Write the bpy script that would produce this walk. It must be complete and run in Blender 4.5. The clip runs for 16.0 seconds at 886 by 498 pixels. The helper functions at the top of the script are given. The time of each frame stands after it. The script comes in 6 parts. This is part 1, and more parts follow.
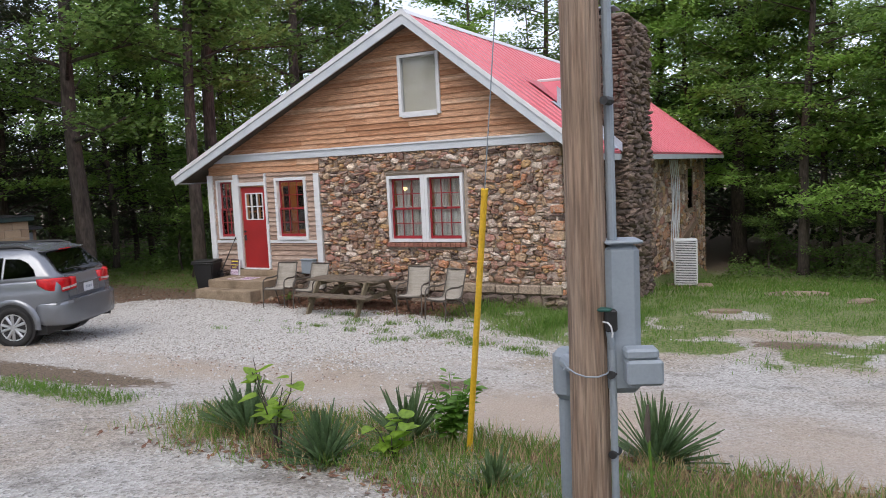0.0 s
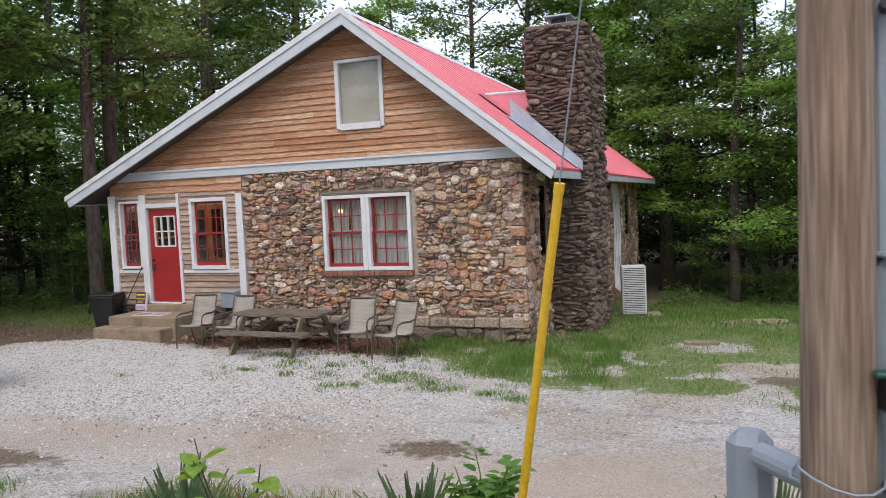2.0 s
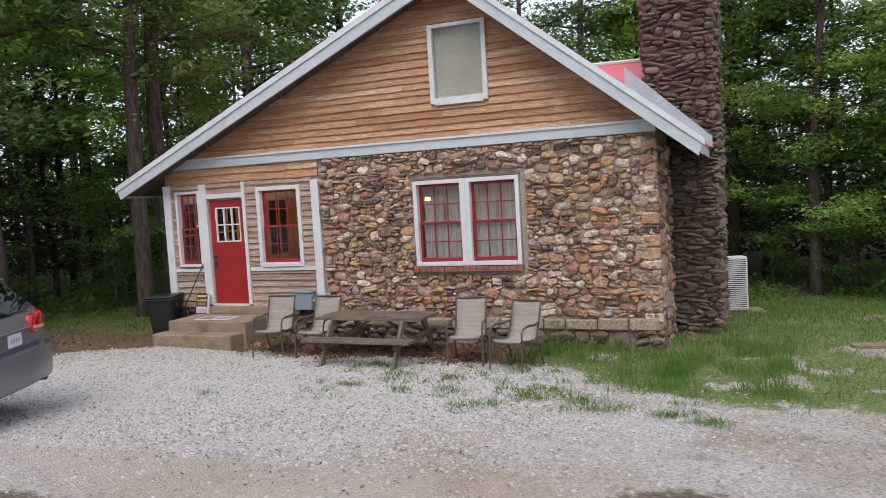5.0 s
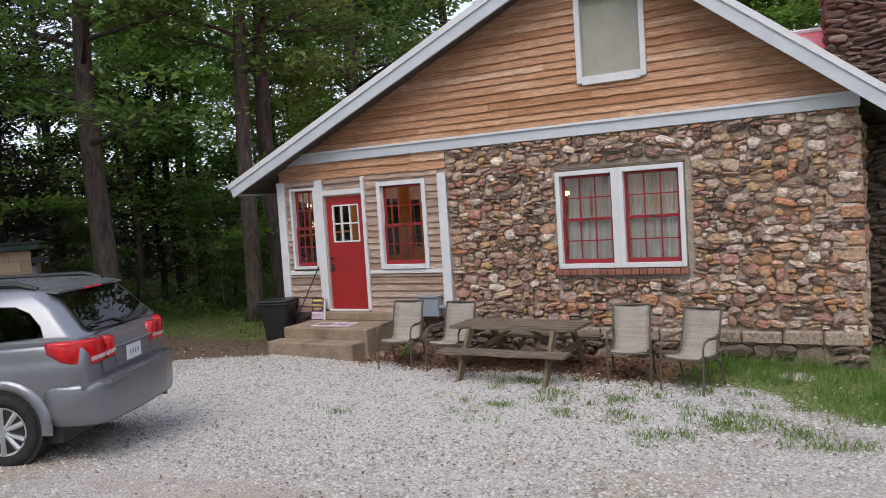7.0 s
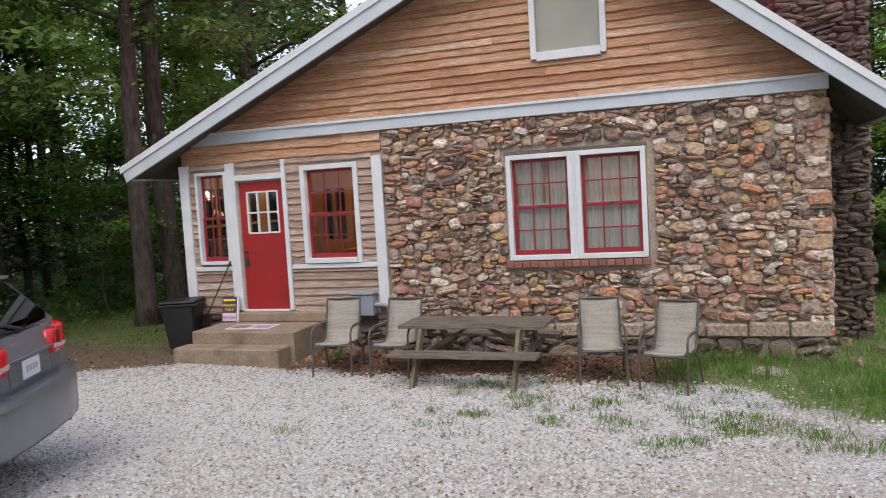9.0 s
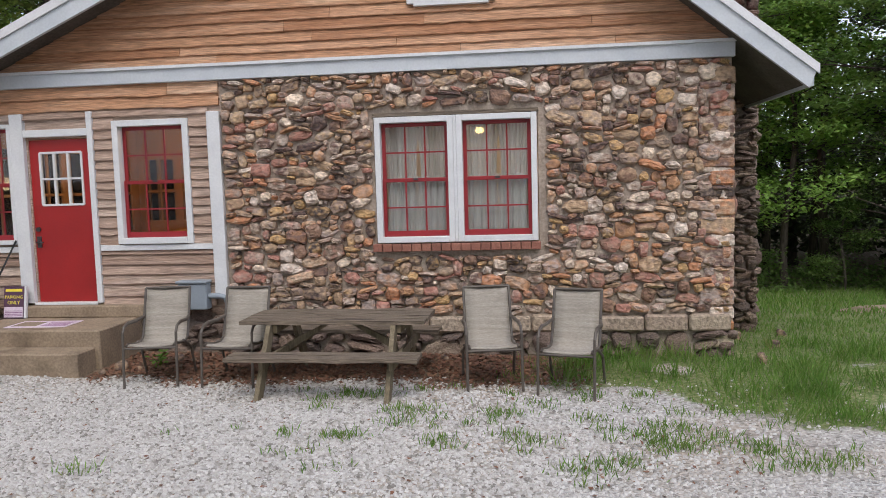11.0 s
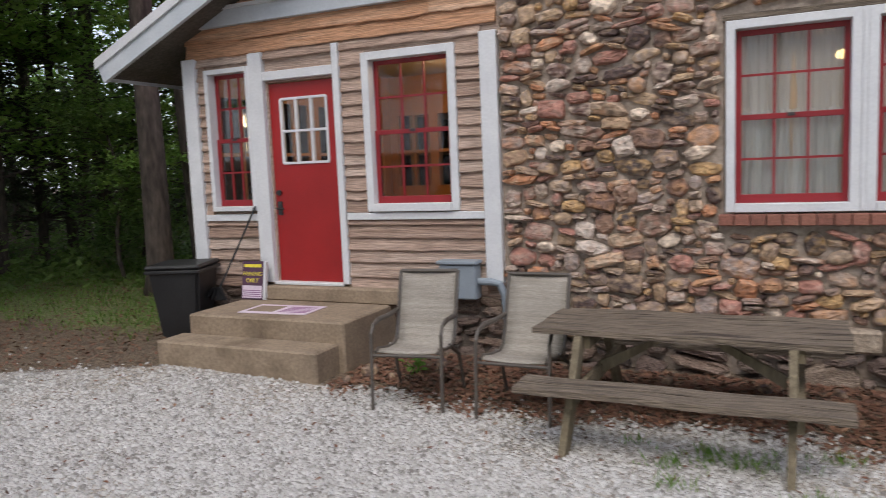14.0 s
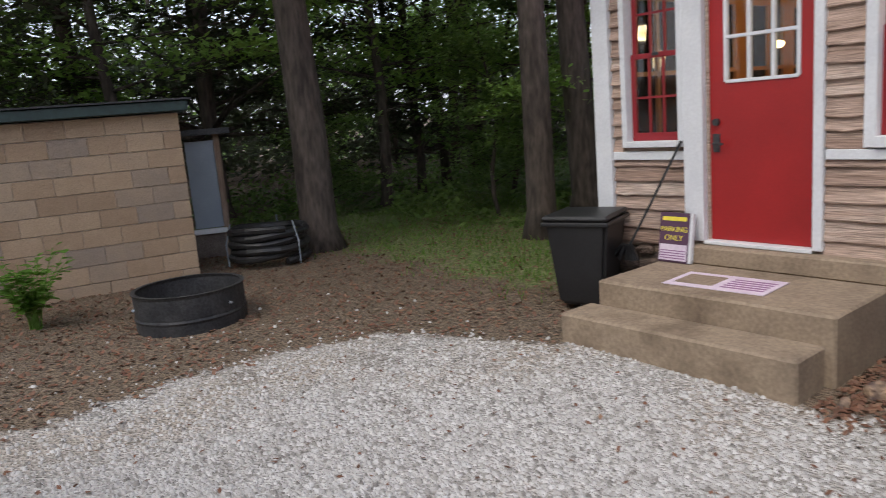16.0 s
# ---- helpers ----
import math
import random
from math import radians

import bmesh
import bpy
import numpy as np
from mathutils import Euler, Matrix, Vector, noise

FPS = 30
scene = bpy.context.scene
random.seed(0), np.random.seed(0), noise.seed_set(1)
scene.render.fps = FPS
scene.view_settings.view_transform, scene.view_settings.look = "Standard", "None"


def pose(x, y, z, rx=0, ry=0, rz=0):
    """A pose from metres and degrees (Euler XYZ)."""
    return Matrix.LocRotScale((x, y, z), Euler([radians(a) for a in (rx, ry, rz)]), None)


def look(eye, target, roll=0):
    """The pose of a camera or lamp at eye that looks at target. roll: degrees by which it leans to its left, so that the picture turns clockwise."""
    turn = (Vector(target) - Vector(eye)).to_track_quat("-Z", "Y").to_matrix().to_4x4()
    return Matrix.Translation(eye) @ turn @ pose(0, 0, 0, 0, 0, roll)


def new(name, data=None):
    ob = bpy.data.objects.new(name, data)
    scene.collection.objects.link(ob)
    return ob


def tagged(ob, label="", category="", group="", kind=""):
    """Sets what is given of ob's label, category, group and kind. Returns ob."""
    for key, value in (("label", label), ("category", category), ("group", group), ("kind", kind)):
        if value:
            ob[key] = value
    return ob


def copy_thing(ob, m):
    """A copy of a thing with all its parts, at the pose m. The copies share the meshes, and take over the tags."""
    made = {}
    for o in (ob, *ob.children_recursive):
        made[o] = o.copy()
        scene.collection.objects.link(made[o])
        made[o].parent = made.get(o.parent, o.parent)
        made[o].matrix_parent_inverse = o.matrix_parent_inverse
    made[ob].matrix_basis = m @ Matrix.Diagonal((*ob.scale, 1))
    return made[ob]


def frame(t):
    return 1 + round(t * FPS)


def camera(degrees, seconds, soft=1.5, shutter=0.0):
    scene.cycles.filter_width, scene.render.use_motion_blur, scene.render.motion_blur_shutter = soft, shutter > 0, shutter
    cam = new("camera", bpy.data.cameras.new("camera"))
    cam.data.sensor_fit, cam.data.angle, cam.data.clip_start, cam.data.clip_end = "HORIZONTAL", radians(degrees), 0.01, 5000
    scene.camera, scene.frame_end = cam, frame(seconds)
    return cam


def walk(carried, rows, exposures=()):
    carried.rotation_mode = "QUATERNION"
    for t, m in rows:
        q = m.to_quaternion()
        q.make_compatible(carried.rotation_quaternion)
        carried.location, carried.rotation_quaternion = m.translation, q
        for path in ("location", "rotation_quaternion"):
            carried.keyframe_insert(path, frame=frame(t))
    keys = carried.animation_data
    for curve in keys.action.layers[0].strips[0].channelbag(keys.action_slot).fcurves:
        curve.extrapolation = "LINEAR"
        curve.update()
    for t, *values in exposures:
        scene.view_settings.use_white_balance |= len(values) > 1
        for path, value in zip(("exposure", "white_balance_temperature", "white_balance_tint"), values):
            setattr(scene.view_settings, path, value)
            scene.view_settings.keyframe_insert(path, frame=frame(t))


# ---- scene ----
cam = camera(61.9, 16.0, soft=0.85, shutter=0.3)
PATH = [
    (0, (12.531, -14.03, 2.624), (11.582, -12.281, 2.424), -2.7),
    (0.5, (12.147, -13.601, 2.52), (11.264, -11.815, 2.334), -3.1),
    (1, (11.754, -13.301, 2.479), (10.949, -11.479, 2.298), -3.1),
    (1.5, (11.426, -13.071, 2.486), (10.666, -11.227, 2.333), -2.9),
    (2, (11.085, -12.797, 2.454), (10.36, -10.937, 2.324), -2.5),
    (2.5, (10.72, -12.566, 2.411), (10.033, -10.692, 2.292), -2.6),
    (3, (10.343, -12.287, 2.479), (9.65, -10.416, 2.337), -3.0),
    (3.5, (9.896, -12.134, 2.467), (9.187, -10.271, 2.302), -3.0),
    (6, (8.153, -11.28, 2.286), (7.333, -9.459, 2.177), -3.8),
    (6.5, (7.764, -10.999, 2.257), (6.867, -9.214, 2.154), -3.6),
    (7, (7.427, -10.82, 2.239), (6.475, -9.065, 2.125), -3.7),
    (7.5, (7.083, -10.59, 2.171), (6.137, -8.831, 2.061), -3.9),
    (8, (6.704, -10.385, 2.157), (5.829, -8.591, 2.033), -3.5),
    (8.5, (6.293, -10.347, 2.173), (5.54, -8.499, 2.031), -3.1),
    (9, (6.047, -10.189, 2.132), (5.405, -8.299, 1.991), -3.4),
    (9.5, (5.874, -9.828, 2.076), (5.387, -7.893, 1.933), -3.4),
    (10, (5.558, -9.449, 1.988), (5.309, -7.472, 1.82), -2.5),
    (12.5, (5.125, -7.449, 1.69), (4.871, -5.473, 1.515), -0.3),
    (13, (4.794, -7.04, 1.644), (4.365, -5.096, 1.452), -0.8),
    (13.5, (4.441, -6.567, 1.596), (3.815, -4.681, 1.376), -1.7),
    (14, (3.994, -6.287, 1.632), (3.163, -4.481, 1.41), -2.4),
    (14.5, (3.543, -6.014, 1.653), (2.529, -4.308, 1.398), -2.5),
    (15, (3.148, -5.635, 1.652), (1.938, -4.067, 1.367), -3.0),
    (15.5, (2.699, -5.506, 1.662), (1.325, -4.09, 1.335), -3.6),
    (16, (2.381, -5.289, 1.684), (0.846, -4.06, 1.318), -4.7),
]
walk(cam, [(t, look(eye, target, roll)) for t, eye, target, roll in PATH], [(0, 0.46), (1.5, 0.48), (3.5, 0.50), (6.5, 0.34), (7.5, 0.42), (9, 0.47), (10.2, 0.50), (12.5, 0.28), (14, 0.32), (16, 0.42)])

# ---- light ----
world = bpy.data.worlds.new("sky")
scene.world = world
world.use_nodes = True
wn = world.node_tree
sky = wn.nodes.new("ShaderNodeTexSky")
sky.sky_type, sky.sun_disc, sky.sun_elevation, sky.sun_rotation = "NISHITA", False, radians(50), radians(160)
sky.air_density, sky.dust_density, sky.ozone_density = 1.0, 2.5, 0.8
cloud = wn.nodes.new("ShaderNodeMix")
cloud.data_type = "RGBA"
cloud.inputs[0].default_value = 0.55
cloud.inputs[7].default_value = (7.0, 7.2, 8.7, 1)
wn.links.new(sky.outputs[0], cloud.inputs[6])
wn.links.new(cloud.outputs[2], wn.nodes["Background"].inputs[0])
wn.nodes["Background"].inputs[1].default_value = 0.15
sun = new("sun", bpy.data.lights.new("sun", "SUN"))
sun.data.energy, sun.data.angle, sun.data.color = 1.1, radians(40), (1.0, 0.95, 0.88)
sun.matrix_world = look((6, -28, 40), (3, 0, 0))
scene.view_settings.exposure = 0.34

# ---- materials ----
R = random.Random(7)


def material(name, colors, scale=3.0, rough=0.8, bump=0.2, fine=40.0, stretch=(1, 1, 1), rnd="", spread=0.12, metal=0.0, contrast=0.3, turn=0.0, hue=0.0):
    """Noise between colours at two scales, in world metres; rnd: 'object' or 'island' picks a colour for each piece."""
    m = bpy.data.materials.new(name)
    m.use_nodes = True
    t = m.node_tree
    b = t.nodes["Principled BSDF"]
    b.inputs["Roughness"].default_value, b.inputs["Metallic"].default_value = rough, metal
    geo = t.nodes.new("ShaderNodeNewGeometry")
    mp = t.nodes.new("ShaderNodeMapping")
    mp.inputs["Scale"].default_value = stretch
    mp.inputs["Rotation"].default_value = (0, radians(turn), 0)
    t.links.new(geo.outputs["Position"], mp.inputs[0])
    big, small = t.nodes.new("ShaderNodeTexNoise"), t.nodes.new("ShaderNodeTexNoise")
    big.inputs["Scale"].default_value, big.inputs["Detail"].default_value = scale, 4
    small.inputs["Scale"].default_value, small.inputs["Detail"].default_value = fine, 5
    for n in (big, small):
        t.links.new(mp.outputs[0], n.inputs["Vector"])
    ramp = t.nodes.new("ShaderNodeValToRGB")
    while len(ramp.color_ramp.elements) < len(colors):
        ramp.color_ramp.elements.new(0.5)
    for i, c in enumerate(colors):
        e = ramp.color_ramp.elements[i]
        e.position = i / max(1, len(colors) - 1) if rnd else 0.3 + 0.4 * i / max(1, len(colors) - 1)
        e.color = (*c, 1)
    value = big.outputs["Fac"]
    if rnd:
        if rnd == "object":
            src = t.nodes.new("ShaderNodeObjectInfo").outputs["Random"]
        else:
            src = geo.outputs["Random Per Island"]
        mul = t.nodes.new("ShaderNodeMath")
        mul.operation, mul.inputs[1].default_value = "MULTIPLY_ADD", spread
        sub = t.nodes.new("ShaderNodeMath")
        sub.operation, sub.inputs[1].default_value = "SUBTRACT", 0.5
        t.links.new(value, sub.inputs[0])
        t.links.new(sub.outputs[0], mul.inputs[0])
        t.links.new(src, mul.inputs[2])
        value = mul.outputs[0]
    t.links.new(value, ramp.inputs[0])
    mr = t.nodes.new("ShaderNodeMapRange")
    mr.inputs["From Min"].default_value, mr.inputs["From Max"].default_value = 0.3, 0.7
    mr.inputs["To Min"].default_value, mr.inputs["To Max"].default_value = 1 - contrast, 1 + contrast
    t.links.new(small.outputs["Fac"], mr.inputs["Value"])
    hsv = t.nodes.new("ShaderNodeHueSaturation")
    t.links.new(ramp.outputs[0], hsv.inputs["Color"])
    t.links.new(mr.outputs[0], hsv.inputs["Value"])
    t.links.new(hsv.outputs[0], b.inputs["Base Color"])
    if bump:
        bp = t.nodes.new("ShaderNodeBump")
        bp.inputs["Strength"].default_value, bp.inputs["Distance"].default_value = bump, 0.02
        t.links.new(small.outputs["Fac"], bp.inputs["Height"])
        t.links.new(bp.outputs[0], b.inputs["Normal"])
    return m


STONES = [(0.214, 0.125, 0.088), (0.449, 0.310, 0.196), (0.257, 0.190, 0.162), (0.535, 0.340, 0.157), (0.064, 0.048, 0.047), (0.492, 0.360, 0.255), (0.449, 0.200, 0.098), (0.332, 0.255, 0.216), (0.706, 0.580, 0.451),
          (0.161, 0.100, 0.088), (0.428, 0.230, 0.118), (0.385, 0.300, 0.245), (0.385, 0.180, 0.137), (0.235, 0.155, 0.113), (0.663, 0.570, 0.490), (0.300, 0.180, 0.122), (0.086, 0.060, 0.059), (0.471, 0.330, 0.206), (0.353, 0.290, 0.265), (0.492, 0.270, 0.147)]
DARKS = [(0.10, 0.075, 0.06), (0.17, 0.125, 0.10), (0.13, 0.09, 0.075), (0.22, 0.16, 0.125), (0.09, 0.07, 0.06), (0.19, 0.13, 0.10), (0.26, 0.20, 0.15)]
M_STONE = material("rubble_stone", STONES, 12, 0.85, 0.9, 20, stretch=(1, 1, 1.4), rnd="object", spread=0.14, contrast=0.38)
M_STONES = material("rubble_stone_far", STONES, 12, 0.85, 0.9, 20, stretch=(1, 1, 1.4), rnd="island", spread=0.14, contrast=0.38)
M_PLINTH = material("plinth_stone", [(0.24, 0.185, 0.14), (0.36, 0.29, 0.22), (0.29, 0.22, 0.17), (0.42, 0.33, 0.24)], 9, 0.9, 1.0, 26, rnd="object", spread=0.4, contrast=0.45)
M_CHIM = material("chimney_stone", DARKS, 16, 0.9, 0.9, 45, stretch=(1, 1, 2.5), rnd="object", spread=0.35, contrast=0.5)
M_MORTAR = material("mortar", [(0.29, 0.235, 0.19), (0.43, 0.36, 0.30)], 6, 0.95, 0.6, 30, contrast=0.25)
M_MORTARD = material("old_mortar", [(0.13, 0.105, 0.09), (0.20, 0.165, 0.14)], 5, 0.95, 0.6, 60)
M_PLANK = material("cedar_siding", [(0.36, 0.17, 0.085), (0.52, 0.30, 0.18), (0.44, 0.23, 0.125), (0.60, 0.40, 0.27)], 5, 0.75, 0.6, 26, stretch=(0.22, 1, 4.5), rnd="object", spread=0.9, contrast=0.42)
M_PLANKW = material("weathered_siding", [(0.27, 0.18, 0.135), (0.43, 0.315, 0.25), (0.35, 0.245, 0.19), (0.48, 0.38, 0.315)], 5, 0.85, 0.6, 26, stretch=(0.22, 1, 4.5), rnd="object", spread=0.9, contrast=0.42)
M_WHITE = material("white_paint", [(0.60, 0.61, 0.63), (0.68, 0.69, 0.70)], 4, 0.55, 0.08, 50, contrast=0.06)
M_RAKE = material("pale_blue_grey_paint", [(0.47, 0.51, 0.55), (0.56, 0.59, 0.62)], 3, 0.5, 0.06, 40, contrast=0.06)
M_ROOF = material("red_metal_roof", [(0.57, 0.115, 0.145), (0.63, 0.155, 0.185)], 1.2, 0.38, 0.03, 20, contrast=0.05)
M_RED = material("red_door_paint", [(0.27, 0.010, 0.010), (0.34, 0.014, 0.014)], 2, 0.42, 0.05, 60, contrast=0.06)
M_REDW = material("red_sash_paint", [(0.22, 0.010, 0.016), (0.28, 0.014, 0.02)], 4, 0.45, 0.05, 60, contrast=0.08)
M_BRICK = material("brick_sill", [(0.22, 0.09, 0.065), (0.30, 0.13, 0.09), (0.26, 0.105, 0.075)], 9, 0.85, 0.4, 70, rnd="object", spread=0.4)
M_CONC = material("worn_concrete", [(0.165, 0.12, 0.08), (0.30, 0.23, 0.16), (0.225, 0.17, 0.12)], 2.0, 0.9, 0.25, 38, contrast=0.2)
M_STEEL = material("galvanised_flashing", [(0.38, 0.43, 0.50), (0.52, 0.57, 0.62)], 2, 0.45, 0.05, 25, metal=0.5, contrast=0.1)
M_GREYBOX = material("grey_enamel", [(0.235, 0.275, 0.315), (0.28, 0.32, 0.36)], 3, 0.45, 0.03, 60, contrast=0.05)
M_POLE = material("weathered_pole_wood", [(0.16, 0.105, 0.075), (0.32, 0.235, 0.175), (0.23, 0.155, 0.11), (0.30, 0.21, 0.15)], 5, 0.85, 0.8, 22, stretch=(3.5, 3.5, 0.18), contrast=0.4)
M_YELLOW = material("yellow_plastic", [(0.72, 0.42, 0.02), (0.80, 0.50, 0.04)], 3, 0.5, 0.04, 40, contrast=0.1)
M_TABLE = material("weathered_grey_wood", [(0.055, 0.04, 0.03), (0.19, 0.15, 0.11), (0.10, 0.078, 0.058)], 5, 0.85, 0.8, 25, stretch=(0.3, 4, 4), contrast=0.45)
M_TLEG = material("weathered_leg_wood", [(0.125, 0.10, 0.062), (0.22, 0.18, 0.115)], 5, 0.85, 0.5, 25, stretch=(4, 4, 0.5), contrast=0.3)
M_SLING = material("taupe_sling_fabric", [(0.28, 0.25, 0.21), (0.385, 0.35, 0.30)], 5, 0.9, 0.4, 60, stretch=(0.4, 1, 8), contrast=0.25)
M_BROWN = material("brown_metal_frame", [(0.075, 0.062, 0.052), (0.10, 0.085, 0.07)], 5, 0.45, 0.05, 50, contrast=0.1)
M_BLACK = material("black_plastic", [(0.012, 0.012, 0.013), (0.02, 0.02, 0.021)], 3, 0.45, 0.1, 50, contrast=0.15)
M_STEELD = material("dark_iron", [(0.03, 0.032, 0.035), (0.06, 0.06, 0.062)], 5, 0.6, 0.3, 40, metal=0.4)
M_BARK = material("bark", [(0.040, 0.031, 0.026), (0.090, 0.072, 0.060), (0.060, 0.047, 0.038)], 4, 0.95, 1.0, 14, stretch=(1.5, 1.5, 0.35), contrast=0.45)
M_INT = material("varnished_pine", [(0.34, 0.15, 0.045), (0.44, 0.21, 0.065)], 3, 0.4, 0.05, 30, stretch=(1, 1, 0.3), contrast=0.15)
M_CURT = material("white_curtain", [(0.72, 0.71, 0.70), (0.82, 0.815, 0.80)], 3, 0.9, 0.05, 60, stretch=(3, 1, 0.3), contrast=0.06)
M_BLIND = material("cream_blind", [(0.72, 0.65, 0.57), (0.82, 0.76, 0.68)], 3, 0.9, 0.05, 60, contrast=0.06)
M_BLOCK = material("tan_concrete_block", [(0.31, 0.215, 0.14), (0.41, 0.30, 0.20), (0.27, 0.215, 0.17)], 8, 0.95, 0.4, 70, rnd="object", spread=0.4, contrast=0.15)
M_DKGREEN = material("dark_green_metal", [(0.012, 0.03, 0.028), (0.02, 0.045, 0.04)], 2, 0.4, 0.05, 20)
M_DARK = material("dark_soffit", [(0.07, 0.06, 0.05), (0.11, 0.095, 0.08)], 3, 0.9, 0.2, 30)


def leafy(name, colors, rough=0.5, rnd="island"):
    m = material(name, colors, 1.5, rough, 0.0, 30, rnd=rnd, spread=0.9, contrast=0.2)
    b = m.node_tree.nodes["Principled BSDF"]
    t = m.node_tree
    tr = t.nodes.new("ShaderNodeBsdfTranslucent")
    mix = t.nodes.new("ShaderNodeMixShader")
    mix.inputs[0].default_value = 0.55
    src = b.inputs["Base Color"].links[0].from_socket
    t.links.new(src, tr.inputs[0])
    out = t.nodes["Material Output"]
    t.links.new(b.outputs[0], mix.inputs[1])
    t.links.new(tr.outputs[0], mix.inputs[2])
    t.links.new(mix.outputs[0], out.inputs[0])
    return m


M_LEAF = leafy("oak_leaves", [(0.10, 0.175, 0.048), (0.19, 0.30, 0.078), (0.125, 0.21, 0.056), (0.24, 0.36, 0.10)])
M_LEAFB = leafy("bright_maple_leaves", [(0.19, 0.34, 0.07), (0.33, 0.50, 0.115), (0.23, 0.40, 0.085)])
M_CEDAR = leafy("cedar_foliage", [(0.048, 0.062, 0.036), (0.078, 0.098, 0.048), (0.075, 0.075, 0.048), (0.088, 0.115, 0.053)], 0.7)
M_GRASS = leafy("grass_blades", [(0.10, 0.21, 0.034), (0.175, 0.315, 0.054), (0.13, 0.25, 0.043), (0.25, 0.31, 0.095)], 0.6)
M_YUCCA = leafy("yucca_leaves", [(0.08, 0.15, 0.07), (0.17, 0.25, 0.11), (0.11, 0.18, 0.085)], 0.45)
M_REDBUD = leafy("light_green_heart_leaves", [(0.26, 0.42, 0.05), (0.34, 0.50, 0.07)], 0.45)
M_WEED = leafy("weed_leaves", [(0.13, 0.27, 0.04), (0.20, 0.37, 0.07)], 0.5)


def glass_mat(name, tint, rough=0.02):
    m = bpy.data.materials.new(name)
    m.use_nodes = True
    t = m.node_tree
    t.nodes.remove(t.nodes["Principled BSDF"])
    gl, tr, mix, fr = (t.nodes.new("ShaderNodeBsdf" + k) if k in ("Glossy", "Transparent") else t.nodes.new("ShaderNode" + k) for k in ("Glossy", "Transparent", "MixShader", "Fresnel"))
    gl.inputs["Roughness"].default_value = rough
    tr.inputs[0].default_value = (*tint, 1)
    fr.inputs[0].default_value = 1.42
    t.links.new(fr.outputs[0], mix.inputs[0])
    t.links.new(tr.outputs[0], mix.inputs[1])
    t.links.new(gl.outputs[0], mix.inputs[2])
    t.links.new(mix.outputs[0], t.nodes["Material Output"].inputs[0])
    return m


# the curtains are sheer: part of the light goes straight through
ct = M_CURT.node_tree
ct_mix, ct_clear = ct.nodes.new("ShaderNodeMixShader"), ct.nodes.new("ShaderNodeBsdfTransparent")
ct_mix.inputs[0].default_value = 0.22
ct.links.new(ct.nodes["Principled BSDF"].outputs[0], ct_mix.inputs[1])
ct.links.new(ct_clear.outputs[0], ct_mix.inputs[2])
ct.links.new(ct_mix.outputs[0], ct.nodes["Material Output"].inputs[0])
M_GLASS = glass_mat("window_glass", (0.86, 0.88, 0.88))
M_CARGLASS = glass_mat("tinted_car_glass", (0.06, 0.065, 0.07))


def glow(name, color, strength):
    m = bpy.data.materials.new(name)
    m.use_nodes = True
    b = m.node_tree.nodes["Principled BSDF"]
    b.inputs["Base Color"].default_value = (*color, 1)
    b.inputs["Emission Color"].default_value = (*color, 1)
    b.inputs["Emission Strength"].default_value = strength
    return m


M_BULB = glow("warm_lamp_glass", (1.0, 0.66, 0.26), 9.0)


# ---- mesh helpers ----
def part(name, bm, mat, parent=None, label="", smooth=False):
    me = bpy.data.meshes.new(name)
    bm.normal_update()
    bm.to_mesh(me)
    bm.free()
    me.materials.append(mat)
    if smooth:
        for p in me.polygons:
            p.use_smooth = True
    ob = new(name, me)
    if parent is not None:
        ob.parent = parent
    if label:
        ob["label"] = label
    return ob


def struct(ob, label, category):
    return tagged(ob, label, category, kind="structure")


def box(bm, x0, x1, y0, y1, z0, z1, m=None):
    v = [bm.verts.new((x, y, z)) for x in (x0, x1) for y in (y0, y1) for z in (z0, z1)]
    if m is not None:
        for q in v:
            q.co = m @ q.co
    for f in ((0, 1, 3, 2), (4, 6, 7, 5), (0, 4, 5, 1), (2, 3, 7, 6), (0, 2, 6, 4), (1, 5, 7, 3)):
        bm.faces.new([v[i] for i in f])
    return bm


def boxed(*boxes, bevel=0.0):
    bm = bmesh.new()
    for b in boxes:
        box(bm, *b)
    if bevel:
        bmesh.ops.bevel(bm, geom=bm.edges[:], offset=bevel, segments=1, affect="EDGES", profile=0.5)
    return bm


def tube(bm, pts, radii, n=8, cap=True):
    """A tube along points; radii one a point."""
    rings = []
    for i, p in enumerate(pts):
        p = Vector(p)
        a = Vector(pts[max(0, i - 1)])
        b = Vector(pts[min(len(pts) - 1, i + 1)])
        d = (b - a).normalized() if (b - a).length > 1e-6 else Vector((0, 0, 1))
        u = d.orthogonal().normalized() if i == 0 else (u - d * u.dot(d)).normalized()
        w = d.cross(u)
        r = radii[i] if isinstance(radii, (list, tuple)) else radii
        rings.append([bm.verts.new(p + (u * math.cos(k * math.tau / n) + w * math.sin(k * math.tau / n)) * r) for k in range(n)])
    for a, b in zip(rings, rings[1:]):
        for k in range(n):
            bm.faces.new((a[k], a[(k + 1) % n], b[(k + 1) % n], b[k]))
    if cap:
        bm.faces.new(rings[0][::-1])
        bm.faces.new(rings[-1])
    return bm


def prism(bm, outline, y0, y1):
    """An outline in x and z, drawn from y0 to y1."""
    a = [bm.verts.new((x, y0, z)) for x, z in outline]
    b = [bm.verts.new((x, y1, z)) for x, z in outline]
    n = len(a)
    bm.faces.new(a)
    bm.faces.new(b[::-1])
    for i in range(n):
        bm.faces.new((a[i], b[i], b[(i + 1) % n], a[(i + 1) % n]))
    return bm


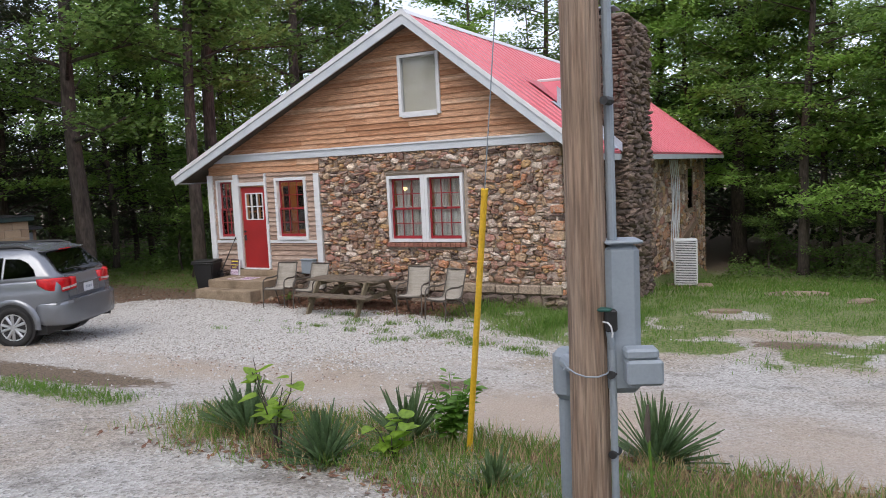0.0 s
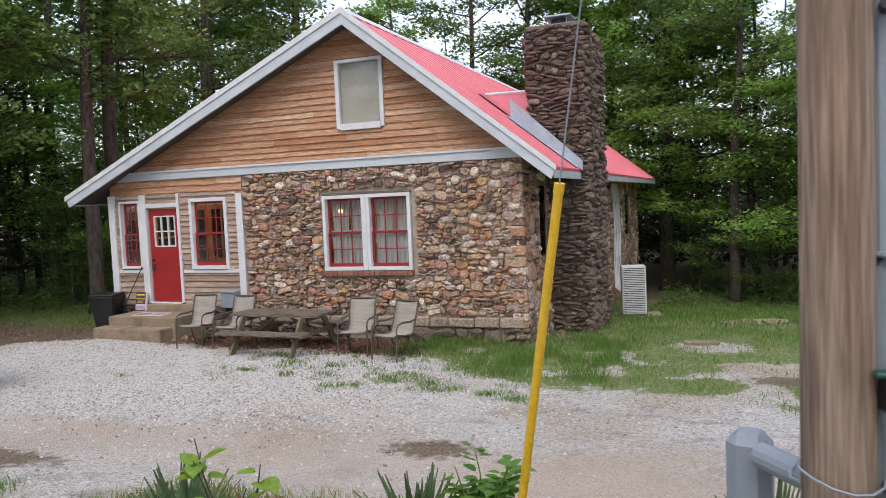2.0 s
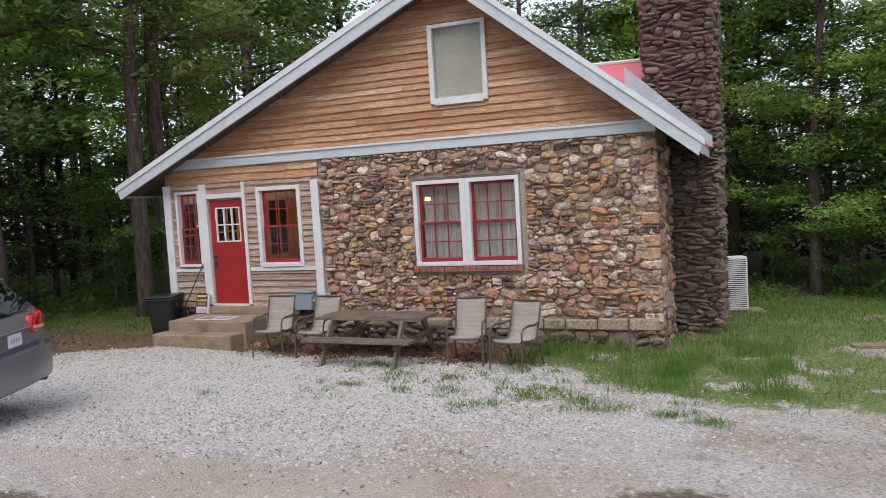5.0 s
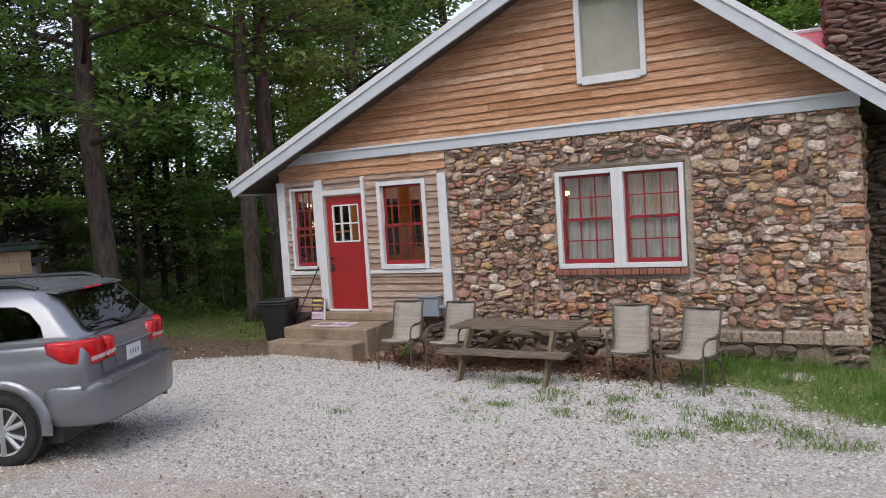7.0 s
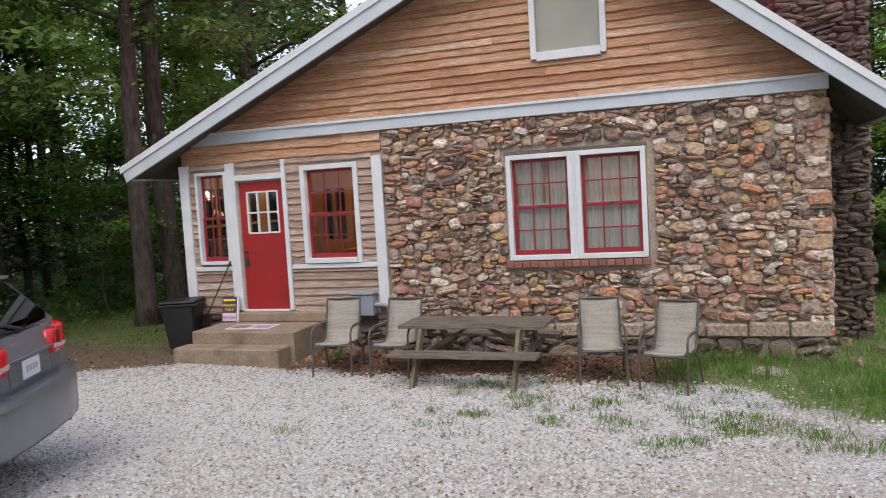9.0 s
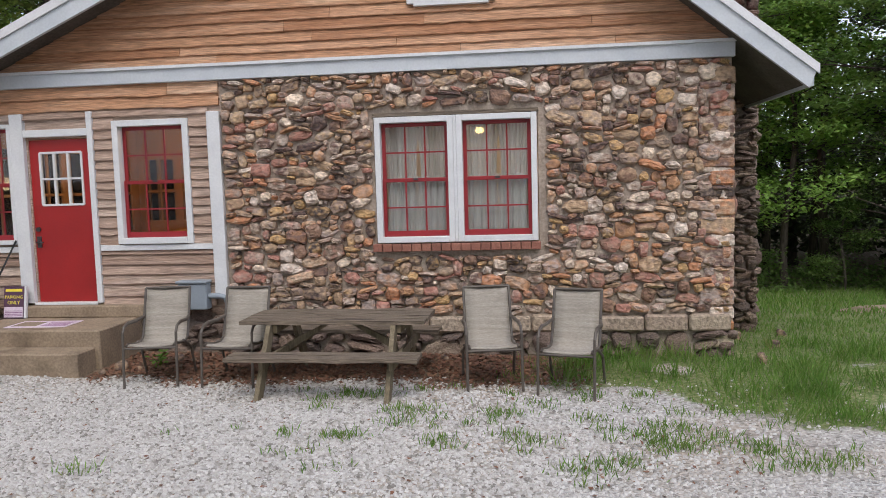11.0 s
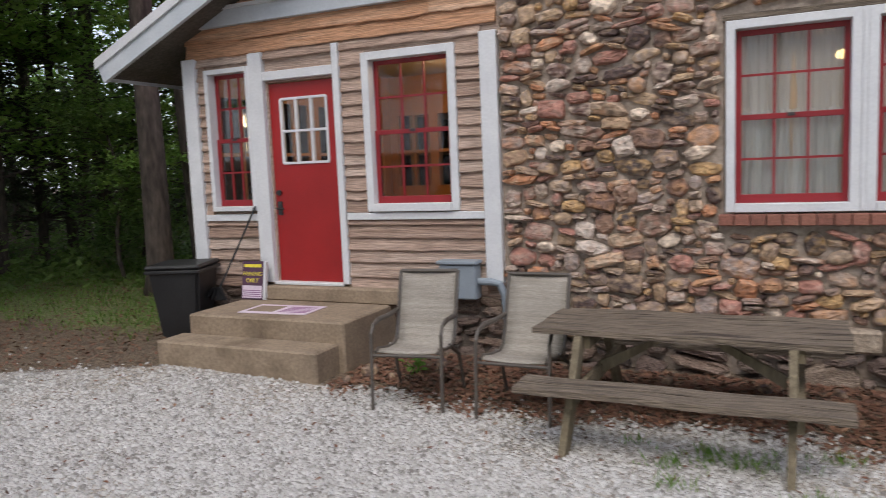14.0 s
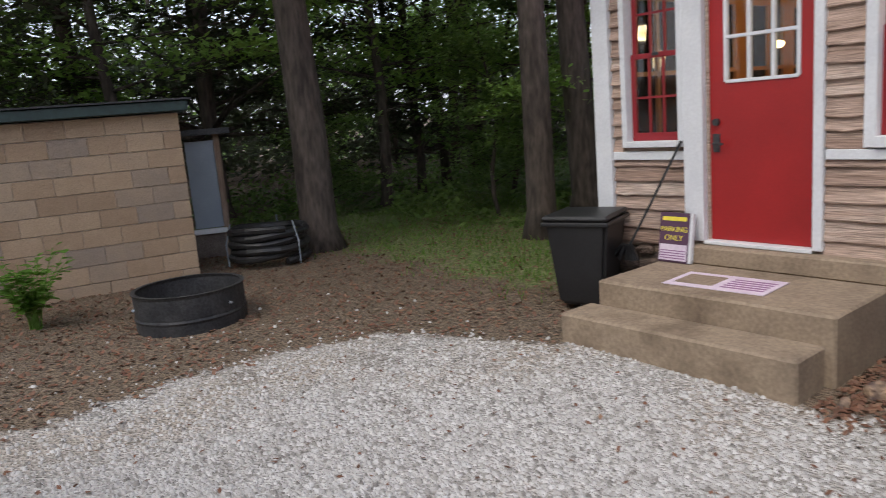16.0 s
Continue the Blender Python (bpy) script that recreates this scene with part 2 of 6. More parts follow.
def smoothstep(a, b, x):
    t = min(1.0, max(0.0, (x - a) / (b - a)))
    return t * t * (3 - 2 * t)


# ---- ground ----
PROFILE = [(-60, 3.2), (-25, 2.0), (-14, 1.07), (-10.8, 0.68), (-9.4, 0.47), (-7.5, 0.17), (-5.5, 0.02), (-4, -0.08), (-2, -0.12), (2, -0.14), (60, -0.3)]


def ground_z(x, y):
    """The height of the ground: it falls from the road to the house, and on to the back at its side."""
    z = np.interp(y, [p[0] for p in PROFILE], [p[1] for p in PROFILE])
    z += -0.07 * smoothstep(3, 7, x) * smoothstep(-6, -3, y) + 0.05 * smoothstep(1, -1, x) * smoothstep(-5, -2, y)
    z += 0.10 * math.exp(-((x - 0.3) / 1.6) ** 2 - ((y + 6.6) / 1.2) ** 2)
    z += -1.6 * max(smoothstep(7.0, 8.2, x), smoothstep(14, 17, y)) * smoothstep(-1, 18, y)
    z += 0.025 * noise.noise((x * 0.5, y * 0.5, 0)) + 0.012 * noise.noise((x * 1.7, y * 1.7, 3))
    return float(z)


def zones(x, y):
    """How much of sand, grass and litter covers the ground at a place."""
    n = noise.noise((x * 0.55, y * 0.55, 9)) * 0.9 + noise.noise((x * 2.1, y * 2.1, 5)) * 0.45
    grass, litter = 0.0, 0.0
    gravel = min(1.0, 1.0 * math.exp(-((x - 10.5) / 4.6) ** 2 - ((y + 7.3) / 1.25) ** 2) + 0.6 * math.exp(-((x - 4.0) / 3.5) ** 2 - ((y + 6.9) / 0.6) ** 2) + 0.5 * math.exp(-((x - 7.0) / 2.0) ** 2 - ((y + 4.8) / 0.5) ** 2)) * (0.85 + 0.5 * n)
    # strip of turf and weeds along the stone wall and the side lawn
    edge = -1.55 - 0.36 * max(0, x - 5.0) if x < 9 else -3.0 - 0.1 * (x - 9)
    lawn = smoothstep(-0.5, 0.5, (y - edge) + n * 0.8) * smoothstep(4.9, 6.9, x + n * 1.3)
    bald = noise.noise((x * 1.1, y * 1.4, 17)) + 0.5 * noise.noise((x * 3.1, y * 3.1, 2))
    grass = max(grass, lawn * (1 - 0.9 * smoothstep(0.0, 0.3, bald - 0.22 * max(0.0, y + 2.0)) * smoothstep(0.5, -0.8, y)))
    # leaf litter at the foot of the wall
    foot = smoothstep(-1.7, -1.1, y + n * 0.3) * smoothstep(0.3, 0.6, x) * (1 - smoothstep(5.0, 6.5, x))
    litter = max(litter, foot)
    # bare earth and litter beside the porch
    left = smoothstep(-2.3, -2.9, x + n * 0.35) * smoothstep(-7.0, -5.4, y + n * 0.5)
    if x < -1.15:
        left = max(left, smoothstep(-0.2, 0.25, y + 1.45 - 0.46 * (x + 1.2) + n * 0.15))
    litter = max(litter, left)
    back = smoothstep(-1.8, 0.2, y + 0.12 * x + n * 0.8) * smoothstep(-1.5, -3.0, x)
    grass = max(grass, back * 0.85)
    # planted island by the pole
    isle = smoothstep(-8.0, -8.6, y + n * 0.35) * smoothstep(6.7, 7.5, x + n * 0.3) * smoothstep(-0.35, 0.35, y + 9.9 + 0.62 * max(0.0, x - 9.3) + n * 0.4)
    grass = max(grass, isle * 0.5)
    litter = max(litter, isle * max(smoothstep(-0.3, 0.3, n), smoothstep(-9.6, -10.1, y)))
    isle2 = math.exp(-((x - 5.0) / 1.9) ** 2 - ((y + 9.1) / 0.28) ** 2) * (0.6 + 0.8 * n)
    grass = max(grass, isle2 * 0.8)
    mud = 1.3 * math.exp(-((x - 3.3) / 2.6) ** 2 - ((y + 8.2) / 0.5) ** 2) * smoothstep(-0.5, 0.3, n)
    litter = max(litter, mud)
    scree = math.exp(-((x - 11.9) / 1.9) ** 2 - ((y + 1.6) / 1.0) ** 2) + math.exp(-((x - 10.8) / 0.9) ** 2 - ((y - 0.3) / 0.8) ** 2)
    grass *= 1 - 0.75 * smoothstep(0.2, 1.0, scree + n * 0.7)
    litter = max(litter, math.exp(-((x - 12.0) / 0.9) ** 2 - ((y + 2.0) / 0.4) ** 2))
    litter = max(litter, 0.85 * math.exp(-((x - 8.38) / 0.6) ** 2 - ((y + 6.4) / 0.4) ** 2))
    far = max(smoothstep(14, 20, y), smoothstep(-9, -14, x))
    litter = max(litter, far)
    return gravel, grass * (1 - 0.9 * far), litter


def make_ground():
    xs = np.concatenate([[-400, -150, -60, -35, -22, -16, -13, -11], np.arange(-9.5, 15.01, 0.14), [16, 18, 21, 26, 35, 60, 150, 400]])
    ys = np.concatenate([[-400, -150, -60, -35, -25, -20, -17], np.arange(-15.5, 6.01, 0.14), [7, 8, 9.5, 11, 13, 15, 17, 20, 24, 30, 40, 60, 150, 400]])
    verts, data = [], []
    for y in ys:
        for x in xs:
            verts.append((x, y, ground_z(x, y)))
            data.append(zones(x, y))
    nx = len(xs)
    faces = [(j * nx + i, j * nx + i + 1, (j + 1) * nx + i + 1, (j + 1) * nx + i) for j in range(len(ys) - 1) for i in range(nx - 1)]
    me = bpy.data.meshes.new("ground")
    me.from_pydata(verts, [], faces)
    at = me.color_attributes.new("cover", "FLOAT_COLOR", "POINT")
    at.data.foreach_set("color", np.array([(a, b, c, 1) for a, b, c in data], dtype=np.float32).ravel())
    for p in me.polygons:
        p.use_smooth = True
    m = bpy.data.materials.new("gravel_turf_and_litter")
    m.use_nodes = True
    t = m.node_tree
    b = t.nodes["Principled BSDF"]
    b.inputs["Roughness"].default_value = 0.95
    geo = t.nodes.new("ShaderNodeNewGeometry")

    def tex(kind, scale, detail=4):
        n = t.nodes.new("ShaderNodeTex" + kind)
        n.inputs["Scale"].default_value = scale
        if kind == "Noise":
            n.inputs["Detail"].default_value = detail
        t.links.new(geo.outputs["Position"], n.inputs["Vector"])
        return n

    def ramp(socket, stops):
        r = t.nodes.new("ShaderNodeValToRGB")
        while len(r.color_ramp.elements) < len(stops):
            r.color_ramp.elements.new(0.5)
        for e, (p, c) in zip(r.color_ramp.elements, stops):
            e.position, e.color = p, (*c, 1)
        t.links.new(socket, r.inputs[0])
        return r.outputs[0]

    def mix(fac, a, c, mode="MIX"):
        n = t.nodes.new("ShaderNodeMix")
        n.data_type, n.blend_type = "RGBA", mode
        for s, v in ((n.inputs[0], fac), (n.inputs[6], a), (n.inputs[7], c)):
            if isinstance(v, (int, float)):
                s.default_value = v
            else:
                t.links.new(v, s)
        return n.outputs[2]

    cells = tex("Voronoi", 40)
    chips = ramp(cells.outputs["Color"], [(0.0, (0.20, 0.185, 0.165)), (0.35, (0.41, 0.39, 0.36)), (0.6, (0.50, 0.48, 0.45)), (1.0, (0.64, 0.625, 0.60))])
    worn = ramp(tex("Noise", 0.55).outputs["Fac"], [(0.44, (1, 1, 1)), (0.66, (0.80, 0.70, 0.59))])
    stone = mix(1.0, chips, worn, "MULTIPLY")
    spots = ramp(tex("Noise", 2.2, 6).outputs["Fac"], [(0.30, (0.62, 0.60, 0.57)), (0.45, (1, 1, 1))])
    stone = mix(1.0, stone, spots, "MULTIPLY")
    turf = ramp(tex("Noise", 22, 6).outputs["Fac"], [(0.3, (0.085, 0.12, 0.036)), (0.5, (0.15, 0.20, 0.058)), (0.7, (0.30, 0.27, 0.15))])
    fall = ramp(tex("Noise", 30, 6).outputs["Fac"], [(0.3, (0.075, 0.055, 0.039)), (0.5, (0.165, 0.122, 0.083)), (0.72, (0.27, 0.20, 0.135))])
    cover = t.nodes.new("ShaderNodeVertexColor")
    cover.layer_name = "cover"
    sep = t.nodes.new("ShaderNodeSeparateColor")
    t.links.new(cover.outputs[0], sep.inputs[0])
    rough = tex("Noise", 9, 6)

    def frayed(socket):
        a = t.nodes.new("ShaderNodeMath")
        a.operation, a.inputs[1].default_value = "MULTIPLY_ADD", 0.9
        t.links.new(rough.outputs["Fac"], a.inputs[0])
        t.links.new(socket, a.inputs[2])
        r = t.nodes.new("ShaderNodeMapRange")
        r.inputs["From Min"].default_value, r.inputs["From Max"].default_value = 0.80, 1.08
        t.links.new(a.outputs[0], r.inputs["Value"])
        return r.outputs[0]

    sand = ramp(tex("Noise", 60, 5).outputs["Fac"], [(0.3, (0.36, 0.285, 0.22)), (0.7, (0.54, 0.455, 0.37))])
    stone = mix(sep.outputs[0], stone, sand)
    col = mix(frayed(sep.outputs[2]), stone, fall)
    col = mix(frayed(sep.outputs[1]), col, turf)
    t.links.new(col, b.inputs["Base Color"])
    bp = t.nodes.new("ShaderNodeBump")
    bp.inputs["Strength"].default_value, bp.inputs["Distance"].default_value = 0.8, 0.03
    t.links.new(cells.outputs["Distance"], bp.inputs["Height"])
    t.links.new(bp.outputs[0], b.inputs["Normal"])
    me.materials.append(m)
    return struct(new("ground", me), "pale limestone gravel drive with turf and brown leaf litter", "ground")


make_ground()

# ---- the house ----
XL, XR, YB = -1.84, 7.65, 17.2
PEAK_X, PEAK_Z, EL_X, EL_Z, ER_X, ER_Z, YF = 4.47, 6.05, -2.60, 2.87, 8.36, 2.95, -0.45
SL = (PEAK_Z - EL_Z) / (PEAK_X - EL_X)
SR = (PEAK_Z - ER_Z) / (ER_X - PEAK_X)


def roof_z(x):
    return PEAK_Z - (PEAK_X - x) * SL if x < PEAK_X else PEAK_Z - (x - PEAK_X) * SR


# stone front wall with its window opening
W3 = (3.58, 5.50, 1.17, 2.69)
wall_front = struct(part("wall_front", boxed(
    (1.72, W3[0], 0.0, 0.3, -0.5, 3.17), (W3[1], XR, 0.0, 0.3, -0.5, 3.17), (W3[0], W3[1], 0.0, 0.3, -0.5, W3[2]), (W3[0], W3[1], 0.0, 0.3, W3[3], 3.17)), M_MORTAR),
    "rubble fieldstone front wall of brown, tan and grey stones", "wall")
wall_side = struct(part("wall_side", boxed((XR - 0.3, XR, 0.3, YB, -2.6, 3.4)), M_MORTAR), "rubble stone side wall of the house", "wall")
wall_back = struct(part("wall_back", boxed((XL, XR, YB, YB + 0.2, -2.6, 3.0)), M_MORTAR), "plain back wall", "wall")
# the porch's far side: a long row of openings
bm = boxed((XL, XL + 0.12, 0.12, YB, -0.5, 1.2), (XL, XL + 0.12, 0.12, YB, 2.5, 3.1), (XL, XL + 0.12, 0.12, 0.22, 1.2, 2.5), (XL, XL + 0.12, 0.98, 1.22, 1.2, 2.5), (XL, XL + 0.12, 13.0, YB, 1.2, 2.5))
for k in range(12):
    box(bm, XL, XL + 0.12, 1.98 + k, 2.22 + k if k < 11 else 13.0 + 0.001, 1.2, 2.5)
wall_left = struct(part("wall_left", bm, M_PLANKW), "weathered wooden side wall of the porch", "wall")
DX0, DX1, DZ0, DZ1 = -0.80, 0.0, 0.50, 2.55
W1 = (-1.58, -1.00, 1.24, 2.75)
W2 = (0.36, 1.30, 1.24, 2.72)
wall_porch = struct(part("wall_porch", boxed(
    (XL, W1[0], 0.0, 0.12, 0.40, 3.2), (W1[0], W1[1], 0.0, 0.12, 0.40, W1[2]), (W1[0], W1[1], 0.0, 0.12, W1[3], 3.2), (W1[1], DX0, 0.0, 0.12, 0.40, 3.2),
    (DX0, DX1, 0.0, 0.12, DZ1, 3.2), (DX1, W2[0], 0.0, 0.12, 0.40, 3.2), (W2[0], W2[1], 0.0, 0.12, 0.40, W2[2]), (W2[0], W2[1], 0.0, 0.12, W2[3], 3.2), (W2[1], 1.72, 0.0, 0.12, 0.40, 3.2)), M_PLANKW),
    "enclosed porch wall clad in live-edge boards", "wall")
foundation = struct(part("foundation", boxed((XL, 1.72, 0.02, 0.3, -0.6, 0.40)), M_MORTARD), "dark rubble footing under the porch", "foundation")
bm = bmesh.new()
G = (4.06, 5.02, 3.95, 5.20)


def under(x):
    return roof_z(x) - 0.16


prism(bm, [(XL, 3.2), (G[0], 3.2), (G[0], under(G[0])), (XL, under(XL) if under(XL) > 3.2 else 3.21)], 0.0, 0.15)
prism(bm, [(G[0], 3.2), (G[1], 3.2), (G[1], G[2]), (G[0], G[2])], 0.0, 0.15)
prism(bm, [(G[0], G[3]), (G[1], G[3]), (G[1], under(G[1])), (PEAK_X, under(PEAK_X)), (G[0], under(G[0]))], 0.0, 0.15)
prism(bm, [(G[1], 3.2), (XR, 3.2), (XR, under(XR)), (G[1], under(G[1]))], 0.0, 0.15)
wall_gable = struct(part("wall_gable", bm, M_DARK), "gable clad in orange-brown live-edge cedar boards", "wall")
bm = bmesh.new()
prism(bm, [(XL, 2.9), (XR, 2.9), (XR, under(XR)), (PEAK_X, under(PEAK_X)), (XL, under(XL))], YB + 0.02, YB + 0.15)
struct(part("wall_gable_back", bm, M_PLANK), "back gable of the house", "wall")

# roof: two slopes with ribs, ridge cap, rakes and eaves
roof = struct(new("roof"), "faded red ribbed metal roof with white rake boards", "roof")


def slope(name, xa, za, xb, zb, thick=0.05):
    bm = bmesh.new()
    prism(bm, [(xa, za), (xb, zb), (xb, zb - thick), (xa, za - thick)], YF, YB + 0.4)
    return part(name, bm, M_ROOF, roof)


slope("roof_slope", EL_X, EL_Z, PEAK_X, PEAK_Z)
slope("roof_slope", ER_X, ER_Z, PEAK_X, PEAK_Z)
for x0, z0 in ((EL_X, EL_Z), (ER_X, ER_Z)):
    for k in range(44):
        y = YF + 0.12 + k * 0.41
        d = Vector((PEAK_X - x0, 0, PEAK_Z - z0)).normalized()
        up = Vector((-d.z, 0, d.x)) if d.x > 0 else Vector((d.z, 0, -d.x))
        bm = bmesh.new()
        a, b = Vector((x0, y, z0)), Vector((PEAK_X, y, PEAK_Z))
        v = [bm.verts.new(p + up * h + Vector((0, w, 0))) for p in (a, b) for w, h in ((-0.03, 0.0), (-0.012, 0.022), (0.012, 0.022), (0.03, 0.0))]
        for i in range(3):
            bm.faces.new((v[i], v[i + 1], v[i + 5], v[i + 4]))
        part("rib", bm, M_ROOF, roof)
bm = bmesh.new()
prism(bm, [(PEAK_X - 0.14, roof_z(PEAK_X - 0.14) + 0.025), (PEAK_X, PEAK_Z + 0.05), (PEAK_X + 0.14, roof_z(PEAK_X + 0.14) + 0.025), (PEAK_X, PEAK_Z + 0.03)], YF - 0.02, YB + 0.42)
part("ridge_cap", bm, M_WHITE, roof, "white metal ridge cap")
for xa, za in ((EL_X, EL_Z), (ER_X, ER_Z)):
    s = 1 if xa < PEAK_X else -1
    bm = bmesh.new()
    h = 0.27
    prism(bm, [(xa - s * 0.02, za + 0.0), (PEAK_X, PEAK_Z + 0.01), (PEAK_X, PEAK_Z - h), (xa + s * 0.06, za - h + 0.06)], YF - 0.05, YF - 0.005)
    part("rake_board", bm, M_RAKE, roof, "pale grey-white rake board")
    bm = bmesh.new()
    prism(bm, [(xa - s * 0.03, za + 0.03), (PEAK_X, PEAK_Z + 0.04), (PEAK_X, PEAK_Z - 0.07), (xa - s * 0.03, za - 0.07)], YF - 0.075, YF - 0.052)
    part("rake_trim", bm, M_WHITE, roof, "narrow white metal rake trim")
    bm = bmesh.new()
    z1 = za - 0.055
    box(bm, min(xa, xa + s * 0.03), max(xa, xa + s * 0.03), YF, YB + 0.4, z1 - 0.13, z1)
    part("fascia", bm, M_RAKE, roof)
    bm = bmesh.new()
    prism(bm, [(xa + s * 0.03, za - 0.10), (PEAK_X, PEAK_Z - 0.10), (PEAK_X, PEAK_Z - 0.15), (xa + s * 0.03, za - 0.15)], YF, YB + 0.35)
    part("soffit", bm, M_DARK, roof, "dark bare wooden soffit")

# white band board between gable and wall, posts and belt
struct(part("trim_band", boxed((XL - 0.02, XR + 0.02, -0.075, -0.004, 3.165, 3.345), bevel=0.006), M_RAKE), "white horizontal band board across the gable foot", "trim")
struct(part("trim_band_cap", boxed((XL - 0.03, XR + 0.03, -0.105, -0.076, 3.325, 3.36)), M_WHITE), "thin white cap on the band board", "trim")


def trim(name, label, *boxes):
    return struct(part(name, boxed(*boxes, bevel=0.005), M_WHITE), label, "trim")


trim("trim_post", "white corner board of the porch", (XL - 0.02, XL + 0.15, -0.075, 0.0, 0.56, 2.87))
trim("trim_post", "white vertical board between porch and stone wall", (1.56, 1.72, -0.075, 0.0, 0.56, 2.80))
trim("trim_belt", "white belt board under the porch windows", (XL + 0.15, -0.99, -0.055, 0.0, 1.145, 1.215))
trim("trim_belt", "white belt board under the porch windows", (0.10, 1.56, -0.055, 0.0, 1.145, 1.215))
trim("trim_door", "white door casing with scuffed paint", (DX0 - 0.19, DX0 - 0.02, -0.065, 0.0, 0.50, 2.86))
trim("trim_door", "thin white door casing", (DX1 + 0.02, DX1 + 0.09, -0.065, 0.0, 0.50, 2.86))
trim("trim_door", "white door head casing", (DX0 - 0.02, DX1 + 0.02, -0.06, 0.0, DZ1 + 0.02, DZ1 + 0.11))


def plank_mesh(length, height, seed):
    """A live-edge board: a wavy lower edge that stands proud of the board beneath."""
    r = random.Random(seed)
    n = max(4, int(length / 0.055))
    bm = bmesh.new()
    rows = []
    off = r.uniform(0, 500)
    sag = r.uniform(-0.012, 0.012)
    knots = [(r.uniform(0, length), r.uniform(0.03, 0.11), r.uniform(0.3, 1.0)) for _ in range(max(1, int(length / 0.9)))]
    for i in range(n + 1):
        x = length * i / n
        w = 0.011 * noise.noise((x * 0.9 + off, 0, 0)) + 0.009 * noise.noise((x * 3.1 + off, 3, 0)) + 0.006 * noise.noise((x * 9.0 + off, 7, 0))
        w += sag * (x / length - 0.5)
        for at, wd, dip in knots:
            w -= 0.016 * dip * math.exp(-((x - at) / wd) ** 2)
        rows.append([bm.verts.new(p) for p in ((x, -0.006, height), (x, -0.022, height * 0.45), (x, -0.039 + 0.4 * w, w + 0.009), (x, -0.034, w), (x, 0.004, w + 0.004))])
    for a, b in zip(rows, rows[1:]):
        for k in range(4):
            bm.faces.new((a[k], a[k + 1], b[k + 1], b[k]))
    for e in (rows[0], rows[-1]):
        bm.faces.new(e)
    bmesh.ops.recalc_face_normals(bm, faces=bm.faces[:])
    return bm


def clad(parent, mat, spans_at, z0, z1, seed, step=(0.095, 0.14)):
    """Courses of live-edge boards from z0 to z1; spans_at(z, h) gives the stretches of wall that a course covers."""
    r = random.Random(seed)
    z = z0
    while z < z1 - 0.03:
        h = min(r.uniform(*step), z1 - z)
        for xa, xb in spans_at(z, h):
            while xb - xa > 0.04:
                ln = xb - xa if xb - xa < 2.6 else min(xb - xa, r.uniform(1.6, 3.8))
                if 0 < xb - xa - ln < 0.4:
                    ln = xb - xa
                ob = part("plank", plank_mesh(ln - 0.004, h + 0.03, r.random()), mat, parent)
                ob.location = (xa, -0.004, z)
                xa += ln
        z += h


def minus(xa, xb, holes, z, h):
    out = [(xa, xb)]
    for a, b, c, d in holes:
        if z + h > c + 0.02 and z < d - 0.02:
            out = [s for p, q in out for s in ((p, min(q, a)), (max(p, b), q)) if s[1] - s[0] > 0.03]
    return out


def gable_spans(z, h):
    zz = z + 0.03
    xa = max(XL, PEAK_X - (PEAK_Z - 0.16 - zz) / SL)
    xb = min(XR, PEAK_X + (PEAK_Z - 0.16 - zz) / SR)
    return minus(xa, xb, [(G[0] - 0.0, G[1] + 0.0, G[2], G[3])], z, h) if xb > xa else []


clad(wall_gable, M_PLANK, gable_spans, 3.36, 5.80, 3)
clad(wall_porch, M_PLANK, lambda z, h: minus(XL + 0.02, 1.71, [(-1.0, -0.78, 0, 2.86), (0.0, 0.09, 0, 2.86)], z, h), 2.87, 3.165, 11, (0.13, 0.17))
clad(wall_porch, M_PLANKW, lambda z, h: minus(XL + 0.15, 1.56, [(W1[0], W1[1], W1[2], W1[3]), (-0.99, 0.09, 0, 2.66), (-1.0, -0.82, 0, 2.9), (0.02, 0.09, 0, 2.9), (W2[0], W2[1], W2[2], W2[3])], z, h), 1.215, 2.87, 12, (0.10, 0.15))
clad(wall_porch, M_PLANKW, lambda z, h: minus(XL + 0.15, 1.56, [(-0.99, 0.09, 0, 3)], z, h), 0.44, 1.145, 13, (0.11, 0.17))


